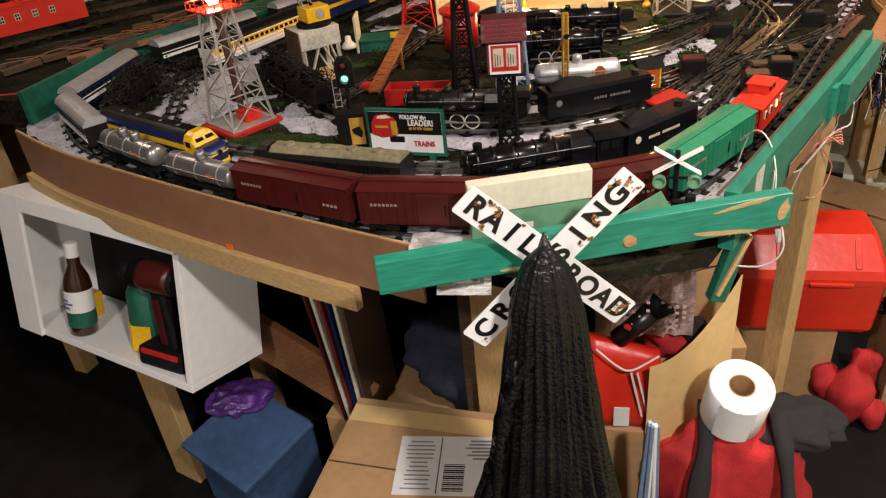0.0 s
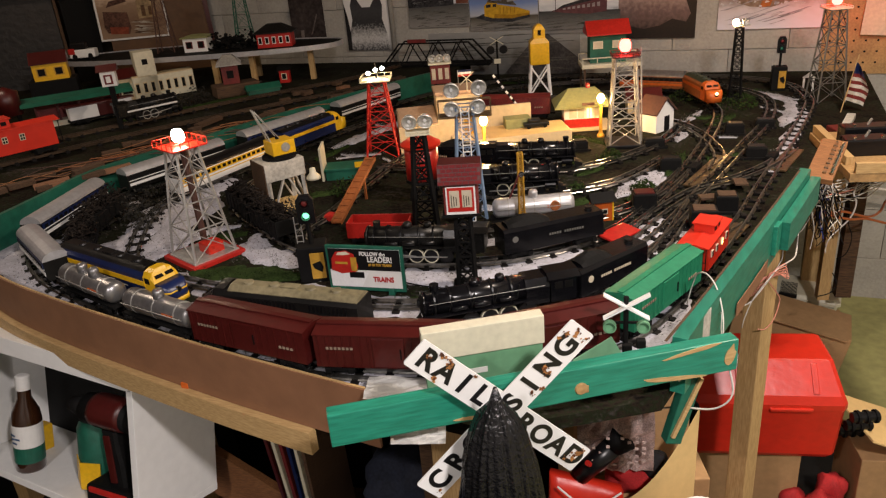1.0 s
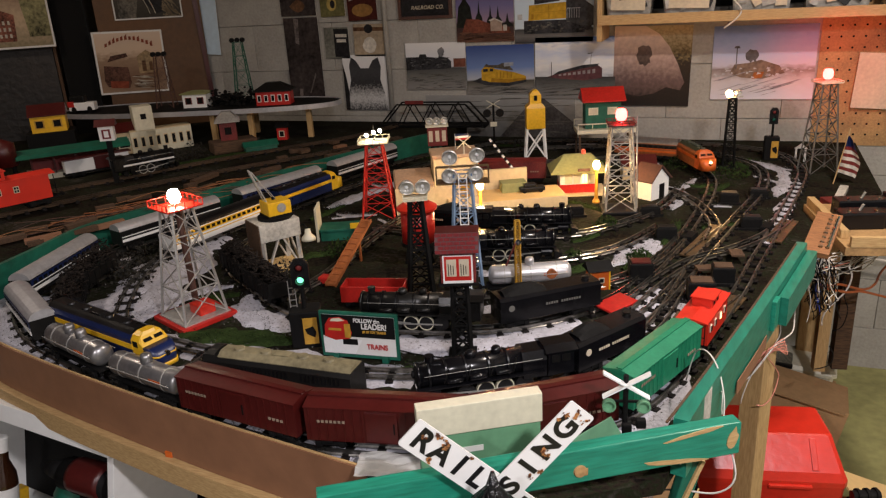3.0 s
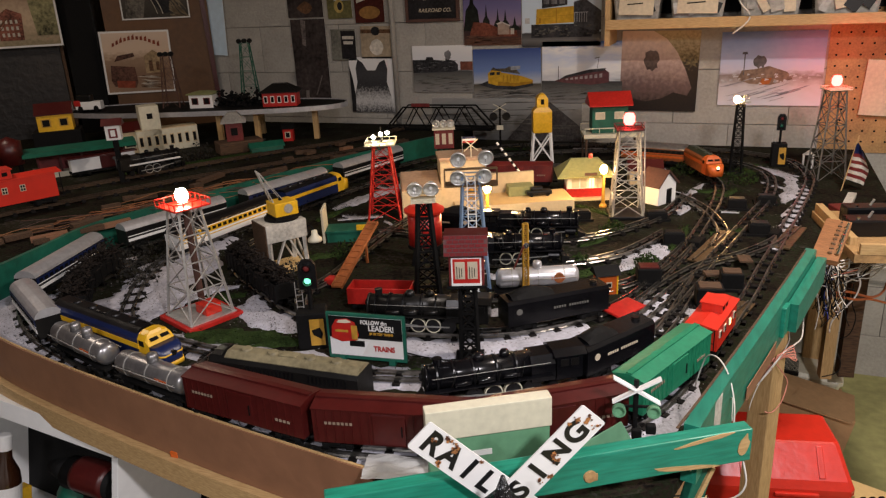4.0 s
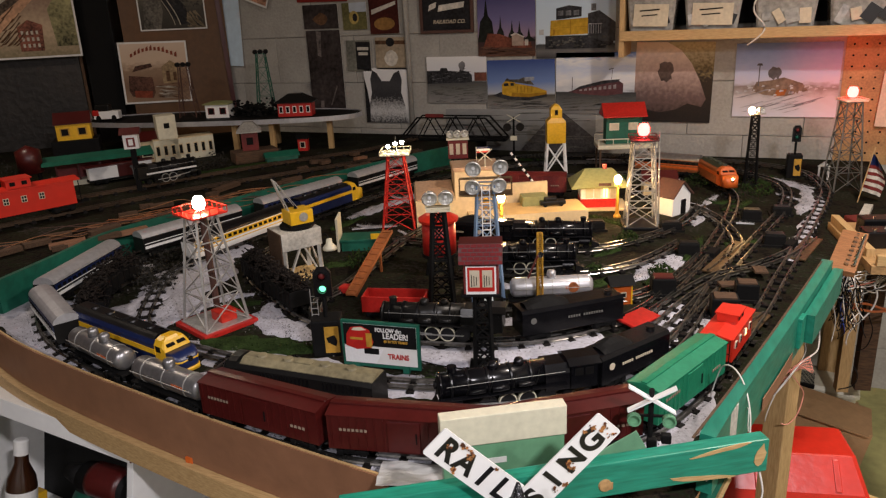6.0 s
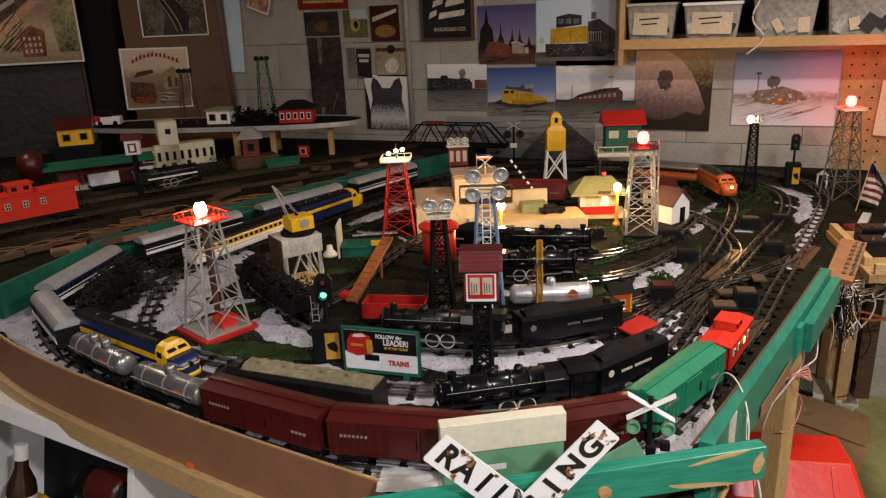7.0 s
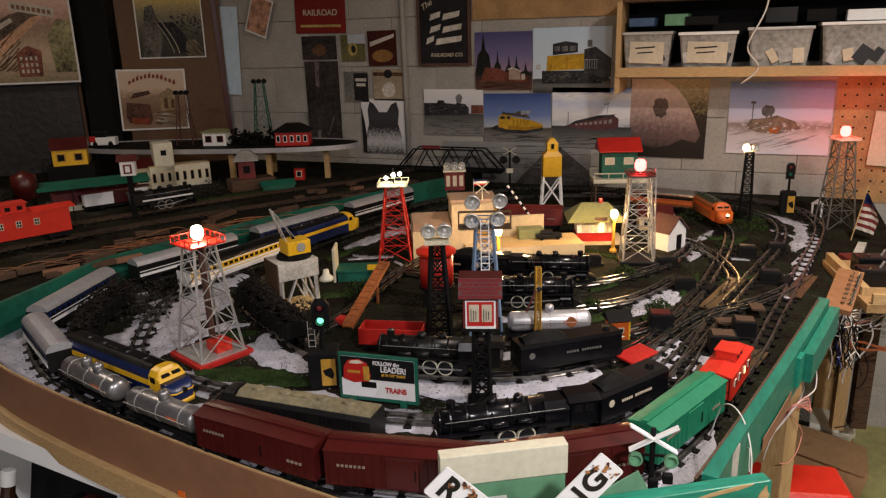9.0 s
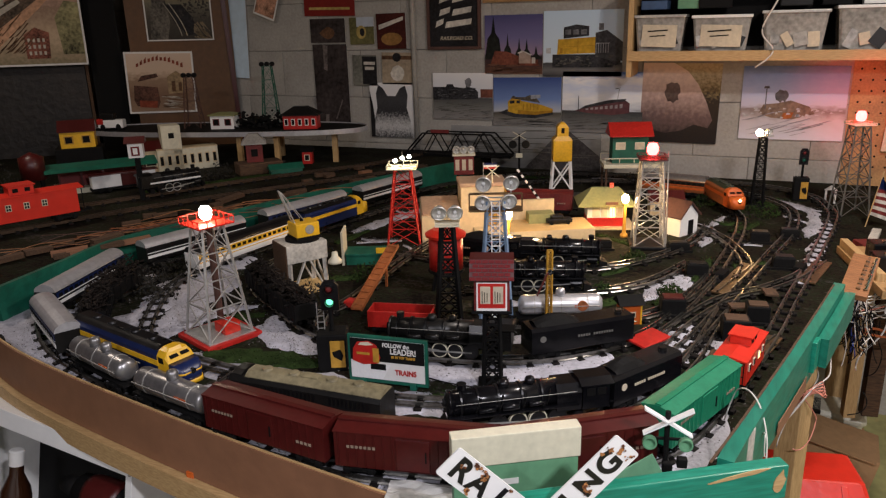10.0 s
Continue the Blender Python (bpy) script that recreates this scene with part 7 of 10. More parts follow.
single("small_carton", box(nb(), (0, 0, 0.205), (0.15, 0.13, 0.41), bev=0.003), "card", "upright cardboard box under the red bag", "box", pose(0.485, 1.45, 0.0, 0, 0, 10))
redbag = thing("red_shopping_bag", "glossy red shopping bag with white print", "bag", pose(0.492, 1.425, 0.4105, 0, 0, 14))
bm = nb()
loft(bm, [[Vector((x * w + 0.004 * noise.noise(Vector((x * 3, y * 3, z * 30))), y * d + 0.007 * noise.noise(Vector((x * 4, z * 30, 1))), z + (0.018 * -x if z > 0.15 else 0))) for x, y in ((-1, -1), (-0.75, -1.05), (-0.5, -1.1), (-0.25, -1.0), (0, -1.12), (0.25, -1.0), (0.5, -1.1), (0.75, -1.1), (1, -1), (1.05, 0), (1, 1), (0, 1.1), (-1, 1), (-1.05, 0))] for w, d, z in ((0.058, 0.028, 0.0), (0.062, 0.032, 0.03), (0.062, 0.030, 0.06), (0.063, 0.026, 0.09), (0.062, 0.024, 0.12), (0.061, 0.018, 0.15), (0.060, 0.010, 0.175))])
part("bag_body", bm, "redplastic", redbag, "", True)
for dx in (0.0, 0.011):
    bm = nb()
    bar(bm, (0.012 + dx, -0.034, 0.135), (0.034 + dx, -0.036, 0.035), 0.005, 0.003)
    part("print", bm, "paper", redbag, "white printed stroke")
part("print", box(nb(), (-0.002, -0.0355, 0.03), (0.028, 0.003, 0.045)), "paper", redbag, "white printed panel")
bm = nb()
tube(bm, curve_points([(-0.05, -0.03, 0.185), (-0.01, -0.036, 0.15), (0.015, -0.036, 0.145), (0.06, -0.02, 0.165)], step=0.006), 0.002, 6)
part("handle", bm, "paper", redbag, "white cord handle", True)
sheet = thing("card_sheet", "curved tan card sheet standing beside the table", "card", pose(0, 0, 0))
bm = nb()
rings = []
for k in range(19):
    f = -0.07 + k / 18 * 1.03
    x, y = 0.552 + 0.122 * f, 1.395 + 0.12 * f - 0.012 * math.sin(f * 3.14)
    top = 0.574 + 0.018 * f + 0.128 * f * f
    rings.append([Vector((x, y, 0)), Vector((x + 0.002, y + 0.0015, 0)), Vector((x + 0.002, y + 0.0015, top)), Vector((x, y, top))])
loft(bm, rings)
part("sheet", bm, "cardlight", sheet)
M["film"] = mat("hazy packing film", (0.74, 0.55, 0.50), 0.22, var=0.4, scale=160, bump=0.9)
wrapb = thing("bubble_wrap", "crumpled pinkish bubble wrap sheet over a carton", "packing", pose(0.540, 1.445, 0.600, 0, 0, 12))
bm = nb()
grid = [[bm.verts.new((x * 0.010 - 0.065, 0.020 * noise.noise(Vector((x * 0.35, z * 0.35, 1))) + 0.006 * noise.noise(Vector((x * 1.3, z * 1.3, 4))) + 0.0035 * ((x + z) % 2) + 0.03 * (z / 13) ** 2, z * 0.011)) for x in range(14)] for z in range(14)]
for a in range(13):
    for b in range(13):
        bm.faces.new((grid[a][b], grid[a][b + 1], grid[a + 1][b + 1], grid[a + 1][b]))
bmesh.ops.solidify(bm, geom=bm.faces[:], thickness=0.003)
part("film", bm, "film", wrapb)
for k in range(5):
    bm = nb()
    for j in range(9):
        if random.random() < 0.8:
            box(bm, (-0.05 + j * 0.012, 0.012 * noise.noise(Vector((j * 0.4, k, 1))) - 0.012, 0.018 + k * 0.013 + j * 0.002), (0.006, 0.003, 0.004))
    tagged(part("bubble_row", bm, "film", wrapb, "pale glinting bubbles"), kind="stuff")
bcart = thing("brown_carton", "tall brown carton with open flap under the table corner", "carton", pose(0.525, 1.61, 0.0, 0, 0, 25))
part("body", box(nb(), (0, 0, 0.38), (0.22, 0.14, 0.76), bev=0.003), "card", bcart)
part("tape_strip", box(nb(), (0, -0.0706, 0.4), (0.045, 0.0012, 0.7)), "cardlight", bcart, "packing tape")
single("inner_carton", box(nb(), (0, 0, 0.26), (0.13, 0.07, 0.52), bev=0.003), "card", "narrow cardboard box behind the red bag", "box", pose(0.545, 1.492, 0.0, 0, 0, 14))
pouch = thing("red_pouch", "dark red and black cloth pouch on the cartons", "pouch", pose(0.56, 1.49, 0.5205, 0, 0, 15))
for nm, c, r, mm in (("pocket", (0, 0, 0.045), 0.045, "redfabric"), ("cuff", (0.035, -0.01, 0.07), 0.028, "blackfabric")):
    bm = nb()
    bmesh.ops.create_icosphere(bm, subdivisions=4, radius=r, matrix=Matrix.Translation(c))
    for v in bm.verts:
        v.co += v.normal * 0.014 * noise.noise(v.co * 35)
        v.co.z = max(0, v.co.z)
        v.co.y *= 0.75
    part(nm, bm, mm, pouch, "", True)
flash = thing("flashlight", "black flashlight lying on the red bag", "flashlight", pose(0, 0, 0))
part("barrel", rod(nb(), (0.480, 1.425, 0.592), (0.535, 1.445, 0.652), 0.018, n=20), "black", flash, "", True)
part("head", rod(nb(), (0.535, 1.445, 0.652), (0.552, 1.451, 0.671), 0.019, 0.026, 20), "blackmatt", flash, "", True)
part("button", rod(nb(), (0.500, 1.418, 0.627), (0.497, 1.413, 0.634), 0.005, n=10), "red", flash)
single("wire_basket", lathe(nb(), [(0.05, 0.0), (0.07, 0.12), (0.072, 0.13), (0.068, 0.13), (0.048, 0.004)], 18), "blackmatt", "dark bin behind the card sheet", "bin", pose(0.60, 1.665, 0.46))
single("bin_stand", box(nb(), (0, 0, 0.23), (0.16, 0.14, 0.46), bev=0.003), "card", "tall cardboard box holding the dark bin", "box", pose(0.60, 1.67, 0.0, 0, 0, 20))

jacket = thing("red_backpack", "red and black cloth backpack slumped on the floor", "backpack", pose(0.705, 1.435, 0.075, 0, 0, 10))
bm = nb()
bmesh.ops.create_icosphere(bm, subdivisions=5, radius=0.15)
for v in bm.verts:
    v.co += v.normal * (0.045 * noise.noise(v.co * 9) + 0.012 * noise.noise(v.co * 30 + Vector((2, 0, 0))) - 0.030 * abs(noise.noise(v.co * 15 + Vector((0, 4, 0)))) + 0.008)
    v.co.x *= 1.0
    v.co.y *= 0.75
    v.co.z = v.co.z * 1.30 + 0.195
    v.co.z = max(-0.073, v.co.z)
part("body", bm, "redfabric", jacket, "", True)
for sx, rz, wid in ((-0.085, 12, 0.030), (0.075, -18, 0.022)):
    bm = nb()
    pts = curve_points([(sx, -0.10, 0.05), (sx * 1.05, -0.135, 0.15), (sx * 0.95, -0.12, 0.27), (sx * 0.8, -0.06, 0.37), (sx * 0.7, 0.02, 0.405)], step=0.015)
    rings = []
    for i, p in enumerate(pts):
        w = wid * (0.55 + 0.3 * noise.noise(p * 12))
        rings.append([p + Vector((-w, 0, -0.006)), p + Vector((w, 0, -0.006)), p + Vector((w * 0.9, -0.016, 0.008)), p + Vector((-w * 0.9, -0.016, 0.008))])
    loft(bm, rings)
    part("strap", bm, "blackfabric", jacket, "black padded strap", True)
bm = nb()
bmesh.ops.create_icosphere(bm, subdivisions=4, radius=0.075)
for v in bm.verts:
    v.co += v.normal * (0.022 * noise.noise(v.co * 30) - 0.012 * abs(noise.noise(v.co * 55)))
    v.co = Vector((v.co.x * 1.25 + 0.075, v.co.y * 0.9 + 0.015, v.co.z * 0.42 + 0.365))
part("collar", bm, "blackfabric", jacket, "black collar flap", True)
roll = thing("toilet_roll", "white toilet paper roll lying on the backpack", "paper roll", pose(0.683, 1.413, 0.478, 16, 6, 0))
bm = nb()
loft(bm, [[Vector((r * math.cos(6.28318 * k / 36), r * math.sin(6.28318 * k / 36), z)) for k in range(36)] for r, z in ((0.021, 0.0), (0.050, 0.0), (0.0525, 0.003), (0.0525, 0.097), (0.050, 0.1), (0.023, 0.1), (0.021, 0.098), (0.021, 0.0))], caps=False)
part("paper", bm, "tissue", roll, "", True)
part("core", lathe(nb(), [(0.0208, 0.001), (0.0208, 0.099), (0.0196, 0.099), (0.0196, 0.001)], 28), "card", roll, "brown card core")
bm = nb()
loft(bm, [[Vector((0.053 * math.cos(a), 0.053 * math.sin(a), 0.002)), Vector((0.0538 * math.cos(a), 0.0538 * math.sin(a), 0.002)), Vector((0.0538 * math.cos(a), 0.0538 * math.sin(a), 0.098)), Vector((0.053 * math.cos(a), 0.053 * math.sin(a), 0.098))] for a in [4.2 + 0.1 * k for k in range(12)]])
part("loose_sheet", bm, "tissue", roll)
ribbon = thing("striped_cloth", "blue and white striped cloth hanging by the carton", "cloth", pose(0.565, 1.30, 0.0, 0, 0, 20))
for k in range(7):
    part("stripe", box(nb(), (0, 0, 0), (0.0075, 0.010, 0.53), pose(-0.018 + k * 0.0062, 0.004 * math.sin(k * 2), 0.265, 0, (k - 3) * -0.9, 0), bev=0.002), "white" if k % 2 else "bluesteel", ribbon)

tool = thing("toolbox", "large red plastic toolbox with ribbed lid on the floor stack", "toolbox", pose(0.792, 2.10, 0.250, 0, 0, 12) @ Matrix.Diagonal((1, 1, 0.73, 1)))
bm = nb()
loft(bm, [[Vector((x * w, y * d, z)) for x, y in ((-1, -0.92), (-0.95, -1), (0.95, -1), (1, -0.92), (1, 0.92), (0.95, 1), (-0.95, 1), (-1, 0.92))] for w, d, z in ((0.155, 0.105, 0.0), (0.165, 0.115, 0.02), (0.172, 0.12, 0.20))])
part("body", bm, "redplastic", tool)
bm = nb()
loft(bm, [[Vector((x * w, y * d, z)) for x, y in ((-1, -0.9), (-0.94, -1), (0.94, -1), (1, -0.9), (1, 0.9), (0.94, 1), (-0.94, 1), (-1, 0.9))] for w, d, z in ((0.176, 0.124, 0.202), (0.176, 0.124, 0.222), (0.168, 0.116, 0.250), (0.150, 0.062, 0.335), (0.145, 0.057, 0.338))])
lid = part("lid", bm, "redplastic", tool)
for x in (-0.065, 0.105):
    part("rib", box(nb(), (0, 0, 0), (0.014, 0.088, 0.006), pose(x, -0.0895, 0.2925, 57, 0, 0), bev=0.002), "redplastic", lid)
part("latch", box(nb(), (0.05, -0.1255, 0.205), (0.095, 0.010, 0.012), bev=0.003), "redplastic", tool)
part("tape", box(nb(), (0, 0, 0), (0.048, 0.040, 0.003), pose(-0.050, -0.062, 0.3340, 40, 0, 0), bev=0.001), "steel", tool, "strip of grey tape")
single("tool_carton", box(nb(), (0, 0, 0.1245), (0.24, 0.20, 0.249), bev=0.003), "card", "cardboard box carrying the red toolbox", "box", pose(0.775, 2.11, 0.0, 0, 0, 8))
bigbox = thing("leaning_carton", "large brown carton tipped over behind the toolbox", "carton", pose(0.830, 2.46, 0.06, 0, 10.5, -6))
part("body", box(nb(), (0, 0, 0.165), (0.30, 0.15, 0.39), bev=0.003), "card", bigbox)
part("flap", box(nb(), (0.0, -0.02, 0.363), (0.28, 0.10, 0.004), pose(0, 0, 0, 3, 0, 0)), "card", bigbox)
single("tub_box", box(nb(), (0, 0, 0.14), (0.22, 0.18, 0.28), bev=0.003), "card", "cardboard box under the ivory tub", "box", pose(0.94, 2.66, 0.0, 0, 0, -4))
tub = thing("plastic_tub", "cloudy ivory plastic tub with grey tape on a box", "tub", pose(0.935, 2.64, 0.2805, 0, 3, -6))
bm = nb()
loft(bm, [[Vector((x * w, y * d, z)) for x, y in ((-1, -0.8), (-0.85, -1), (0.85, -1), (1, -0.8), (1, 0.8), (0.85, 1), (-0.85, 1), (-1, 0.8))] for w, d, z in ((0.075, 0.055, 0.01), (0.088, 0.066, 0.10), (0.094, 0.072, 0.102), (0.094, 0.072, 0.112), (0.085, 0.064, 0.122))])
part("body", bm, "ivory", tub)
part("tape", box(nb(), (-0.05, -0.03, 0.117), (0.05, 0.09, 0.010), bev=0.002), "smoke", tub, "dark grey tape")
single("open_card", box(nb(), (0, 0, 0), (0.16, 0.20, 0.004), pose(0, 0, 0, 0, 24, 20)), "cardlight", "flat tan card leaning by the toolbox", "card", pose(1.08, 2.12, 0.30))
single("card_prop", box(nb(), (0, 0, 0.125), (0.16, 0.16, 0.25), bev=0.003), "card", "small carton beside the toolbox", "box", pose(1.10, 2.13, 0.0, 0, 0, 12))
for k, (y, z) in enumerate(((2.0, 0.40), (2.05, 0.34), (2.12, 0.27))):
    t = thing("hose_nozzle", "small black plastic fitting beside the toolbox", "fitting", pose(1.02, y, z, 0, 0, 20), "black fittings")
    part("barrel", rod(nb(), (-0.03, 0, 0), (0.03, 0, 0.0), 0.012, n=12), "black", t)
    for j in range(3):
        part("ring", rod(nb(), (-0.02 + j * 0.02, 0, 0), (-0.014 + j * 0.02, 0, 0), 0.016, n=12), "blackmatt", t)
glove = thing("red_glove", "crumpled red work glove on the floor", "glove", pose(0.962, 2.0, 0.0, 0, 0, 30) @ Matrix.Diagonal((1, 1, 1.5, 1)))
for k, (x, y, z, r) in enumerate(((0, 0, 0.05, 0.055), (0.045, 0.03, 0.09, 0.035), (-0.04, 0.05, 0.06, 0.035), (0.03, -0.045, 0.03, 0.03))):
    bm = nb()
    bmesh.ops.create_icosphere(bm, subdivisions=3, radius=r, matrix=Matrix.Translation((x, y, z)))
    for v in bm.verts:
        v.co += v.normal * 0.012 * noise.noise(v.co * 40)
        v.co.z = max(0, v.co.z)
    part("fold", bm, "redfabric", glove, "", True)

# ---- pictures on the walls ----
PRINT = {}


def ink(name, col, var=0.35, scale=30, rough=0.35):
    if name not in PRINT:
        PRINT[name] = mat("print " + name, col, max(rough, 0.5), var=var, scale=scale, bump=0, spec=0.12)
    return PRINT[name]


def picture(name, label, m, w, h, shapes, border=None, sheet="paper", frame_mat=None, thick=0.002, category="picture"):
    """A flat print: a sheet and the printed areas on it, each (points or box, ink)."""
    t = thing(name, label, category, m, "wall pictures")
    part("sheet", box(nb(), (0, -thick / 2, 0), (w, thick, h)), sheet, t)
    if frame_mat:
        for c, s in (((0, -thick, h / 2 + 0.004), (w + 0.024, 0.014, 0.012)), ((0, -thick, -h / 2 - 0.004), (w + 0.024, 0.014, 0.012)), ((-w / 2 - 0.006, -thick, 0), (0.012, 0.014, h - 0.005)), ((w / 2 + 0.006, -thick, 0), (0.012, 0.014, h - 0.005))):
            part("frame_bar", box(nb(), c, s, bev=0.001), frame_mat, t)
    b = border or 0
    for i, (pts, mt) in enumerate(shapes):
        y0 = -thick - 0.0004 - 0.0003 * i
        if isinstance(pts, dict):
            bm = nb()
            for poly in pts["many"]:
                q = [(-w / 2 + b + min(1, max(0, p[0])) * (w - 2 * b), -h / 2 + b + min(1, max(0, p[1])) * (h - 2 * b)) for p in poly]
                vs = [bm.verts.new((x, y0, z)) for x, z in q]
                bm.faces.new(vs)
            tagged(part("print_detail", bm, mt, t), kind="stuff")
            continue
        if len(pts) == 4 and not isinstance(pts[0], tuple):
            x0, z0, x1, z1 = pts
            pts = [(x0, z0), (x1, z0), (x1, z1), (x0, z1)]
        # plan from 0..1 to the sheet
        q = [(-w / 2 + b + p[0] * (w - 2 * b), -h / 2 + b + p[1] * (h - 2 * b)) for p in pts]
        bm = nb()
        prism(bm, [(x, z) for x, z in q], 0, 0.0002, pose(0, y0, 0, 0, 0, -90))
        part("print", bm, mt, t)
    return t


def disc(cx, cy, rx, ry, n=14, rough=0.0, seed=0):
    return [(min(1, max(0, cx + rx * math.cos(6.28318 * k / n) * (1 + rough * noise.noise(Vector((k * 0.9, seed, 0)))))), min(1, max(0, cy + ry * math.sin(6.28318 * k / n) * (1 + rough * noise.noise(Vector((k * 0.9, seed, 3))))))) for k in range(n)]


PR = random.Random(11)


def onwall(x0, z1, x1, z0, tilt=0.0):
    return pose((x0 + x1) / 2, Y1 - 0.012, (z0 + z1) / 2, 0, tilt, 0), x1 - x0, z1 - z0


SKY, PALE, SNOW = ink("sky blue", (0.10, 0.24, 0.58), 0.25, 6), ink("pale sky", (0.52, 0.58, 0.66), 0.25, 9), ink("grey ground", (0.24, 0.23, 0.22), 0.4, 40)
DARK, LOCOY, DUSK = ink("dark print", (0.025, 0.024, 0.026), 0.5, 40), ink("loco yellow", (0.62, 0.36, 0.03), 0.3, 30), ink("dusk", (0.10, 0.10, 0.22), 0.3, 6)
FUR, FURD, BROWN = ink("grey fur", (0.30, 0.29, 0.28), 0.6, 60), ink("dark fur", (0.05, 0.045, 0.045), 0.5, 60), ink("brown print", (0.34, 0.24, 0.20), 0.5, 50)
SEPIA, SEPD, TAUPE = ink("sepia", (0.42, 0.30, 0.19), 0.45, 40), ink("sepia dark", (0.16, 0.085, 0.045), 0.5, 40), ink("taupe", (0.30, 0.20, 0.13), 0.5, 50)
ORG, LAND, TRUNK = ink("print orange", (0.40, 0.12, 0.03), 0.3, 30), ink("sand", (0.42, 0.36, 0.29), 0.4, 30), ink("forest", (0.020, 0.022, 0.018), 0.5, 30)


def fade(name, h, stops, cloud=0.0, scale=8.0, stretch=1.0, grainy=0.12):
    """A printed tone that runs up the sheet through the given (place, colour) stops, cloudy by some amount."""
    m = mat("print " + name, (0.5, 0.5, 0.5), 0.5, bump=0, spec=0.12)
    n, l = m.node_tree.nodes, m.node_tree.links
    sep, mr, nz, mp, add, ctr = n.new("ShaderNodeSeparateXYZ"), n.new("ShaderNodeMapRange"), n.new("ShaderNodeTexNoise"), n.new("ShaderNodeMapping"), n.new("ShaderNodeMath"), n.new("ShaderNodeMath")
    tc = n["Texture Coordinate"]
    l.new(tc.outputs["Object"], sep.inputs[0])
    l.new(sep.outputs[2], mr.inputs[0])
    mr.inputs[1].default_value, mr.inputs[2].default_value = -h / 2, h / 2
    mp.inputs["Scale"].default_value = (scale / stretch, scale, scale)
    l.new(tc.outputs["Object"], mp.inputs[0])
    l.new(mp.outputs[0], nz.inputs["Vector"])
    nz.inputs["Detail"].default_value = 6
    ctr.operation = add.operation = "MULTIPLY_ADD"
    ctr.inputs[1].default_value, ctr.inputs[2].default_value = cloud, -cloud / 2
    l.new(nz.outputs[0], ctr.inputs[0])
    add.inputs[1].default_value = 1.0
    l.new(mr.outputs[0], add.inputs[0])
    l.new(ctr.outputs[0], add.inputs[2])
    r = n.new("ShaderNodeValToRGB")
    e = r.color_ramp.elements
    e[0].position, e[0].color = stops[0][0], (*stops[0][1], 1)
    e[1].position, e[1].color = stops[-1][0], (*stops[-1][1], 1)
    for p, c in stops[1:-1]:
        e.new(p).color = (*c, 1)
    l.new(add.outputs[0], r.inputs[0])
    l.new(r.outputs[0], n["Principled BSDF"].inputs["Base Color"])
    return m


def streaks(n, x0, z0, x1, z1, length, thick, slope=0.0):
    """Thin printed strokes lying along one slope."""
    out = []
    for _ in range(n):
        x, z, d, t = PR.uniform(x0, x1), PR.uniform(z0, z1), length * PR.uniform(0.3, 1.0), thick * PR.uniform(0.4, 1.0)
        out.append([(x, z - t), (x + d, z + d * slope - t * 0.3), (x + d * 0.9, z + d * slope + t * 0.4), (x + d * 0.2, z + t)])
    return {"many": out}


IRON, HAZE, WEED = ink("iron", (0.050, 0.050, 0.055), 0.6, 60), ink("grey haze", (0.22, 0.22, 0.23), 0.5, 40), ink("weeds", (0.13, 0.125, 0.11), 0.5, 60)
m, w, h = onwall(-0.619, 1.293, -0.350, 1.100)
picture("train_photo", "photo print of a steam train under a pale sky", m, w, h, [((0, 0, 1, 1), fade("steam scene", h, [(0.0, (0.260, 0.250, 0.240)), (0.3, (0.150, 0.150, 0.140)), (0.46, (0.075, 0.075, 0.075)), (0.5, (0.621, 0.648, 0.702)), (1.0, (0.800, 0.800, 0.800))], 0.06, 14, 3)),
    ([(0.0, 0.42), (0.62, 0.44), (0.76, 0.46), (0.76, 0.60), (0.70, 0.68), (0.62, 0.70), (0.60, 0.74), (0.56, 0.74), (0.55, 0.68), (0.36, 0.70), (0.34, 0.76), (0.24, 0.76), (0.22, 0.70), (0.0, 0.70)], IRON), (disc(0.60, 0.80, 0.055, 0.10, 16, 0.7, 2), HAZE), ((0.80, 0.48, 1.0, 0.66), ink("brick car", (0.20, 0.075, 0.05))),
    (streaks(30, 0.02, 0.44, 0.66, 0.68, 0.10, 0.008), HAZE), (streaks(80, 0, 0.02, 0.95, 0.40, 0.20, 0.008, 0.05), WEED)])
m, w, h = onwall(-0.347, 1.276, -0.060, 1.080, -0.5)
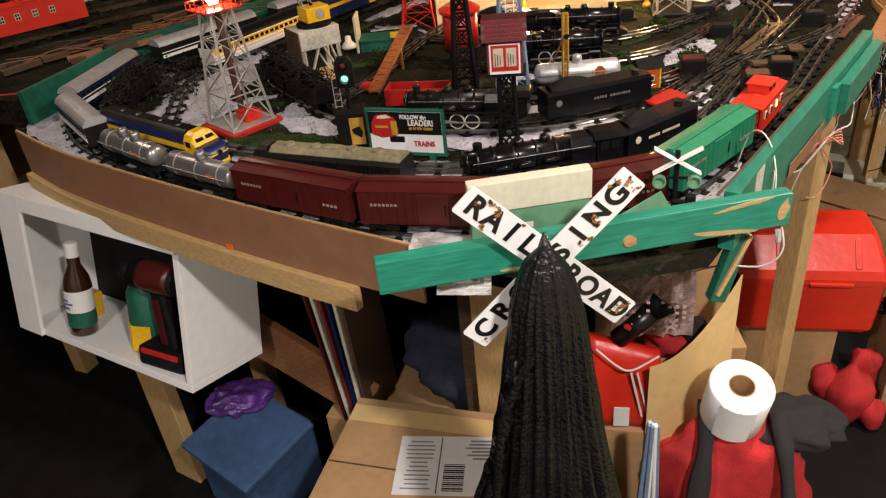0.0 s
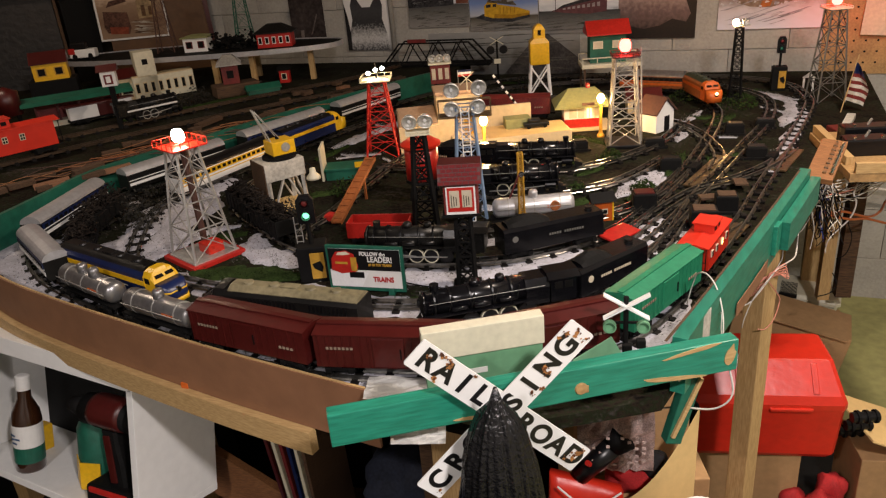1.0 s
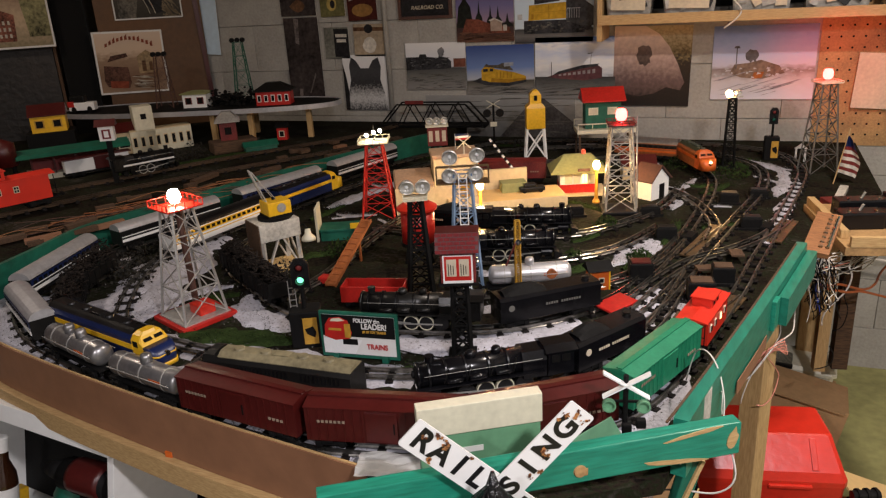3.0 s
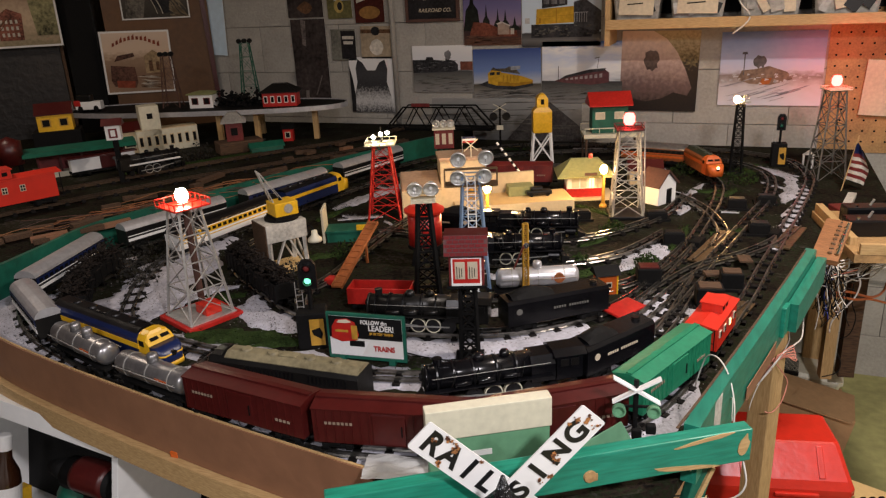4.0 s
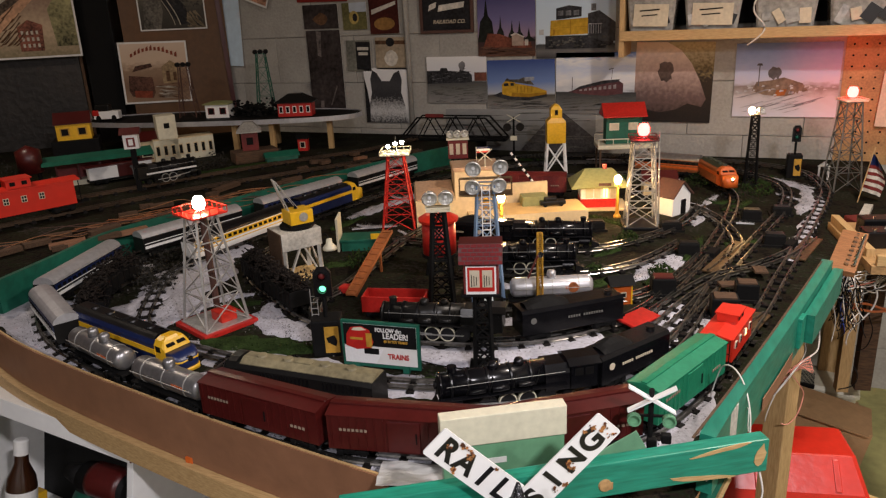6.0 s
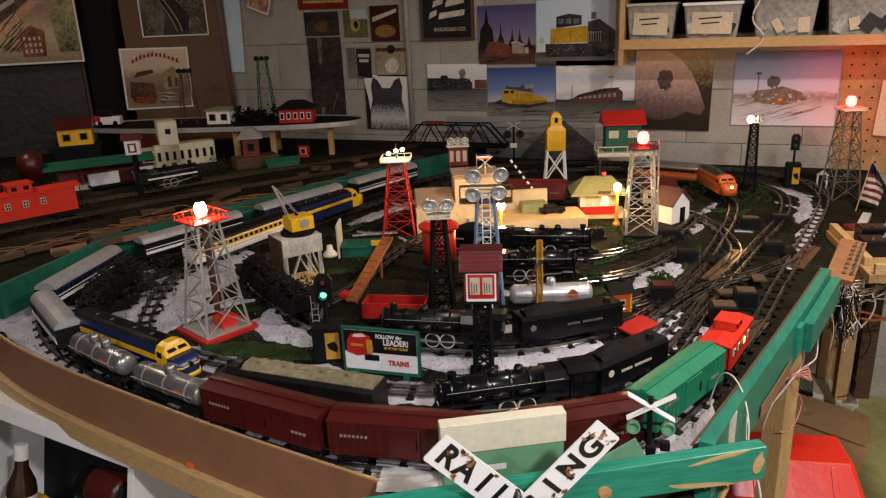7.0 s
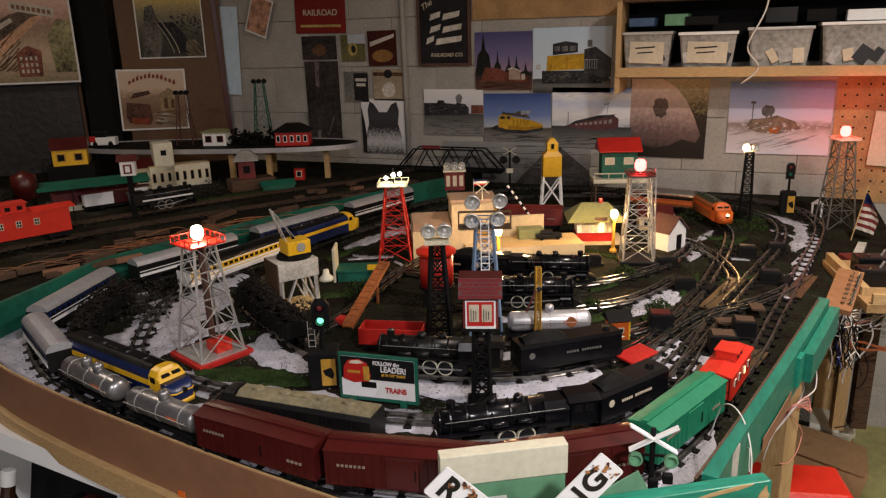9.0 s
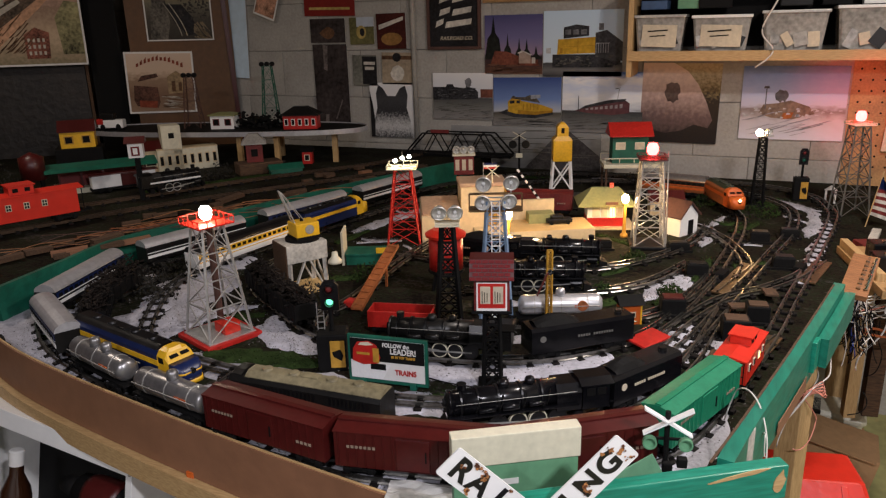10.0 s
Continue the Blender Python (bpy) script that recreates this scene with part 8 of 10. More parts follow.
picture("train_photo", "photo print of a yellow diesel engine under blue sky", m, w, h, [((0, 0, 1, 1), fade("blue sky scene", h, [(0.0, (0.260, 0.250, 0.240)), (0.14, (0.200, 0.190, 0.170)), (0.27, (0.075, 0.068, 0.053)), (0.30, (0.459, 0.486, 0.540)), (0.55, (0.162, 0.243, 0.486)), (1.0, (0.045, 0.075, 0.240))], 0.05, 12, 3)),
    ([(0.08, 0.27), (0.30, 0.18), (0.62, 0.16), (0.88, 0.24), (0.88, 0.32), (0.2, 0.34)], IRON), ([(0.22, 0.30), (0.22, 0.50), (0.27, 0.57), (0.40, 0.57), (0.42, 0.52), (0.72, 0.44), (0.88, 0.36), (0.88, 0.29), (0.62, 0.23), (0.34, 0.25)], LOCOY), ([(0.36, 0.25), (0.62, 0.23), (0.88, 0.29), (0.88, 0.33), (0.62, 0.30), (0.37, 0.33)], ink("loco ochre", (0.42, 0.22, 0.02))),
    ([(0.26, 0.57), (0.30, 0.63), (0.34, 0.60), (0.48, 0.60), (0.54, 0.64), (0.62, 0.62), (0.70, 0.48), (0.42, 0.54)], ink("engine roof", (0.14, 0.12, 0.09), 0.6, 80)), ([(0.56, 0.56), (0.70, 0.58), (0.70, 0.65), (0.56, 0.64)], ink("pale hut", (0.42, 0.45, 0.50))), ([(0.25, 0.46), (0.32, 0.47), (0.32, 0.53), (0.25, 0.52)], IRON), ([(0.35, 0.47), (0.40, 0.47), (0.40, 0.53), (0.35, 0.53)], IRON), ({"many": [[(x, 0.33), (x + 0.012, 0.33), (x + 0.012, 0.46), (x, 0.47)] for x in (0.45, 0.50, 0.55, 0.60, 0.66)]}, PRINT["loco ochre"]), (streaks(50, 0, 0.02, 0.9, 0.16, 0.25, 0.008, 0.04), WEED)])
m, w, h = onwall(-0.056, 1.299, 0.262, 1.060, 0.4)
picture("train_photo", "photo print of a dark train below white clouds", m, w, h, [((0, 0, 1, 1), fade("cloud scene", h, [(0.30, (0.068, 0.068, 0.068)), (0.36, (0.540, 0.567, 0.608)), (0.55, (0.800, 0.800, 0.800)), (0.75, (0.567, 0.634, 0.783)), (0.88, (0.800, 0.800, 0.800)), (1.0, (0.135, 0.230, 0.513))], 0.34, 10, 3)), ((0, 0, 1, 0.36), fade("yard ground", h, [(0.0, (0.220, 0.215, 0.210)), (0.2, (0.130, 0.130, 0.125)), (0.36, (0.045, 0.045, 0.045))], 0.1, 30, 4)),
    ([(0.16, 0.36), (0.30, 0.42), (0.62, 0.52), (0.78, 0.55), (0.84, 0.50), (0.84, 0.34), (0.62, 0.30), (0.3, 0.33)], ink("maroon car", (0.13, 0.055, 0.06))), ([(0.22, 0.385), (0.62, 0.50), (0.78, 0.53), (0.80, 0.57), (0.60, 0.55), (0.3, 0.45)], IRON), ({"many": [[(0.30 + 0.06 * k, 0.375 + 0.006 * k), (0.335 + 0.06 * k, 0.378 + 0.006 * k), (0.335 + 0.06 * k, 0.405 + 0.012 * k), (0.30 + 0.06 * k, 0.40 + 0.011 * k)] for k in range(8)]}, ink("pale window", (0.34, 0.30, 0.30))), ({"many": [[(0.205, 0.36), (0.213, 0.36), (0.213, 0.60), (0.205, 0.60)], [(0.66, 0.72), (0.72, 0.74), (0.72, 0.75), (0.66, 0.735)], [(0.69, 0.55), (0.694, 0.55), (0.71, 0.73), (0.705, 0.73)]]}, IRON), (streaks(50, 0, 0.02, 0.9, 0.28, 0.3, 0.008, 0.10), WEED)])
m, w, h = onwall(0.255, 1.331, 0.540, 1.032, 0.8)
picture("wildlife_print", "photo print of a plain pale brown shape before foliage", m, w, h, [((0, 0, 1, 1), fade("forest floor", h, [(0.0, (0.022, 0.018, 0.017)), (0.55, (0.038, 0.027, 0.019)), (0.7, (0.200, 0.150, 0.070)), (1.0, (0.567, 0.459, 0.270))], 0.5, 22)),
    ([(0, 0.22), (0, 1), (0.40, 1), (0.58, 0.90), (0.72, 0.74), (0.84, 0.52), (0.93, 0.30), (0.88, 0.20), (0.70, 0.24), (0.55, 0.16), (0.34, 0.12), (0.12, 0.16)], fade("brown shape", h, [(0.05, (0.038, 0.027, 0.024)), (0.35, (0.17, 0.11, 0.10)), (0.6, (0.42, 0.30, 0.26)), (0.95, (0.80, 0.62, 0.50))], 0.35, 14)), (disc(0.40, 0.64, 0.10, 0.13, 18, 0.5, 7), fade("brown patch", h, [(0.5, (0.05, 0.035, 0.03)), (0.85, (0.20, 0.14, 0.12))], 0.3, 20))])
m, w, h = onwall(0.615, 1.320, 0.962, 1.056)
picture("train_photo", "glossy poster of a train in a snowy yard", m, w, h, [((0, 0, 1, 1), fade("snow yard scene", h, [(0.0, (0.675, 0.648, 0.729)), (0.26, (0.567, 0.513, 0.540)), (0.40, (0.260, 0.200, 0.180)), (0.48, (0.54, 0.51, 0.62)), (0.7, (0.40, 0.46, 0.68)), (1.0, (0.18, 0.26, 0.50))], 0.16, 12, 2)),
    ([(0.18, 0.36), (0.22, 0.48), (0.36, 0.50), (0.48, 0.54), (0.66, 0.46), (0.72, 0.36), (0.5, 0.28), (0.3, 0.30)], ink("faded brown", (0.27, 0.18, 0.13), 0.5, 30)), (disc(0.39, 0.60, 0.065, 0.085, 18, 0.5, 3), ink("soot", (0.15, 0.13, 0.135), 0.4, 30)), ({"many": [[(0.235, 0.42), (0.245, 0.42), (0.245, 0.70), (0.235, 0.70)], [(0.21, 0.70), (0.27, 0.70), (0.26, 0.73), (0.22, 0.73)]]}, PRINT["soot"]), ([(0.40, 0.28), (0.50, 0.30), (0.52, 0.38), (0.42, 0.37)], ORG),
    (streaks(16, 0.0, 0.04, 0.6, 0.26, 0.4, 0.005, 0.35), ink("rail print", (0.36, 0.33, 0.36))), (streaks(30, 0.0, 0.30, 0.95, 0.44, 0.06, 0.02), ink("yard pale", (0.55, 0.52, 0.54)))], sheet="paper")
m, w, h = onwall(-0.137, 1.531, 0.175, 1.280)
picture("switcher_photo", "photo print of a yellow and black switching engine", m, w, h, [((0, 0, 1, 1), fade("switcher scene", h, [(0.0, (0.045, 0.045, 0.049)), (0.10, (0.150, 0.145, 0.140)), (0.20, (0.053, 0.053, 0.053)), (0.22, (0.60, 0.70, 0.78)), (1.0, (0.56, 0.70, 0.84))], 0.05, 12, 3)), ([(0.12, 0.14), (0.88, 0.14), (0.98, 0.20), (0.98, 0.34), (0.12, 0.34)], IRON), ([(0.66, 0.32), (0.66, 0.66), (0.80, 0.70), (1.0, 0.52), (1.0, 0.24), (0.86, 0.24)], ink("shed wall", (0.075, 0.075, 0.08), 0.5, 40)), ([(0.18, 0.34), (0.66, 0.36), (0.66, 0.60), (0.19, 0.57)], LOCOY), ([(0.26, 0.58), (0.26, 0.75), (0.42, 0.79), (0.58, 0.76), (0.58, 0.62)], IRON), ({"many": [[(0.28 + k * 0.10, 0.64), (0.35 + k * 0.10, 0.64), (0.35 + k * 0.10, 0.72), (0.28 + k * 0.10, 0.71)] for k in range(3)] + [[(0.70, 0.70), (0.76, 0.70), (0.76, 0.80), (0.70, 0.80)]]}, HAZE), ({"many": [[(0.44, 0.36), (0.448, 0.36), (0.448, 0.59), (0.44, 0.59)], [(0.19, 0.45), (0.66, 0.47), (0.66, 0.475), (0.19, 0.455)], [(0.22, 0.36), (0.25, 0.36), (0.25, 0.44), (0.22, 0.44)]]}, PRINT["loco ochre"]),
    ({"many": [[(0.67 + k * 0.03, 0.36), (0.675 + k * 0.03, 0.36), (0.675 + k * 0.03, 0.50), (0.67 + k * 0.03, 0.50)] for k in range(6)] + [[(0.67, 0.50), (0.84, 0.50), (0.84, 0.51), (0.67, 0.51)], [(0.04, 0.36), (0.10, 0.36), (0.10, 0.44), (0.04, 0.44)]]}, ink("pale rail", (0.55, 0.56, 0.56))), (streaks(30, 0.12, 0.16, 0.9, 0.32, 0.08, 0.02), WEED)])
m, w, h = onwall(-0.383, 1.521, -0.140, 1.290)
picture("forest_photo", "photo print of a train in a dusky forest", m, w, h, [((0, 0, 1, 1), fade("dusk scene", h, [(0.0, (0.130, 0.065, 0.045)), (0.18, (0.060, 0.034, 0.030)), (0.30, (0.045, 0.030, 0.034)), (0.34, (0.300, 0.220, 0.300)), (0.6, (0.170, 0.150, 0.300)), (1.0, (0.075, 0.070, 0.180))], 0.05, 14, 2))] + [([(x, 0.25), (x + wd, 0.25), (x + wd * 0.85, t * 0.6), (x + wd * 0.62, t * 0.7), (x + wd * 0.5, t), (x + wd * 0.38, t * 0.7), (x + wd * 0.15, t * 0.6)], TRUNK) for x, wd, t in ((-0.0, 0.30, 1.0), (0.05, 0.20, 0.98), (0.32, 0.16, 0.70), (0.52, 0.16, 0.62), (0.64, 0.18, 0.60), (0.78, 0.22, 0.48))] +
    [([(0.10, 0.16), (0.95, 0.14), (0.92, 0.24), (0.60, 0.30), (0.40, 0.38), (0.18, 0.40)], ink("dusk boxcar", (0.20, 0.065, 0.04), 0.5, 50)), ([(0.60, 0.18), (0.60, 0.36), (0.68, 0.38), (0.80, 0.32), (0.80, 0.18)], ink("pale boxcar", (0.40, 0.30, 0.24))), ([(0.57, 0.36), (0.66, 0.40), (0.82, 0.33), (0.80, 0.31), (0.68, 0.375), (0.60, 0.345)], ink("pale eave", (0.6, 0.56, 0.5))), ((0.82, 0.18, 0.88, 0.28), PRINT["pale eave"]), (streaks(50, 0, 0.02, 0.9, 0.16, 0.3, 0.012, 0.05), ink("dusk clay", (0.17, 0.085, 0.055)))])
m, w, h = onwall(-0.542, 1.075, 0.106, 0.895)
picture("track_photo", "grey photo print of tracks running into the distance", pose(*(m.translation + Vector((0, 0.006, 0)))), w, h, [((0, 0, 1, 1), fade("grey field", h, [(0.0, (0.10, 0.10, 0.10)), (0.5, (0.17, 0.17, 0.165)), (1.0, (0.30, 0.30, 0.29))], 0.4, 14, 3)), ([(0.50, 0.0), (0.74, 0.92), (0.80, 0.92), (1.0, 0.35), (1.0, 0.0)], ink("track bed", (0.075, 0.07, 0.07), 0.5, 50)), (streaks(40, 0, 0.02, 0.8, 0.95, 0.3, 0.02, 0.1), WEED)])
m, w, h = onwall(-0.925, 1.251, -0.708, 1.012)
picture("wildlife_print", "black and white print of a plain dark pointed shape", m, w, h, [((0, 0, 1, 1), fade("white print", h, [(0.0, (0.300, 0.300, 0.300)), (0.25, (0.675, 0.675, 0.675)), (1.0, (0.800, 0.800, 0.800))], 0.25, 12)), ([(0.04, 0.0), (0.08, 0.3), (0.16, 0.55), (0.14, 0.80), (0.20, 0.96), (0.30, 0.90), (0.40, 0.76), (0.58, 0.76), (0.68, 0.90), (0.80, 0.95), (0.85, 0.78), (0.82, 0.55), (0.90, 0.3), (0.94, 0.0)], fade("grey shape", h, [(0.0, (0.075, 0.075, 0.079)), (0.20, (0.567, 0.567, 0.567)), (0.34, (0.300, 0.300, 0.300)), (0.46, (0.038, 0.038, 0.041)), (0.7, (0.060, 0.060, 0.064)), (1.0, (0.030, 0.030, 0.034))], 0.40, 26)), ([(0.0, 0.0), (0.0, 0.85), (0.06, 0.6), (0.10, 0.3), (0.08, 0.0)], DARK)])
m, w, h = onwall(-1.202, 1.417, -1.028, 1.03)
picture("wildlife_print", "dark wildlife print of tree trunks", m, w, h, [((0, 0, 1, 1), ink("dark wood print", (0.060, 0.048, 0.046), 0.6, 24)), ([(0.30, 0.72), (0.40, 0.70), (0.44, 0.98), (0.30, 1.0)], ink("pale trunk", (0.20, 0.17, 0.16), 0.5, 50)), ([(0.56, 0.15), (0.60, 0.15), (0.80, 0.36), (0.78, 0.38)], PRINT["pale trunk"]), ([(0.24, 0.0), (0.34, 0.0), (0.36, 0.2), (0.26, 0.2)], PRINT["pale trunk"])])
m, w, h = onwall(-1.207, 1.526, -1.03, 1.424)
picture("wildlife_print", "small dark print of a brown shape", m, w, h, [((0, 0, 1, 1), PRINT["dark wood print"]), (disc(0.5, 0.4, 0.2, 0.25, 12, 0.4, 9), SEPD)])
for lab, x0, z1, x1, z0, shp in (("badge", -1.008, 1.528, -0.889, 1.415, [((0, 0, 1, 1), ink("moss print", (0.16, 0.15, 0.06), 0.4, 40)), ((0.3, 0.65, 1, 1), PALE), (disc(0.48, 0.45, 0.2, 0.25), ink("straw", (0.5, 0.38, 0.12))), (disc(0.52, 0.45, 0.1, 0.15), DARK)]),
                                 ("oval", -0.876, 1.541, -0.737, 1.394, [((0, 0, 1, 1), ink("oxblood", (0.07, 0.016, 0.012), 0.4, 40)), (disc(0.5, 0.28, 0.36, 0.18), ink("barn", (0.30, 0.16, 0.05))), ([(0.08, 0.55), (0.92, 0.80), (0.92, 0.90), (0.08, 0.68)], ink("script white", (0.7, 0.66, 0.58)))]),
                                 ("gear", -1.003, 1.37, -0.883, 1.238, [((0, 0, 1, 1), ink("tin green", (0.20, 0.20, 0.17), 0.4, 40)), ((0.4, 0.05, 0.98, 0.95), DARK), ((0.46, 0.68, 0.92, 0.78), PRINT["script white"]), ((0.5, 0.52, 0.88, 0.62), PRINT["script white"])]),
                                 ("crest", -0.858, 1.379, -0.709, 1.244, [((0, 0, 1, 1), ink("tan tin", (0.42, 0.34, 0.24), 0.3, 30)), ((0, 0.78, 1, 0.9), SEPD), (disc(0.48, 0.85, 0.14, 0.14), DARK), (disc(0.5, 0.35, 0.22, 0.25, 14, 0.3, 2), PRINT["script white"])])):
    m, w, h = onwall(x0, z1, x1, z0, random.uniform(-1, 1))
    picture("tin_sign", {"badge": "small mossy green tin sign with a round badge", "oval": "dark red tin sign with a white script bar", "gear": "grey and black tin sign with pale lettering bars", "crest": "tan tin sign with a dark round crest"}[lab], m, w, h, shp, category="sign")
m, w, h = onwall(-0.635, 1.69, -0.402, 1.389)
black_sign = picture("railroad_sign", "framed black railroad sign with cream script lettering", m, w - 0.02, h - 0.02, [((0, 0, 1, 1), DARK)] + [([(x0, z), (x1, z + 0.05), (x1 + 0.02, z + 0.13), (x0 + 0.03, z + 0.09)], PRINT["script white"]) for x0, x1, z in ((0.2, 0.42, 0.62), (0.47, 0.82, 0.62), (0.2, 0.42, 0.44), (0.47, 0.86, 0.44), (0.12, 0.28, 0.28), (0.32, 0.86, 0.27))], sheet="blackmatt", frame_mat="brownroof", category="sign")
local_text(black_sign, "RAILROAD CO.", 0.021, "oldpaper", pose(0.012, -0.0065, -h / 2 + 0.045, 90, 0, 0), 0.0003, 0.25)
local_text(black_sign, "The", 0.034, "oldpaper", pose(-0.075, -0.0065, h / 2 - 0.055, 90, -30, 0), 0.0002, 0.3)
m, w, h = onwall(-1.229, 1.80, -0.974, 1.537, 1.0)
red_sign = picture("railroad_sign", "dark red railroad sign with gold lettering", m, w, h, [((0, 0, 1, 1), ink("sign red", (0.20, 0.020, 0.016), 0.2, 20)), ((0.1, 0.10, 0.9, 0.14), PRINT["straw"]), ((0.1, 0.60, 0.92, 0.72), PRINT["straw"])], category="sign")
local_text(red_sign, "RAILROAD", 0.036, "oldpaper", pose(0.0, -0.0045, -0.045, 90, 0, 0), 0.0003)
note = picture("paper_note", "orange speckled paper note pinned askew", pose(-1.41, Y1 - 0.03, 1.62, 0, 20, 0), 0.115, 0.17, [((0.05, 0.05, 0.95, 0.95), ink("speckled note", (0.62, 0.34, 0.22), 0.7, 110, 0.7))], category="note")
# Plain pale blue strip set upright in the corner.
picture("blue_strip", "flat pale blue strip in the corner", pose(-1.607, Y1 - 0.016, 1.47, 0, 3, 0), 0.12, 0.40, [((0, 0, 1, 1), ink("pale blue", (0.62, 0.78, 0.92), 0.12, 12, 0.7))], category="paper")

# the brown panel in the corner with its prints
PA, PB = Vector((-1.655, 3.365, 0)), Vector((-2.25, 2.851, 0))
pd = (PA - PB).normalized()
pang = math.degrees(math.atan2(pd.y, pd.x))


def onpanel(x, z, off=0.012, ry=0.0):
    """A pose on the corner panel, at the plan's x."""
    f = (x - PB.x) / (PA.x - PB.x)
    p = PB + (PA - PB) * f
    nrm = Vector((pd.y, -pd.x, 0))
    p = p + nrm * off
    return pose(p.x, p.y, z, 0, ry, pang)


pan = thing("hardboard_panel", "dark brown hardboard panel leaning in the corner", "panel")
part("sheet", box(nb(), (0, 0, 0), (0.45, 0.012, 1.25), onpanel(-1.80, 1.585, 0.0)), "panel", pan)
part("edge_strip", box(nb(), (0, 0, 0), (0.02, 0.02, 1.25), onpanel(-1.648, 1.585, 0.004, -2)), "redcar", pan, "dark red edge strip")
stone = thing("dark_stone_panel", "dark stone-patterned panel leaning against the wall", "panel")
part("sheet", box(nb(), (0, 0, 0), (0.62, 0.012, 1.3), onpanel(-2.36, 1.60, -0.05)), mat("dark stone print", (0.026, 0.021, 0.018), 0.55, var=0.5, scale=18, bump=0.3), stone)
# Black strip put in for the dark opening beside the brown panel.
part("gap_fill", box(nb(), (0, 0, 0), (0.13, 0.010, 1.3), onpanel(-2.055, 1.60, -0.06)), "blackmatt", stone, "black strip standing in for a dark opening")
part("edge_trim", box(nb(), (0, 0, 0), (0.012, 0.016, 1.3), onpanel(-2.118, 1.60, -0.045)), "oldwood", stone, "worn edge")
for k in range(3):
    part("paper_edge", box(nb(), (0, 0, 0), (0.16, 0.03, 0.006), onpanel(-2.06, 1.735 + k * 0.010, -0.02, 2 - k)), "paper", stone, "stacked white sheets")
RUSTI = ink("rust script", (0.26, 0.06, 0.03), 0.4, 40)
PALEP = ink("pale plate", (0.58, 0.53, 0.44), 0.25, 40)
arch = [[(0.14 + 0.062 * k, 0.74 + 0.14 * math.sin(0.25 * k + 0.2)), (0.18 + 0.062 * k, 0.745 + 0.14 * math.sin(0.25 * k + 0.3)), (0.18 + 0.062 * k, 0.80 + 0.14 * math.sin(0.25 * k + 0.3) + 0.02 * (k % 3)), (0.145 + 0.062 * k, 0.80 + 0.14 * math.sin(0.25 * k + 0.2))] for k in range(12)]
picture("train_poster", "sepia poster of a toy train below an arched red title bar", onpanel(-1.885, 1.265, 0.012, 1.5), 0.295, 0.275, [((0, 0, 1, 1), fade("sepia station", 0.275, [(0.0, (0.300, 0.200, 0.130)), (0.3, (0.200, 0.120, 0.075)), (0.55, (0.300, 0.200, 0.130)), (0.68, (0.594, 0.446, 0.324)), (1.0, (0.621, 0.486, 0.378))], 0.22, 18, 2)), ([(0.10, 0.10), (0.42, 0.06), (0.46, 0.16), (0.44, 0.42), (0.08, 0.46), (0.06, 0.2)], ink("dark engine", (0.13, 0.06, 0.04), 0.6, 60)), ([(0.14, 0.52), (0.46, 0.60), (0.44, 0.66), (0.20, 0.62)], PRINT["dark engine"]), ([(0.60, 0.30), (0.86, 0.32), (0.86, 0.62), (0.74, 0.70), (0.60, 0.60)], ink("station wall", (0.38, 0.27, 0.15), 0.4, 40)), ([(0.14, 0.08), (0.40, 0.06), (0.42, 0.18), (0.14, 0.20)], RUSTI), ((0.66, 0.34, 0.72, 0.52), SEPD), ((0.77, 0.35, 0.82, 0.50), SEPD), ({"many": arch}, RUSTI), (streaks(26, 0.46, 0.06, 0.75, 0.30, 0.25, 0.006, -0.12), SEPD), (streaks(14, 0.44, 0.06, 0.7, 0.26, 0.3, 0.005, -0.12), PALEP)], border=0.008)
picture("train_poster", "black and white poster of curving tracks", onpanel(-1.80, 1.58, 0.012, 0.5), 0.29, 0.265, [((0, 0, 1, 1), fade("track yard", 0.265, [(0.0, (0.038, 0.034, 0.026)), (0.35, (0.068, 0.060, 0.049)), (0.6, (0.150, 0.140, 0.100)), (0.78, (0.260, 0.220, 0.130)), (1.0, (0.567, 0.432, 0.135))], 0.34, 22)), ([(0.04, 0.0), (0.08, 0.5), (0.14, 0.86), (0.26, 0.90), (0.32, 0.66), (0.36, 0.30), (0.30, 0.0)], ink("grey coat", (0.16, 0.145, 0.12), 0.6, 50)), ([(0.30, 0.60), (0.56, 0.60), (0.70, 0.40), (0.80, 0.10), (0.62, 0.06), (0.42, 0.3)], DARK), ({"many": [[(0.36 + 0.25 * math.sin(k * 0.14), 0.62 - 0.062 * k), (0.375 + 0.25 * math.sin(k * 0.14), 0.62 - 0.062 * k), (0.375 + 0.25 * math.sin(k * 0.14 + 0.14), 0.558 - 0.062 * k), (0.36 + 0.25 * math.sin(k * 0.14 + 0.14), 0.558 - 0.062 * k)] for k in range(9)] + [[(0.28 + 0.25 * math.sin(k * 0.14), 0.62 - 0.062 * k), (0.29 + 0.25 * math.sin(k * 0.14), 0.62 - 0.062 * k), (0.29 + 0.25 * math.sin(k * 0.14 + 0.14), 0.558 - 0.062 * k), (0.28 + 0.25 * math.sin(k * 0.14 + 0.14), 0.558 - 0.062 * k)] for k in range(9)]}, ink("pale track", (0.5, 0.46, 0.36))), (streaks(60, 0.5, 0.35, 0.95, 0.75, 0.06, 0.03, -0.2), ink("dark yard", (0.05, 0.045, 0.04))), (streaks(30, 0.7, 0.02, 0.9, 0.3, 0.15, 0.02, -1.2), ink("tan yard", (0.24, 0.19, 0.12)))], border=0.006)
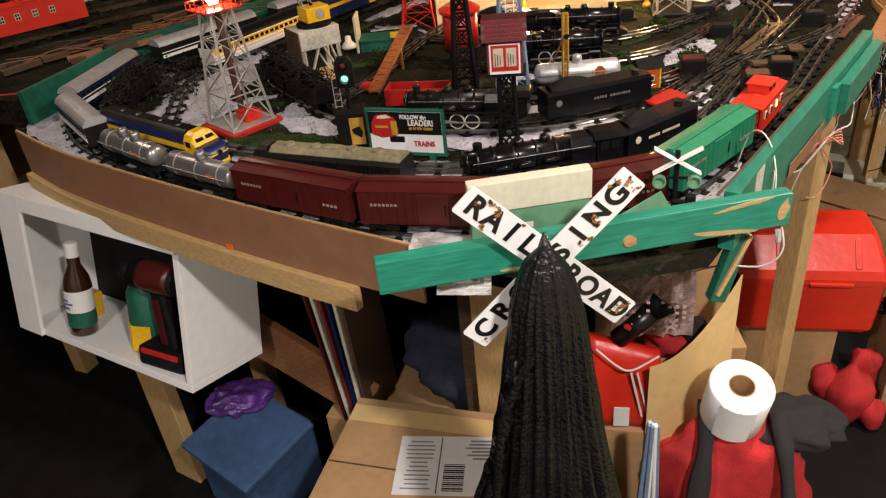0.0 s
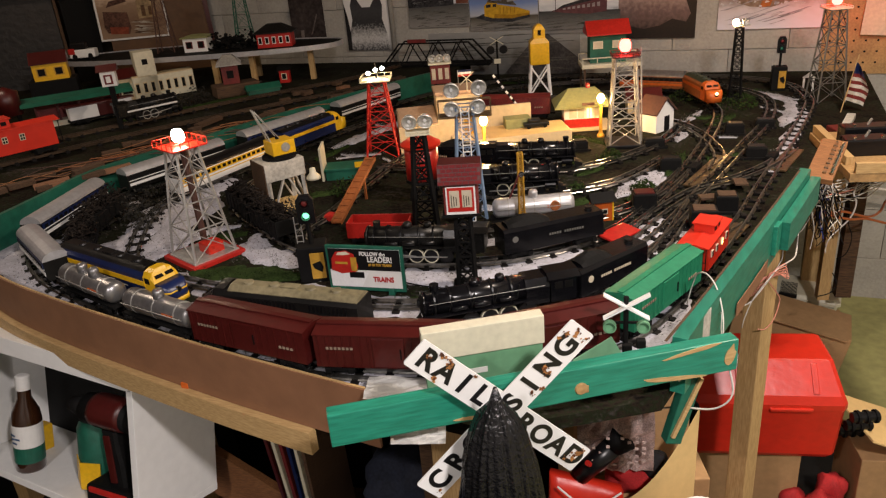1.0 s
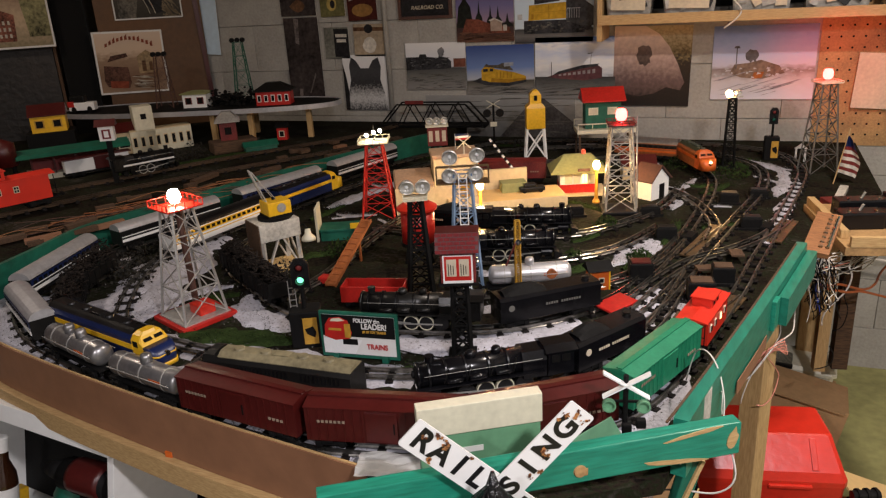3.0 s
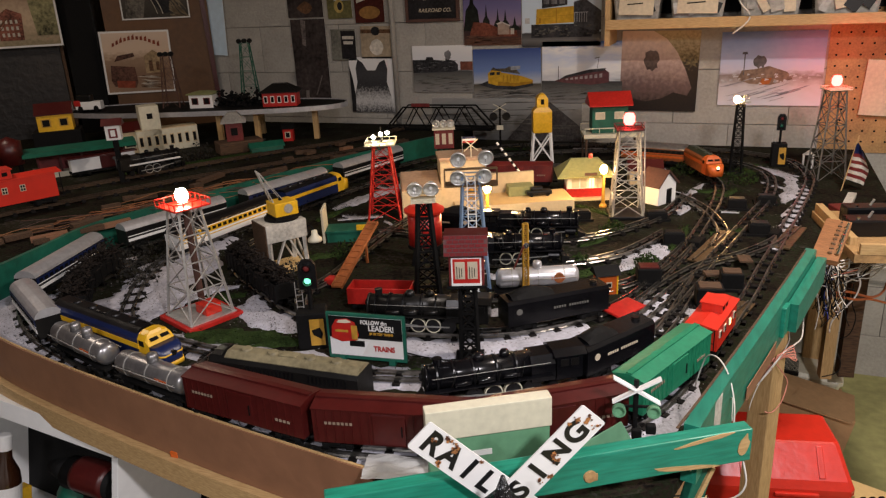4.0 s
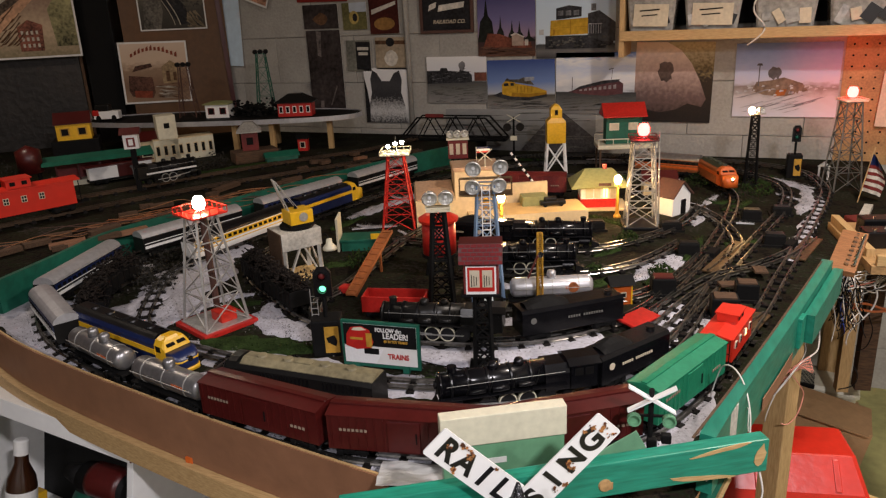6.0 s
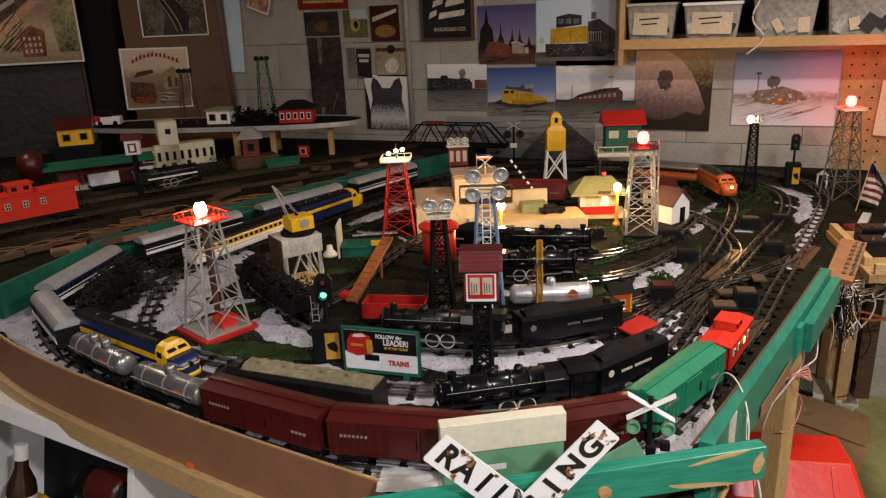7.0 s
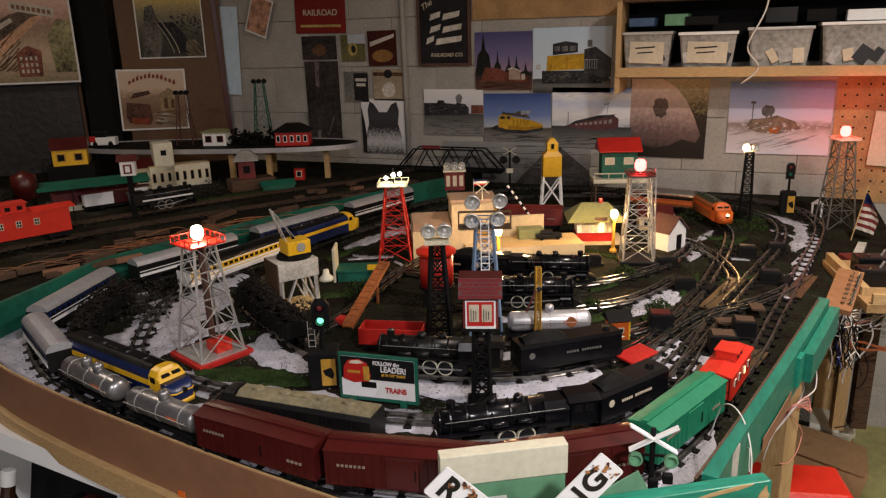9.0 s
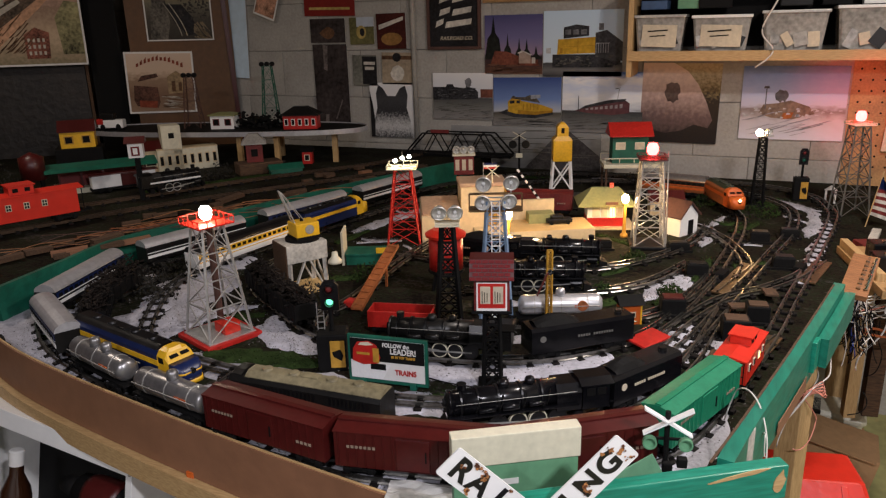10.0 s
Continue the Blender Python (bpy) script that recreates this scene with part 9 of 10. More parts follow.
picture("train_poster", "large sepia poster of a toy train layout", onpanel(-2.255, 1.56, 0.012, 0.3), 0.40, 0.40, [((0, 0, 1, 1), fade("sepia layout", 0.40, [(0.0, (0.240, 0.200, 0.120)), (0.3, (0.540, 0.405, 0.270)), (0.6, (0.300, 0.200, 0.140)), (0.8, (0.594, 0.378, 0.297)), (1.0, (0.702, 0.567, 0.459))], 0.34, 14)), ([(0, 0.06), (0.62, 0.62), (0.72, 0.72), (0.50, 0.72), (0, 0.36)], ink("orange earth", (0.676, 0.390, 0.234), 0.4, 30)), ([(0, 0.26), (0.60, 0.70), (0.74, 0.74), (0.66, 0.80), (0.4, 0.74), (0, 0.52)], ink("dark train", (0.156, 0.111, 0.078), 0.6, 50)), ([(0, 0.40), (0.42, 0.66), (0.40, 0.70), (0, 0.48)], PALEP), ([(0, 0.52), (0.26, 0.64), (0.27, 0.76), (0, 0.66)], PALEP), ([(0.40, 0.78), (0.84, 0.70), (0.85, 0.80), (0.41, 0.88)], PALEP), ({"many": [[(0.43 + k * 0.05, 0.80 - k * 0.009), (0.465 + k * 0.05, 0.794 - k * 0.009), (0.465 + k * 0.05, 0.84 - k * 0.009), (0.43 + k * 0.05, 0.846 - k * 0.009)] for k in range(8)]}, ink("sign brown", (0.260, 0.130, 0.078))), ([(0.78, 0.1), (0.74, 0.5), (0.86, 0.68), (1.0, 0.66), (1.0, 0.1)], ink("dull green", (0.312, 0.286, 0.143), 0.6, 40)), ([(0.40, 0.06), (0.64, 0.06), (0.66, 0.34), (0.52, 0.40), (0.40, 0.32)], ink("brick front", (0.312, 0.117, 0.078), 0.6, 60)), ({"many": [[(0.43 + 0.05 * i, 0.10 + 0.07 * j), (0.455 + 0.05 * i, 0.10 + 0.07 * j), (0.455 + 0.05 * i, 0.14 + 0.07 * j), (0.43 + 0.05 * i, 0.14 + 0.07 * j)] for i in range(4) for j in range(3)]}, PALEP), (streaks(30, 0, 0.1, 0.4, 0.45, 0.18, 0.005, 0.85), SEPD)], border=0.008)

# ---- shelf with plastic bins ----
wshelf = thing("wall_shelf", "raw pine wall shelf above the photos", "shelf", pose(0, 0, 0))
SY, SZ = 3.31, 1.362
part("board", box(nb(), (0.80, SY, SZ), (1.16, 0.19, 0.020), bev=0.001), "pinex", wshelf)
part("lip", box(nb(), (0.80, SY - 0.099, SZ + 0.004), (1.16, 0.012, 0.034), bev=0.001), "pinex", wshelf)
part("end_board", box(nb(), (0.226, SY, SZ + 0.09), (0.018, 0.19, 0.32), bev=0.001), "pine", wshelf)
part("end_board", box(nb(), (1.38, SY, SZ + 0.09), (0.018, 0.19, 0.32), bev=0.001), "pine", wshelf)
part("upper_board", box(nb(), (0.80, SY, SZ + 0.255), (1.13, 0.18, 0.018), bev=0.001), "oldwood", wshelf)
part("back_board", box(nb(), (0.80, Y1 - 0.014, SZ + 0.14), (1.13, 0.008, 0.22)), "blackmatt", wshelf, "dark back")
for x, w, h, lid, card in ((0.325, 0.17, 0.125, "steel", 1), (0.530, 0.19, 0.120, "white", 1), (0.760, 0.20, 0.130, "steel", 0), (0.990, 0.21, 0.140, "white", 0), (1.21, 0.18, 0.13, "steel", 0)):
    b = thing("storage_bin", "clear plastic storage bin with a handwritten card" if card else "clear plastic storage bin full of small parts", "storage bin", pose(x, SY - 0.01, SZ + 0.010), "storage bins")
    bm = nb()
    loft(bm, [[Vector((sx * w * f, sy * 0.075 * f, z)) for sx, sy in ((-0.5, -0.92), (-0.46, -1), (0.46, -1), (0.5, -0.92), (0.5, 0.92), (0.46, 1), (-0.46, 1), (-0.5, 0.92))] for f, z in ((0.86, 0), (0.98, h - 0.012), (1.0, h))])
    part("tub", bm, "clear", b)
    part("lid", box(nb(), (0, 0, h + 0.004), (w * 1.04, 0.16, 0.010), bev=0.002), lid, b)
    for k in range(4):
        part("small_part", box(nb(), (0, 0, 0), (random.uniform(0.02, 0.05), 0.004, random.uniform(0.02, 0.06)), pose((k - 1.5) * w * 0.2, -0.0735, 0.045, -6, random.uniform(-40, 40), 0)), random.choice(("steel", "smoke", "clear", "oldpaper")), b)
    if card:
        part("card", box(nb(), (0, 0, 0), (w * 0.7, 0.001, h * 0.6), pose(0, -0.0775, h * 0.5, -6, 2, 0)), "oldpaper", b, "paper card")
        for k in range(3):
            part("writing", box(nb(), (0, 0, 0), (w * (0.4 - 0.08 * k), 0.0008, 0.004), pose(-0.005, -0.0785, h * (0.64 - 0.14 * k), -6, -3, 0)), "blackmatt", b, "handwritten line")
for x, mm, s in ((0.42, "sage", (0.08, 0.08, 0.04)), (0.50, "blackmatt", (0.11, 0.1, 0.03)), (0.76, "smoke", (0.10, 0.09, 0.05)), (0.88, "blackmatt", (0.09, 0.08, 0.04)), (1.02, "white", (0.12, 0.08, 0.035)), (0.30, "bluetote", (0.09, 0.09, 0.03))):
    single("parts_box", box(nb(), (0, 0, s[2] / 2), s, bev=0.003), mm, "small box stacked on a storage bin", "box", pose(x, SY, SZ + 0.162, 0, 0, random.uniform(-6, 6)), "stacked boxes")
single("chipboard_sheet", box(nb(), (-0.06, Y1 - 0.012, 1.80), (0.66, 0.012, 0.46)), "osb", "raw chipboard sheet high on the wall", "board")
single("white_sign", box(nb(), (0.39, Y1 - 0.06, 1.80), (0.20, 0.004, 0.25)), "paper", "white paper above the shelf", "paper")
peg = thing("pegboard", "brown pegboard with rows of holes", "pegboard")
part("sheet", box(nb(), (1.40, Y1 - 0.008, 1.20), (0.86, 0.008, 0.62)), "osb", peg)
for i in range(16):
    for j in range(16):
        part("hole", rod(nb(), (0.995 + i * 0.038, Y1 - 0.0119, 0.93 + j * 0.038), (0.995 + i * 0.038, Y1 - 0.0126, 0.93 + j * 0.038), 0.0038, n=8), "blackmatt", peg) if i < 6 else None
single("calendar_print", box(nb(), (0, 0, 0), (0.16, 0.004, 0.19)), "oldpaper", "curled printed sheet on the pegboard", "paper", pose(1.17, Y1 - 0.03, 1.12, 0, 3, 0))
bm = nb()
tube(bm, curve_points([(0.715, 3.195, 1.75), (0.71, 3.195, 1.58), (0.66, 3.19, 1.45), (0.70, 3.19, 1.38), (0.64, 3.19, 1.32)], step=0.012), 0.003)
single("power_cord", bm, "wirewhite", "white cord hanging over the shelf", "cord", smooth=True)
# wall pipe by the corner of the pictures
single("conduit", rod(nb(), (-0.70, Y1 - 0.016, 0.96), (-0.71, Y1 - 0.016, 2.34), 0.011, n=12), "block", "grey painted pipe running up the wall", "pipe", smooth=True)

# ---- the raised deck's buildings ----
DZ = 0.958


def house(label, m, w, d, h, wall, roof, rh=0.03, windows=3, over=0.006, win="ivory", gable=True):
    t = thing("toy_building", label, "building", m, "toy buildings")
    part("wall", box(nb(), (0, 0, h / 2), (w, d, h), bev=0.0008), wall, t)
    bm = nb()
    if gable:
        prism(bm, [(-d / 2 - over, h), (d / 2 + over, h), (d / 2 + over, h + 0.003), (0, h + rh), (-d / 2 - over, h + 0.003)], -w / 2 - over, w / 2 + over)
    else:
        loft(bm, [[Vector((x * (w / 2 + over) * f, y * (d / 2 + over) * f, z)) for x, y in ((-1, -1), (1, -1), (1, 1), (-1, 1))] for f, z in ((1, h), (1, h + 0.004), (0.35, h + rh))])
    part("roof", bm, roof, t)
    for k in range(windows):
        x = (k - (windows - 1) / 2) * w / windows
        wn = part("window", box(nb(), (x, -d / 2 - 0.0006, h * 0.52), (w / windows * 0.55, 0.002, h * 0.5)), win, t)
        part("pane", box(nb(), (x, -d / 2 - 0.0018, h * 0.52), (w / windows * 0.4, 0.001, h * 0.4)), "blackmatt", wn)
    return t


stat = thing("toy_station", "green-roofed toy station with red posts and an ivory base", "building", pose(-1.507, 2.397, DZ, 0, 0, 50) @ Matrix.Diagonal((1.08, 1.0, 0.74, 1)), "toy buildings")
part("base", box(nb(), (0, 0, 0.012), (0.30, 0.13, 0.024)), "ivory", stat)
part("wall", box(nb(), (0, 0.02, 0.065), (0.26, 0.07, 0.082)), "brick", stat)
part("roof", prism(nb(), [(-0.085, 0.108), (0.085, 0.108), (0.06, 0.122), (0.0, 0.135), (-0.06, 0.122)], -0.17, 0.17), "greendark", stat)
for k in range(5):
    part("post", bar(nb(), (-0.13 + k * 0.065, -0.06, 0.024), (-0.13 + k * 0.065, -0.06, 0.108), 0.006), "redcar", stat)
part("ivory_panel", box(nb(), (0.06, -0.016, 0.05), (0.10, 0.004, 0.04)), "white", stat)
house("yellow toy house with dark red roof", pose(-1.80, 2.58, DZ + 0.108, 0, 0, 42) @ Matrix.Scale(0.95, 4), 0.13, 0.09, 0.065, "yellow", "redcar", 0.045, 2, win="mustard")
single("house_stand", box(nb(), (0, 0, 0.054), (0.17, 0.12, 0.108), bev=0.002), "blackmatt", "dark block carrying the yellow house", "stand", pose(-1.80, 2.58, DZ, 0, 0, 42))
flat = thing("flat_wagon", "long white and maroon toy wagon before the station", "railway car", between((-1.450, 2.305), (-1.345, 2.470), DZ) @ Matrix.Scale(1.2, 4), "deck train")
for x, w, mm in ((-0.052, 0.080, "white"), (0.012, 0.046, "redcar"), (0.062, 0.050, "white")):
    part("panel", box(nb(), (x, 0, 0.034), (w, 0.034, 0.036), bev=0.001), mm, flat)
part("roof", box(nb(), (0, 0, 0.0535), (0.19, 0.038, 0.003), bev=0.001), "redcar", flat)
part("bed", box(nb(), (0, 0, 0.012), (0.19, 0.034, 0.006)), "blackmatt", flat)
truck(flat, -0.06, base=0.024)
truck(flat, 0.06, base=0.024)
cream2 = house("cream factory with a tall block and many windows", pose(-1.445, 2.775, DZ, 0, 0, 50) @ Matrix.Scale(0.86, 4), 0.27, 0.08, 0.10, "ivory", "cream", 0.004, 8, 0.0, "cream", False)
part("tall_block", box(nb(), (-0.065, 0.005, 0.105), (0.085, 0.09, 0.21), bev=0.001), "ivory", cream2)
part("window", box(nb(), (-0.065, -0.0405, 0.165), (0.024, 0.002, 0.024)), "blackmatt", cream2)
house("red cabin with ivory door frame", pose(-1.56, 2.69, DZ, 0, 0, 50), 0.09, 0.07, 0.085, "cream", "redcar", 0.035, 1)
gz = house("octagonal brown hut with grey roof", pose(-1.115, 2.775, DZ + 0.0455, 0, 0, 35) @ Matrix.Scale(0.82, 4), 0.075, 0.075, 0.085, "brick", "steel", 0.045, 1, 0.02, "brick", False)
single("hut_base", box(nb(), (0, 0, 0.0225), (0.17, 0.09, 0.045), bev=0.006), "oldwood", "weathered brown base under the brown hut", "base", pose(-1.105, 2.78, DZ, 0, 0, 50))
house("tiny red hut with ivory gable", pose(-1.02, 3.0, DZ, 0, 0, 20), 0.04, 0.035, 0.05, "red", "blackmatt", 0.02, 1)
house("low green shed on the deck", pose(-0.99, 2.79, DZ, 0, 0, 45), 0.12, 0.05, 0.02, "greendark", "greendark", 0.02, 0)
rt = thing("water_tank", "dark red water tank on black legs on the deck", "water tank", pose(-1.615, 2.205, DZ - 0.02) @ Matrix.Scale(0.95, 4))
part("tank", lathe(nb(), [(0.042, 0.085), (0.042, 0.165), (0.001, 0.185)], 22), "redcar", rt, "", True)
for a in range(4):
    part("leg", bar(nb(), (0.036 * math.cos(a * 1.57), 0.036 * math.sin(a * 1.57), 0), (0.034 * math.cos(a * 1.57), 0.034 * math.sin(a * 1.57), 0.086), 0.007), "blackmatt", rt)
tower_sig = thing("signal_cabin", "red and ivory signal cabin on a black post on the deck", "cabin", pose(-1.212, 2.275, DZ, 0, 0, 35))
part("post", bar(nb(), (0, 0, 0), (0, 0, 0.145), 0.016), "blackmatt", tower_sig)
part("cabin_wall", box(nb(), (0, 0, 0.168), (0.046, 0.036, 0.048)), "white", tower_sig)
part("window_frame", box(nb(), (0, -0.0188, 0.166), (0.026, 0.002, 0.030)), "brick", tower_sig)
part("pane", box(nb(), (0, -0.0202, 0.166), (0.014, 0.001, 0.020)), "white", tower_sig)
part("roof", prism(nb(), [(-0.026, 0.192), (0.026, 0.192), (0, 0.212)], -0.032, 0.032), "redcar", tower_sig)

upper = thing("oval_shelf", "raised dark oval railway shelf with a bright metal edge", "shelf", pose(-1.40, 2.985, 0, 0, 0, 15))
bm = nb()
oval = [(0.60 * math.copysign(abs(math.cos(a)) ** 0.8, math.cos(a)), 0.16 * math.copysign(abs(math.sin(a)) ** 0.8, math.sin(a))) for a in [6.28318 * k / 48 for k in range(48)]]
loft(bm, [[Vector((x, y, z)) for x, y in oval] for z in (1.083, 1.095)])
part("top", bm, "blackmatt", upper)
bm = nb()
loft(bm, [[Vector((x * f, y * g, z)) for f, g, z in ((1.003, 1.008, 1.080), (1.010, 1.03, 1.080), (1.010, 1.03, 1.099), (1.003, 1.008, 1.099))] for x, y in oval + oval[:1]], caps=False)
part("edge_band", bm, "silver", upper, "bright metal edge")
for x, y in ((0.48, -0.05), (0.25, -0.10), (0.1, -0.12), (-0.2, -0.12), (-0.40, -0.04), (0.2, 0.1)):
    part("post", box(nb(), (x, y, 1.02), (0.02, 0.02, 0.125)), "pine", upper)
UZ = 1.095
um = upper.matrix_world
house("red and white toy station on the oval shelf", um @ pose(0.34, -0.03, UZ, 0, 0, 4), 0.14, 0.07, 0.055, "red", "smoke", 0.035, 5, 0.010, "white", False)
house("white toy diner with green roof", um @ pose(0.0, -0.01, UZ, 0, 0, 2), 0.10, 0.07, 0.055, "white", "olive", 0.012, 2, 0.008, "brick", False)
heap = thing("dark_foliage", "dark clump of model shrubs on the oval shelf", "shrub", um @ pose(0.15, 0, UZ))
bm = nb()
for k in range(340):
    c = Vector((random.gauss(0, 0.05), random.gauss(0, 0.022), abs(random.gauss(0.022, 0.016))))
    s = random.uniform(0.004, 0.010)
    bmesh.ops.create_icosphere(bm, subdivisions=1, radius=s, matrix=Matrix.Translation(c) @ Matrix.Diagonal((1, random.uniform(0.5, 1), random.uniform(0.5, 1), 1)))
tagged(part("clumps", bm, "blackmatt", heap), kind="stuff")
for x, y, h in ((-0.150, 0.02, 0.210), (0.165, 0.10, 0.245)):
    t = thing("lattice_tower", "dark lattice floodlight tower on the oval shelf", "tower", um @ pose(x, y, UZ, 0, 0, 10), "lattice towers")
    lattice(t, h, 0.07, 0.035, 4, "brownroof" if x < 0 else "greendark", 0, 0.0032, 0.0016)
    for k in (-1, 0, 1):
        part("floodlight", rod(nb(), (k * 0.022, -0.008, h + 0.008), (k * 0.022, 0.006, h + 0.008), 0.010, n=12), "blackmatt", t)
tc = thing("toy_car", "red and white toy van on the oval shelf", "toy car", um @ pose(-0.49, -0.04, UZ, 0, 0, 8) @ Matrix.Diagonal((1.25, 1.1, 1.7, 1)))
part("body", box(nb(), (0, 0, 0.016), (0.085, 0.035, 0.020), bev=0.003), "white", tc)
part("cabin", box(nb(), (-0.012, 0, 0.033), (0.050, 0.032, 0.018), bev=0.004), "smoke", tc)
part("hood", box(nb(), (-0.034, -0.002, 0.022), (0.022, 0.036, 0.014), bev=0.003), "red", tc)
for x in (-0.026, 0.026):
    for y in (-0.017, 0.017):
        wheel(tc, x, y, 0.008)

# truss bridge at the back
bridge = thing("truss_bridge", "black toy truss bridge along the wall", "bridge", pose(-0.47, 3.30, DZ, 0, 0, 2))
for y in (-0.032, 0.032):
    part("lower_chord", bar(nb(), (-0.23, y, 0.012), (0.23, y, 0.012), 0.006), "blackmatt", bridge)
    part("upper_chord", bar(nb(), (-0.15, y, 0.098), (0.15, y, 0.098), 0.006), "blackmatt", bridge)
    for s in (-1, 1):
        part("end_post", bar(nb(), (s * 0.23, y, 0.012), (s * 0.15, y, 0.098), 0.006), "blackmatt", bridge)
    for k in range(6):
        part("web", bar(nb(), (-0.15 + k * 0.05, y, 0.098 if k % 2 else 0.012), (-0.10 + k * 0.05, y, 0.012 if k % 2 else 0.098), 0.004), "blackmatt", bridge)
part("deck_plate", box(nb(), (0, 0, 0.006), (0.46, 0.06, 0.006)), "blackmatt", bridge)
part("sign", box(nb(), (-0.07, -0.036, 0.108), (0.08, 0.003, 0.014)), "brick", bridge, "brown name strip")
rl = thing("flood_cabin", "red cabin with chrome floodlights on its roof", "cabin", pose(-0.232, 2.72, TABLE - 0.030, 0, 0, 22))
lattice(rl, 0.11, 0.05, 0.04, 4, "blackmatt", 0.030, 0.005, 0.003)
part("cabin_wall", box(nb(), (0, 0, 0.172), (0.066, 0.045, 0.062), bev=0.001), "brick", rl)
part("deck_plate", box(nb(), (0, 0, 0.207), (0.076, 0.055, 0.005)), "ivory", rl)
for k in (-1, 0, 1):
    flood(rl, k * 0.024, -0.01, 0.223, pose(0, 0, 0, -75, 0, k * 12), 0.0125)
    part("window", box(nb(), (k * 0.022, -0.0232, 0.174), (0.013, 0.002, 0.036)), "oldpaper", rl)
lab2 = house("small pink roofed shed behind the tool shed", pose(0.42, 2.80, TABLE, 0, 0, 15), 0.10, 0.06, 0.045, "cream", "redcar", 0.03, 2)
wh = thing("white_arch", "small white arched crossing post", "toy arch", pose(0.915, 3.08, TABLE))
for x in (-0.014, 0.014):
    part("post", box(nb(), (x, 0, 0.022), (0.006, 0.006, 0.044)), "white", wh)
part("gable", prism(nb(), [(-0.020, 0.044), (0.020, 0.044), (0.0, 0.060)], -0.004, 0.004, pose(0, 0, 0, 0, 0, 90)), "white", wh)

# dark tree clumps on the layout
def shrub(x, y, r, h, z=TABLE, material="grass", n=260):
    t = thing("model_shrub", "dark lichen shrub beside the tracks", "shrub", pose(x, y, z), "model shrubs")
    bm = nb()
    for k in range(n):
        a, rr = random.uniform(0, 6.28), r * math.sqrt(random.random())
        hh = h * random.random() * (1 - (rr / r) ** 2 * 0.7)
        c = Vector((rr * math.cos(a), rr * math.sin(a), hh + 0.002))
        s = random.uniform(0.0025, 0.006)
        v = [bm.verts.new(c + Vector((random.uniform(-s, s), random.uniform(-s, s), random.uniform(-s, s)))) for _ in range(4)]
        for f in ((0, 1, 2), (0, 1, 3), (0, 2, 3), (1, 2, 3)):
            bm.faces.new([v[i] for i in f])
    tagged(part("lichen", bm, material, t), kind="stuff")


M["darklichen"] = mat("dark lichen", (0.022, 0.020, 0.015), 0.95, var=0.5, scale=120, bump=0.5)
for x, y, r, h, mm in ((-0.60, 1.66, 0.05, 0.10, "darklichen"), (-0.655, 1.78, 0.05, 0.07, "darklichen"), (-0.24, 1.75, 0.05, 0.05, "darklichen"), (-0.20, 1.95, 0.05, 0.04, "grass"), (0.40, 2.28, 0.03, 0.03, "grass"), (0.70, 2.86, 0.06, 0.035, "grass"),
                       (0.55, 2.95, 0.06, 0.04, "grass"), (0.36, 2.03, 0.025, 0.02, "grass"), (0.51, 2.05, 0.03, 0.03, "grass"), (0.62, 3.1, 0.05, 0.04, "darklichen"), (0.28, 3.22, 0.06, 0.05, "darklichen"), (-0.05, 3.2, 0.05, 0.04, "darklichen"), (-0.42, 2.05, 0.04, 0.04, "darklichen")):
    shrub(x, y, r, h, TABLE, mm)
shrub(-1.2, 2.55, 0.05, 0.06, DZ, "darklichen")
shrub(-1.02, 2.82, 0.06, 0.04, DZ, "darklichen")
shrub(-1.17, 2.63, 0.05, 0.07, DZ, "darklichen")
shrub(-1.7, 2.1, 0.12, 0.16, DZ, "darklichen", 500)

# dome and yard trifles
bell = thing("toy_lamp", "gooseneck yard lamp with a white bell shade beside the crane", "toy lamp", pose(-0.262, 1.858, TABLE))
bm = nb()
tube(bm, curve_points([(0, 0, 0), (-0.001, 0, 0.05), (0.0, 0, 0.085), (0.008, -0.002, 0.102), (0.019, -0.005, 0.104), (0.027, -0.006, 0.094)], step=0.004), 0.0018, 7)
part("gooseneck", bm, "blackmatt", bell, "", True)
part("shade", lathe(nb(), [(0.0175, 0.068), (0.0165, 0.074), (0.008, 0.083), (0.0065, 0.094), (0.001, 0.096)], 20, pose(0.027, -0.006, 0)), "ivory", bell, "white bell shade", True)
part("foot", lathe(nb(), [(0.010, 0), (0.009, 0.003), (0.003, 0.006)], 14), "blackmatt", bell)

# ---- the right edge: flag, relay board and wires ----
flagt = thing("small_flag", "small striped cloth flag on a stick", "flag", pose(0.985, 2.80, TABLE) @ Matrix.Scale(0.85, 4))
part("stick", rod(nb(), (0, 0, 0), (0.032, 0, 0.195), 0.002), "pine", flagt)
for k in range(11):
    # drooping cloth that widens downward from the stick
    z1, z0 = 0.170 - k * 0.0118, 0.170 - (k + 1) * 0.0118
    bm = nb()
    rings = []
    for i in range(9):
        f = i / 8
        def edge(z):
            return 0.032 * z / 0.195 + f * (0.016 + 0.044 * min(1.0, (0.170 - z) / 0.075)), 0.008 * math.sin(f * 7 + z * 30)
        (xa, ya), (xb, yb) = edge(z0), edge(z1)
        sag = 0.020 * f * f
        rings.append([Vector((xa, ya, z0 - sag)), Vector((xa, ya + 0.0008, z0 - sag)), Vector((xb, yb + 0.0008, z1 - sag)), Vector((xb, yb, z1 - sag))])
    loft(bm, rings)
    part("canton" if k < 3 else "stripe", bm, "blue" if k < 3 else ("brick" if k % 2 else "whitewood"), flagt)
relay = thing("terminal_board", "brown wooden terminal board with brass screws on the rail", "terminal board", pose(0.884, 2.108, 0.968, 10, 4, -13))
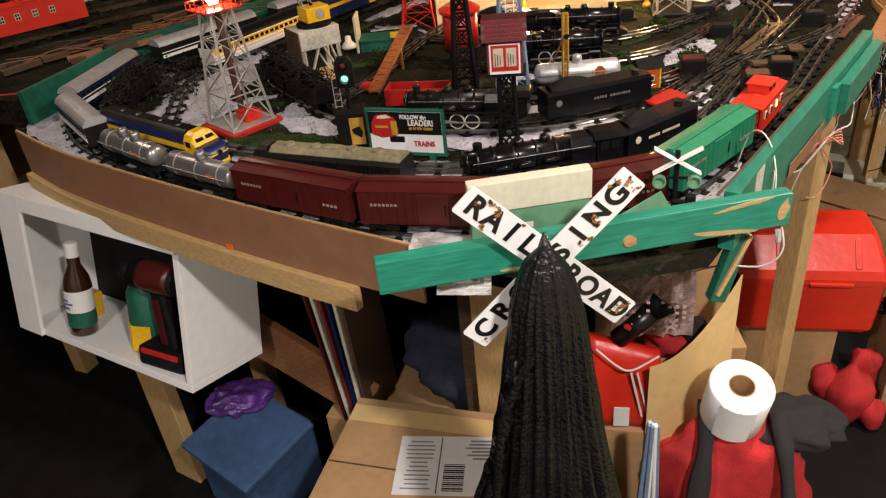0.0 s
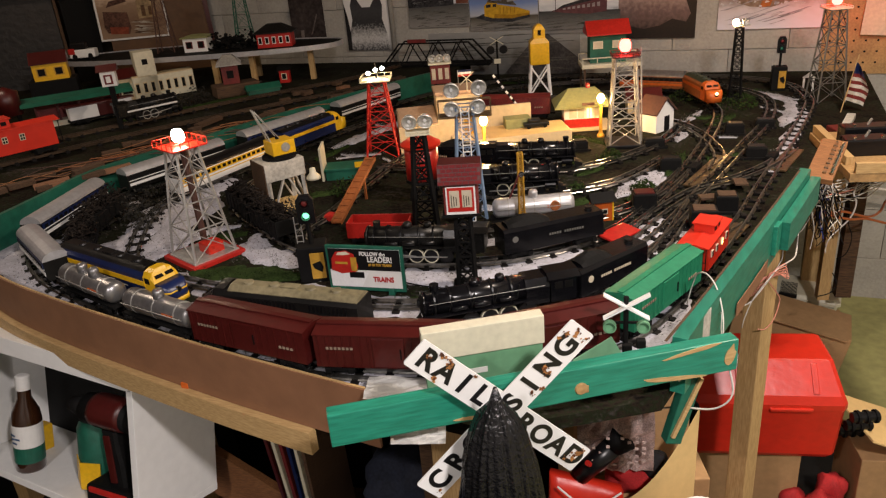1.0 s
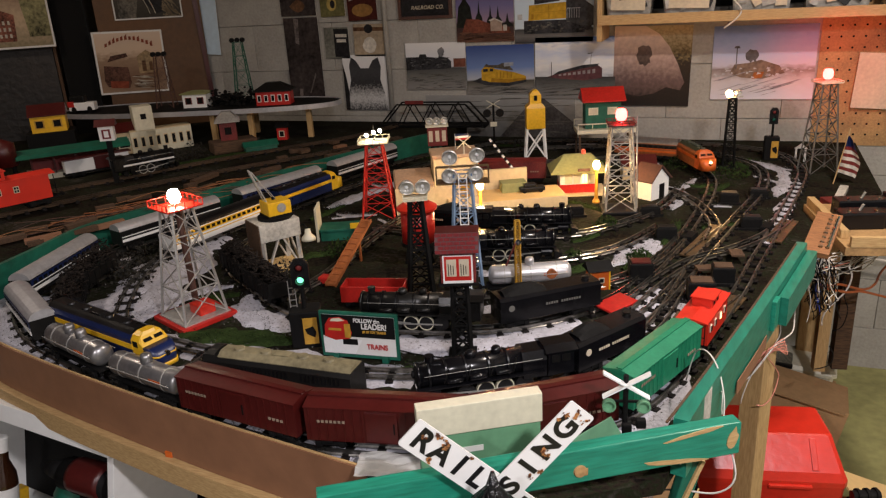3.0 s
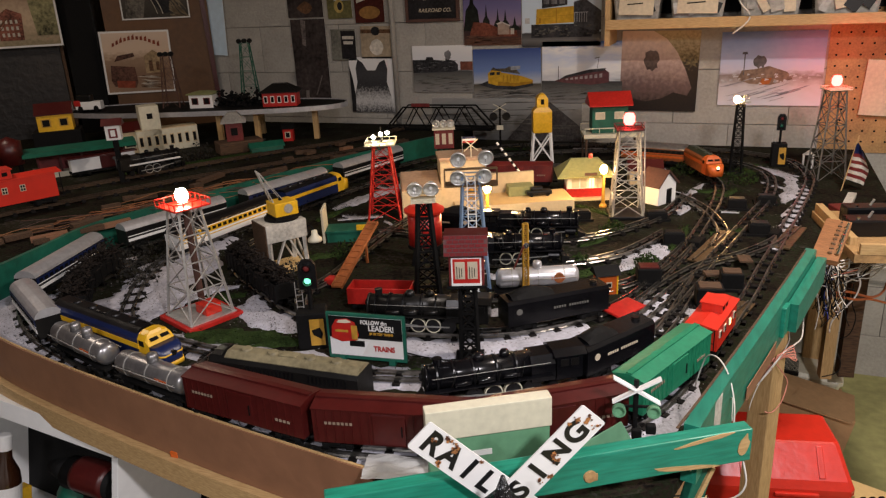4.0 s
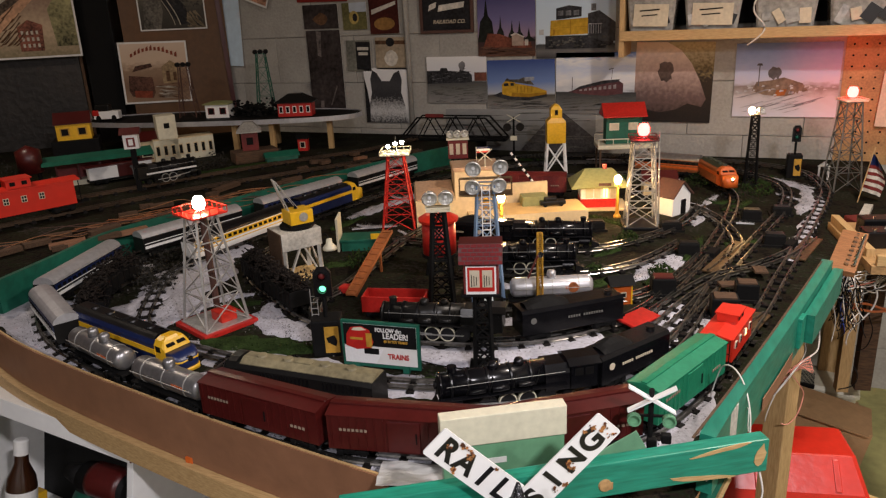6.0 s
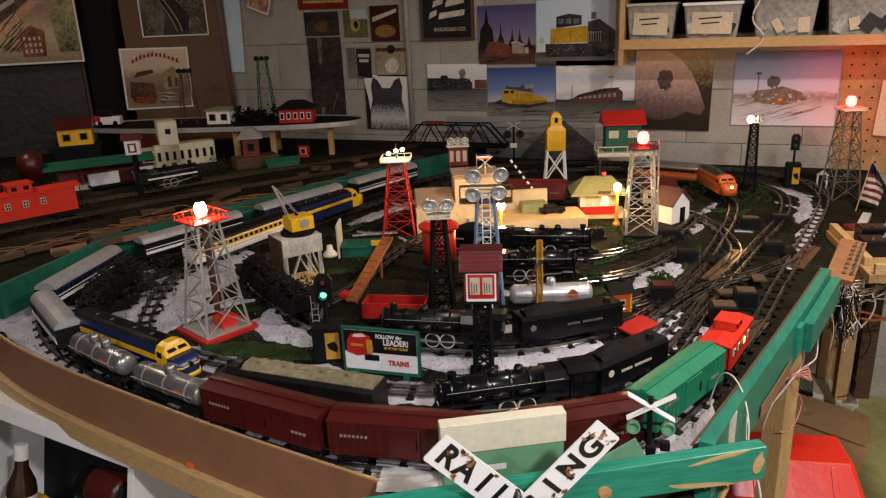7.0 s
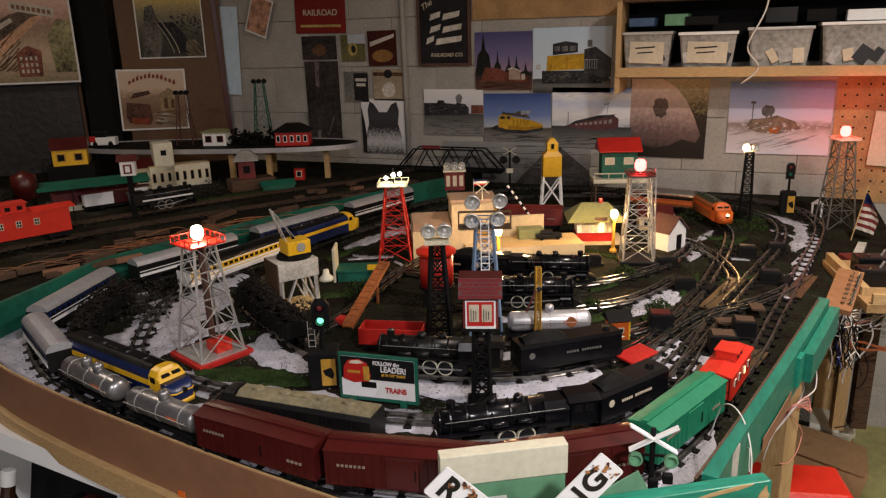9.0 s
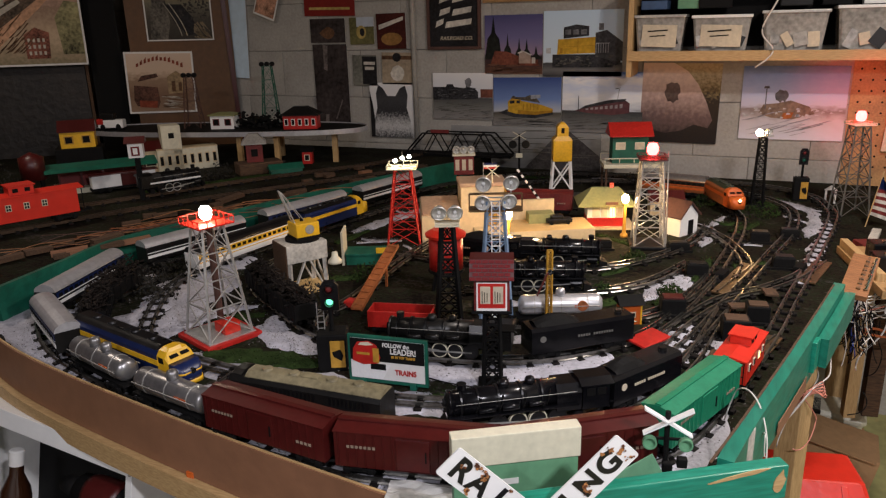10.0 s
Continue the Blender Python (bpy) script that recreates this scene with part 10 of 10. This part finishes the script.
part("board", box(nb(), (0, 0, 0), (0.052, 0.185, 0.012), bev=0.001), "stained", relay)
part("leg", box(nb(), (-0.01, 0.05, -0.033), (0.018, 0.018, 0.058)), "stained", relay)
for k in range(7):
    for j, x in enumerate((0.006, 0.019)):
        sc = part("screw", rod(nb(), (x, -0.066 + k * 0.021, 0.006), (x + 0.002, -0.066 + k * 0.021 + 0.003 * j, 0.018), 0.0028, n=8), "chrome", relay)
        part("nut", rod(nb(), (x, -0.066 + k * 0.021, 0.006), (x, -0.066 + k * 0.021, 0.0095), 0.0048, n=6), "bronze", sc)
side = thing("side_shelf", "small pine side shelf holding controllers beside the table", "shelf", pose(1.04, 2.36, 0.90, 0, 0, 10))
part("board", box(nb(), (0, 0, 0.01), (0.26, 0.34, 0.02), bev=0.001), "osb", side)
part("front_strip", box(nb(), (-0.01, -0.165, 0.032), (0.22, 0.012, 0.024), bev=0.001), "pinex", side, "pale pine strip")
part("cross_strip", box(nb(), (-0.115, 0.03, 0.030), (0.018, 0.28, 0.020), bev=0.001), "pine", side, "pale pine strip")
part("bracket", box(nb(), (0.0, 0.15, -0.225), (0.04, 0.035, 0.45)), "oldwood", side)
part("bracket", box(nb(), (-0.05, 0.15, -0.23), (0.03, 0.03, 0.46)), "pine", side)
for x, y, s in ((0.985, 2.33, (0.10, 0.055, 0.040)), (1.075, 2.36, (0.09, 0.06, 0.035)), (1.00, 2.42, (0.12, 0.05, 0.045)), (1.10, 2.46, (0.08, 0.06, 0.05))):
    ctl = thing("train_controller", "black train controller with terminals", "controller", pose(x, y, 0.9205, 0, 0, 14), "controllers")
    part("case", box(nb(), (0, 0, s[2] / 2), s, bev=0.004), "black", ctl)
    part("lever", rod(nb(), (0, 0, s[2]), (0.006, -0.004, s[2] + 0.016), 0.003), "steel", ctl)
    for k in (-1, 1):
        part("terminal", rod(nb(), (k * s[0] * 0.3, -s[1] * 0.3, s[2]), (k * s[0] * 0.3, -s[1] * 0.3, s[2] + 0.006), 0.004, n=8), "chrome", ctl)
single("red_relay", box(nb(), (0, 0, 0.012), (0.07, 0.06, 0.018), bev=0.003), "brick", "small red plastic block beside the controllers", "block", pose(0.97, 2.56, 0.9005, 0, 0, 20))


def wire(label, pts, material, r=0.0014):
    bm = nb()
    tube(bm, curve_points(pts, step=0.008), r, 5)
    single("wire", bm, material, label, "wire", group="loose wires", smooth=True)


rw = random.Random(5)
WIRES = {"wirewhite": "loose white hook-up wire", "blackmatt": "loose black hook-up wire", "wireblue": "loose blue hook-up wire"}
for k in range(46):
    # a bundle that hangs from the terminal board
    x, y, z = 0.872 + rw.uniform(-0.020, 0.028), 2.085 + rw.uniform(-0.04, 0.06), 0.925 + rw.uniform(-0.02, 0.01)
    drop, dx, dy = rw.uniform(0.06, 0.16), rw.uniform(-0.01, 0.06), rw.uniform(-0.02, 0.06)
    pts = [(x, y, z)]
    for f in (0.3, 0.6, 0.85, 1.0):
        pts.append((x + dx * f + rw.uniform(-0.010, 0.010), y + dy * f + rw.uniform(-0.010, 0.010), z - drop * f + rw.uniform(-0.006, 0.006)))
    if k % 3 == 0:
        pts.append((pts[-1][0] + rw.uniform(0.0, 0.03), pts[-1][1] + 0.02, pts[-1][2] + rw.uniform(0.02, 0.05)))
    mm = rw.choice(("wirewhite", "wirewhite", "wirewhite", "blackmatt", "blackmatt", "blackmatt", "blackmatt", "blackmatt", "wireblue"))
    wire(WIRES[mm], pts, mm, rw.uniform(0.0008, 0.0014))
for k in range(16):
    # slack wires from the bundle to the controllers, each with its own sag
    pts, y0 = [], rw.uniform(-0.03, 0.05)
    sag = rw.uniform(0.01, 0.07)
    for f in (0.0, 0.15, 0.35, 0.55, 0.75, 1.0):
        pts.append((0.890 + 0.21 * f + rw.uniform(-0.008, 0.008), 2.12 + y0 + 0.38 * f + rw.uniform(-0.02, 0.02), 0.895 - 0.03 * f - sag * math.sin(f * 3.1) + rw.uniform(-0.010, 0.010)))
    mm = rw.choice(("wirewhite", "wirewhite", "blackmatt", "blackmatt", "blackmatt"))
    wire(WIRES[mm], pts, mm, rw.uniform(0.0009, 0.0015))
wire("orange extension cord on the wall side", [(0.897, 2.15, 0.835), (0.925, 2.20, 0.814), (0.955, 2.25, 0.799), (1.02, 2.35, 0.751), (1.064, 2.45, 0.730), (1.118, 2.60, 0.732), (1.30, 2.85, 0.80)], "wireorange", 0.0032)
wire("orange extension cord drooping beside the table", [(0.900, 2.15, 0.828), (0.967, 2.25, 0.781), (1.02, 2.35, 0.745), (1.082, 2.45, 0.697), (1.14, 2.52, 0.66)], "wireorange", 0.0032)
wire("long white wire drooping from the shelf", [(1.087, 2.5, 0.826), (1.038, 2.4, 0.841), (0.985, 2.3, 0.861), (0.967, 2.25, 0.847), (0.975, 2.25, 0.823), (0.967, 2.25, 0.784), (0.928, 2.2, 0.758), (0.918, 2.2, 0.732), (0.919, 2.2, 0.706)], "wirewhite", 0.0021)
wire("white wire looped along the shelf edge", [(1.084, 2.5, 0.870), (1.058, 2.49, 0.872), (1.028, 2.4, 0.880), (0.983, 2.3, 0.875), (0.919, 2.2, 0.892)], "wirewhite", 0.0018)
wire("black cord looping below the shelf", [(0.97, 2.30, 0.80), (0.973, 2.30, 0.751), (0.985, 2.30, 0.713), (0.977, 2.30, 0.668), (0.954, 2.30, 0.651)], "blackmatt", 0.0014)
wire("black wire end curling over the box", [(0.940, 2.2, 0.66), (0.950, 2.2, 0.640), (0.950, 2.2, 0.620), (0.938, 2.2, 0.604), (0.910, 2.2, 0.592)], "blackmatt", 0.0014)
wire("black wire sagging to the controllers", [(0.912, 2.2, 0.862), (0.947, 2.25, 0.824), (0.98, 2.3, 0.813), (1.002, 2.35, 0.825)], "blackmatt", 0.0016)
wire("loose pink hook-up wire under the board", [(0.880, 2.14, 0.862), (0.905, 2.17, 0.868), (0.932, 2.2, 0.863), (0.969, 2.25, 0.858)], "wirepink", 0.0016)
wire("white cable along the far wall", [(1.05, 3.33, 0.50), (1.25, 3.33, 0.48), (1.6, 3.33, 0.46)], "wirewhite", 0.006)
# thin wires knotted round the post
wire("white wire coming down to the post", [(0.845, 2.11, 0.835), (0.840, 2.05, 0.826), (0.836, 2.0, 0.832), (0.824, 1.88, 0.842), (0.799, 1.76, 0.879), (0.782, 1.728, 0.880), (0.760, 1.718, 0.843), (0.740, 1.705, 0.818), (0.719, 1.68, 0.822)], "wirewhite", 0.0015)
wire("second white wire coming down to the post", [(0.845, 2.10, 0.830), (0.822, 2.0, 0.825), (0.803, 1.9, 0.844), (0.792, 1.78, 0.876), (0.775, 1.722, 0.872), (0.748, 1.708, 0.829), (0.735, 1.70, 0.789), (0.732, 1.70, 0.765)], "wirewhite", 0.0011)
for k in range(5):
    a = 0.004 * k
    wire("thin pink wire knotted round the post", [(0.740 - a, 1.715, 0.842 - a), (0.757, 1.719, 0.850 - a), (0.773, 1.726 - 0.4 * a, 0.862 + a), (0.795 + 0.5 * a, 1.742, 0.872 - a), (0.797 + 0.4 * a, 1.746, 0.885 - 1.5 * a), (0.785, 1.730, 0.884 - a), (0.768, 1.722, 0.868), (0.746, 1.712, 0.846 + a)], "wirepink", 0.0009)
wire("pink wire hanging round the post", [(0.771, 1.722, 0.856), (0.789, 1.738, 0.825), (0.794, 1.744, 0.806), (0.786, 1.732, 0.773), (0.771, 1.722, 0.756), (0.757, 1.714, 0.762)], "wirepink", 0.0011)
wire("thin white wire looped over the plank", [(0.640, 1.50, 0.915), (0.646, 1.49, 0.950), (0.654, 1.47, 0.984), (0.669, 1.44, 0.998), (0.684, 1.42, 0.984), (0.694, 1.40, 0.953), (0.696, 1.39, 0.92)], "wirewhite", 0.0012)
wire("thin white wire tangled on the plank", [(0.684, 1.42, 0.982), (0.688, 1.42, 0.945), (0.692, 1.41, 0.955), (0.693, 1.40, 0.925), (0.698, 1.39, 0.930)], "wirewhite", 0.0009)
wire("white wire hanging from the plank end", [(0.705, 1.29, 0.94), (0.712, 1.285, 0.90), (0.69, 1.29, 0.87), (0.64, 1.31, 0.85), (0.60, 1.36, 0.80)], "wirewhite", 0.0014)
wire("black wires along the layout front", [(0.14, 1.50, 0.904), (0.2, 1.49, 0.905), (0.26, 1.50, 0.904), (0.34, 1.55, 0.905)], "blackmatt", 0.0012)
for k in range(34):
    # brown wires lying in loose loops along the deck's edge
    a = rw.random()
    x, y = -1.12 + 0.36 * a + rw.uniform(-0.05, 0.03), 1.58 + 0.74 * a + rw.uniform(-0.04, 0.04)
    n = rw.randint(4, 7)
    wire("brown wire lying in loops on the deck", [(x + 0.045 * i + rw.uniform(-0.028, 0.028), y + 0.062 * i + rw.uniform(-0.028, 0.028), 0.962 + rw.uniform(0.0, 0.020)) for i in range(n)], rw.choice(("stained", "brownroof", "rampbrown", "stained")), rw.uniform(0.0008, 0.0013))

# mounts for the assumed ceiling lamps, all out of view
for place, watts, colour in FILL_LAMPS:
    cl = thing("assumed_ceiling_lamp", "round white ceiling lamp assumed out of view", "lamp", pose(place[0], place[1], 0), "ceiling lamps")
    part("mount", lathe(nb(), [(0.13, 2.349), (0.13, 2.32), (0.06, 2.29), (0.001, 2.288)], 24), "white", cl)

house("tiny white hut with a red roof at the table corner", pose(-0.915, 1.475, TABLE, 0, 0, 20), 0.045, 0.035, 0.038, "white", "red", 0.022, 1, 0.005, "blackmatt")

# ---- the blocks of the north wall ----
block_mesh = []
for w in (0.4046, 0.2012):
    bm = nb()
    box(bm, (0, 0, 0), (w, 0.02, 0.2014), bev=0.0022)
    me = bpy.data.meshes.new("block")
    bm.to_mesh(me)
    bm.free()
    me.materials.append(M["block"])
    block_mesh.append(me)
for row in range(12):
    z = 0.983 - 0.2032 * 4.5 + 0.2032 * row
    off = 0.66 if row % 2 == 0 else 0.66 - 0.2032
    for k in range(-9, 5):
        x = off + 0.2032 + 0.4064 * k
        if X0 + 0.19 < x < X1 - 0.19 and z + 0.1 < H:
            ob = new("block", block_mesh[0])
            ob.parent = wall_north
            ob.matrix_local = pose(x, Y1 + 0.004 + random.uniform(-0.001, 0.001), z, 0, random.uniform(-0.15, 0.15), 0)
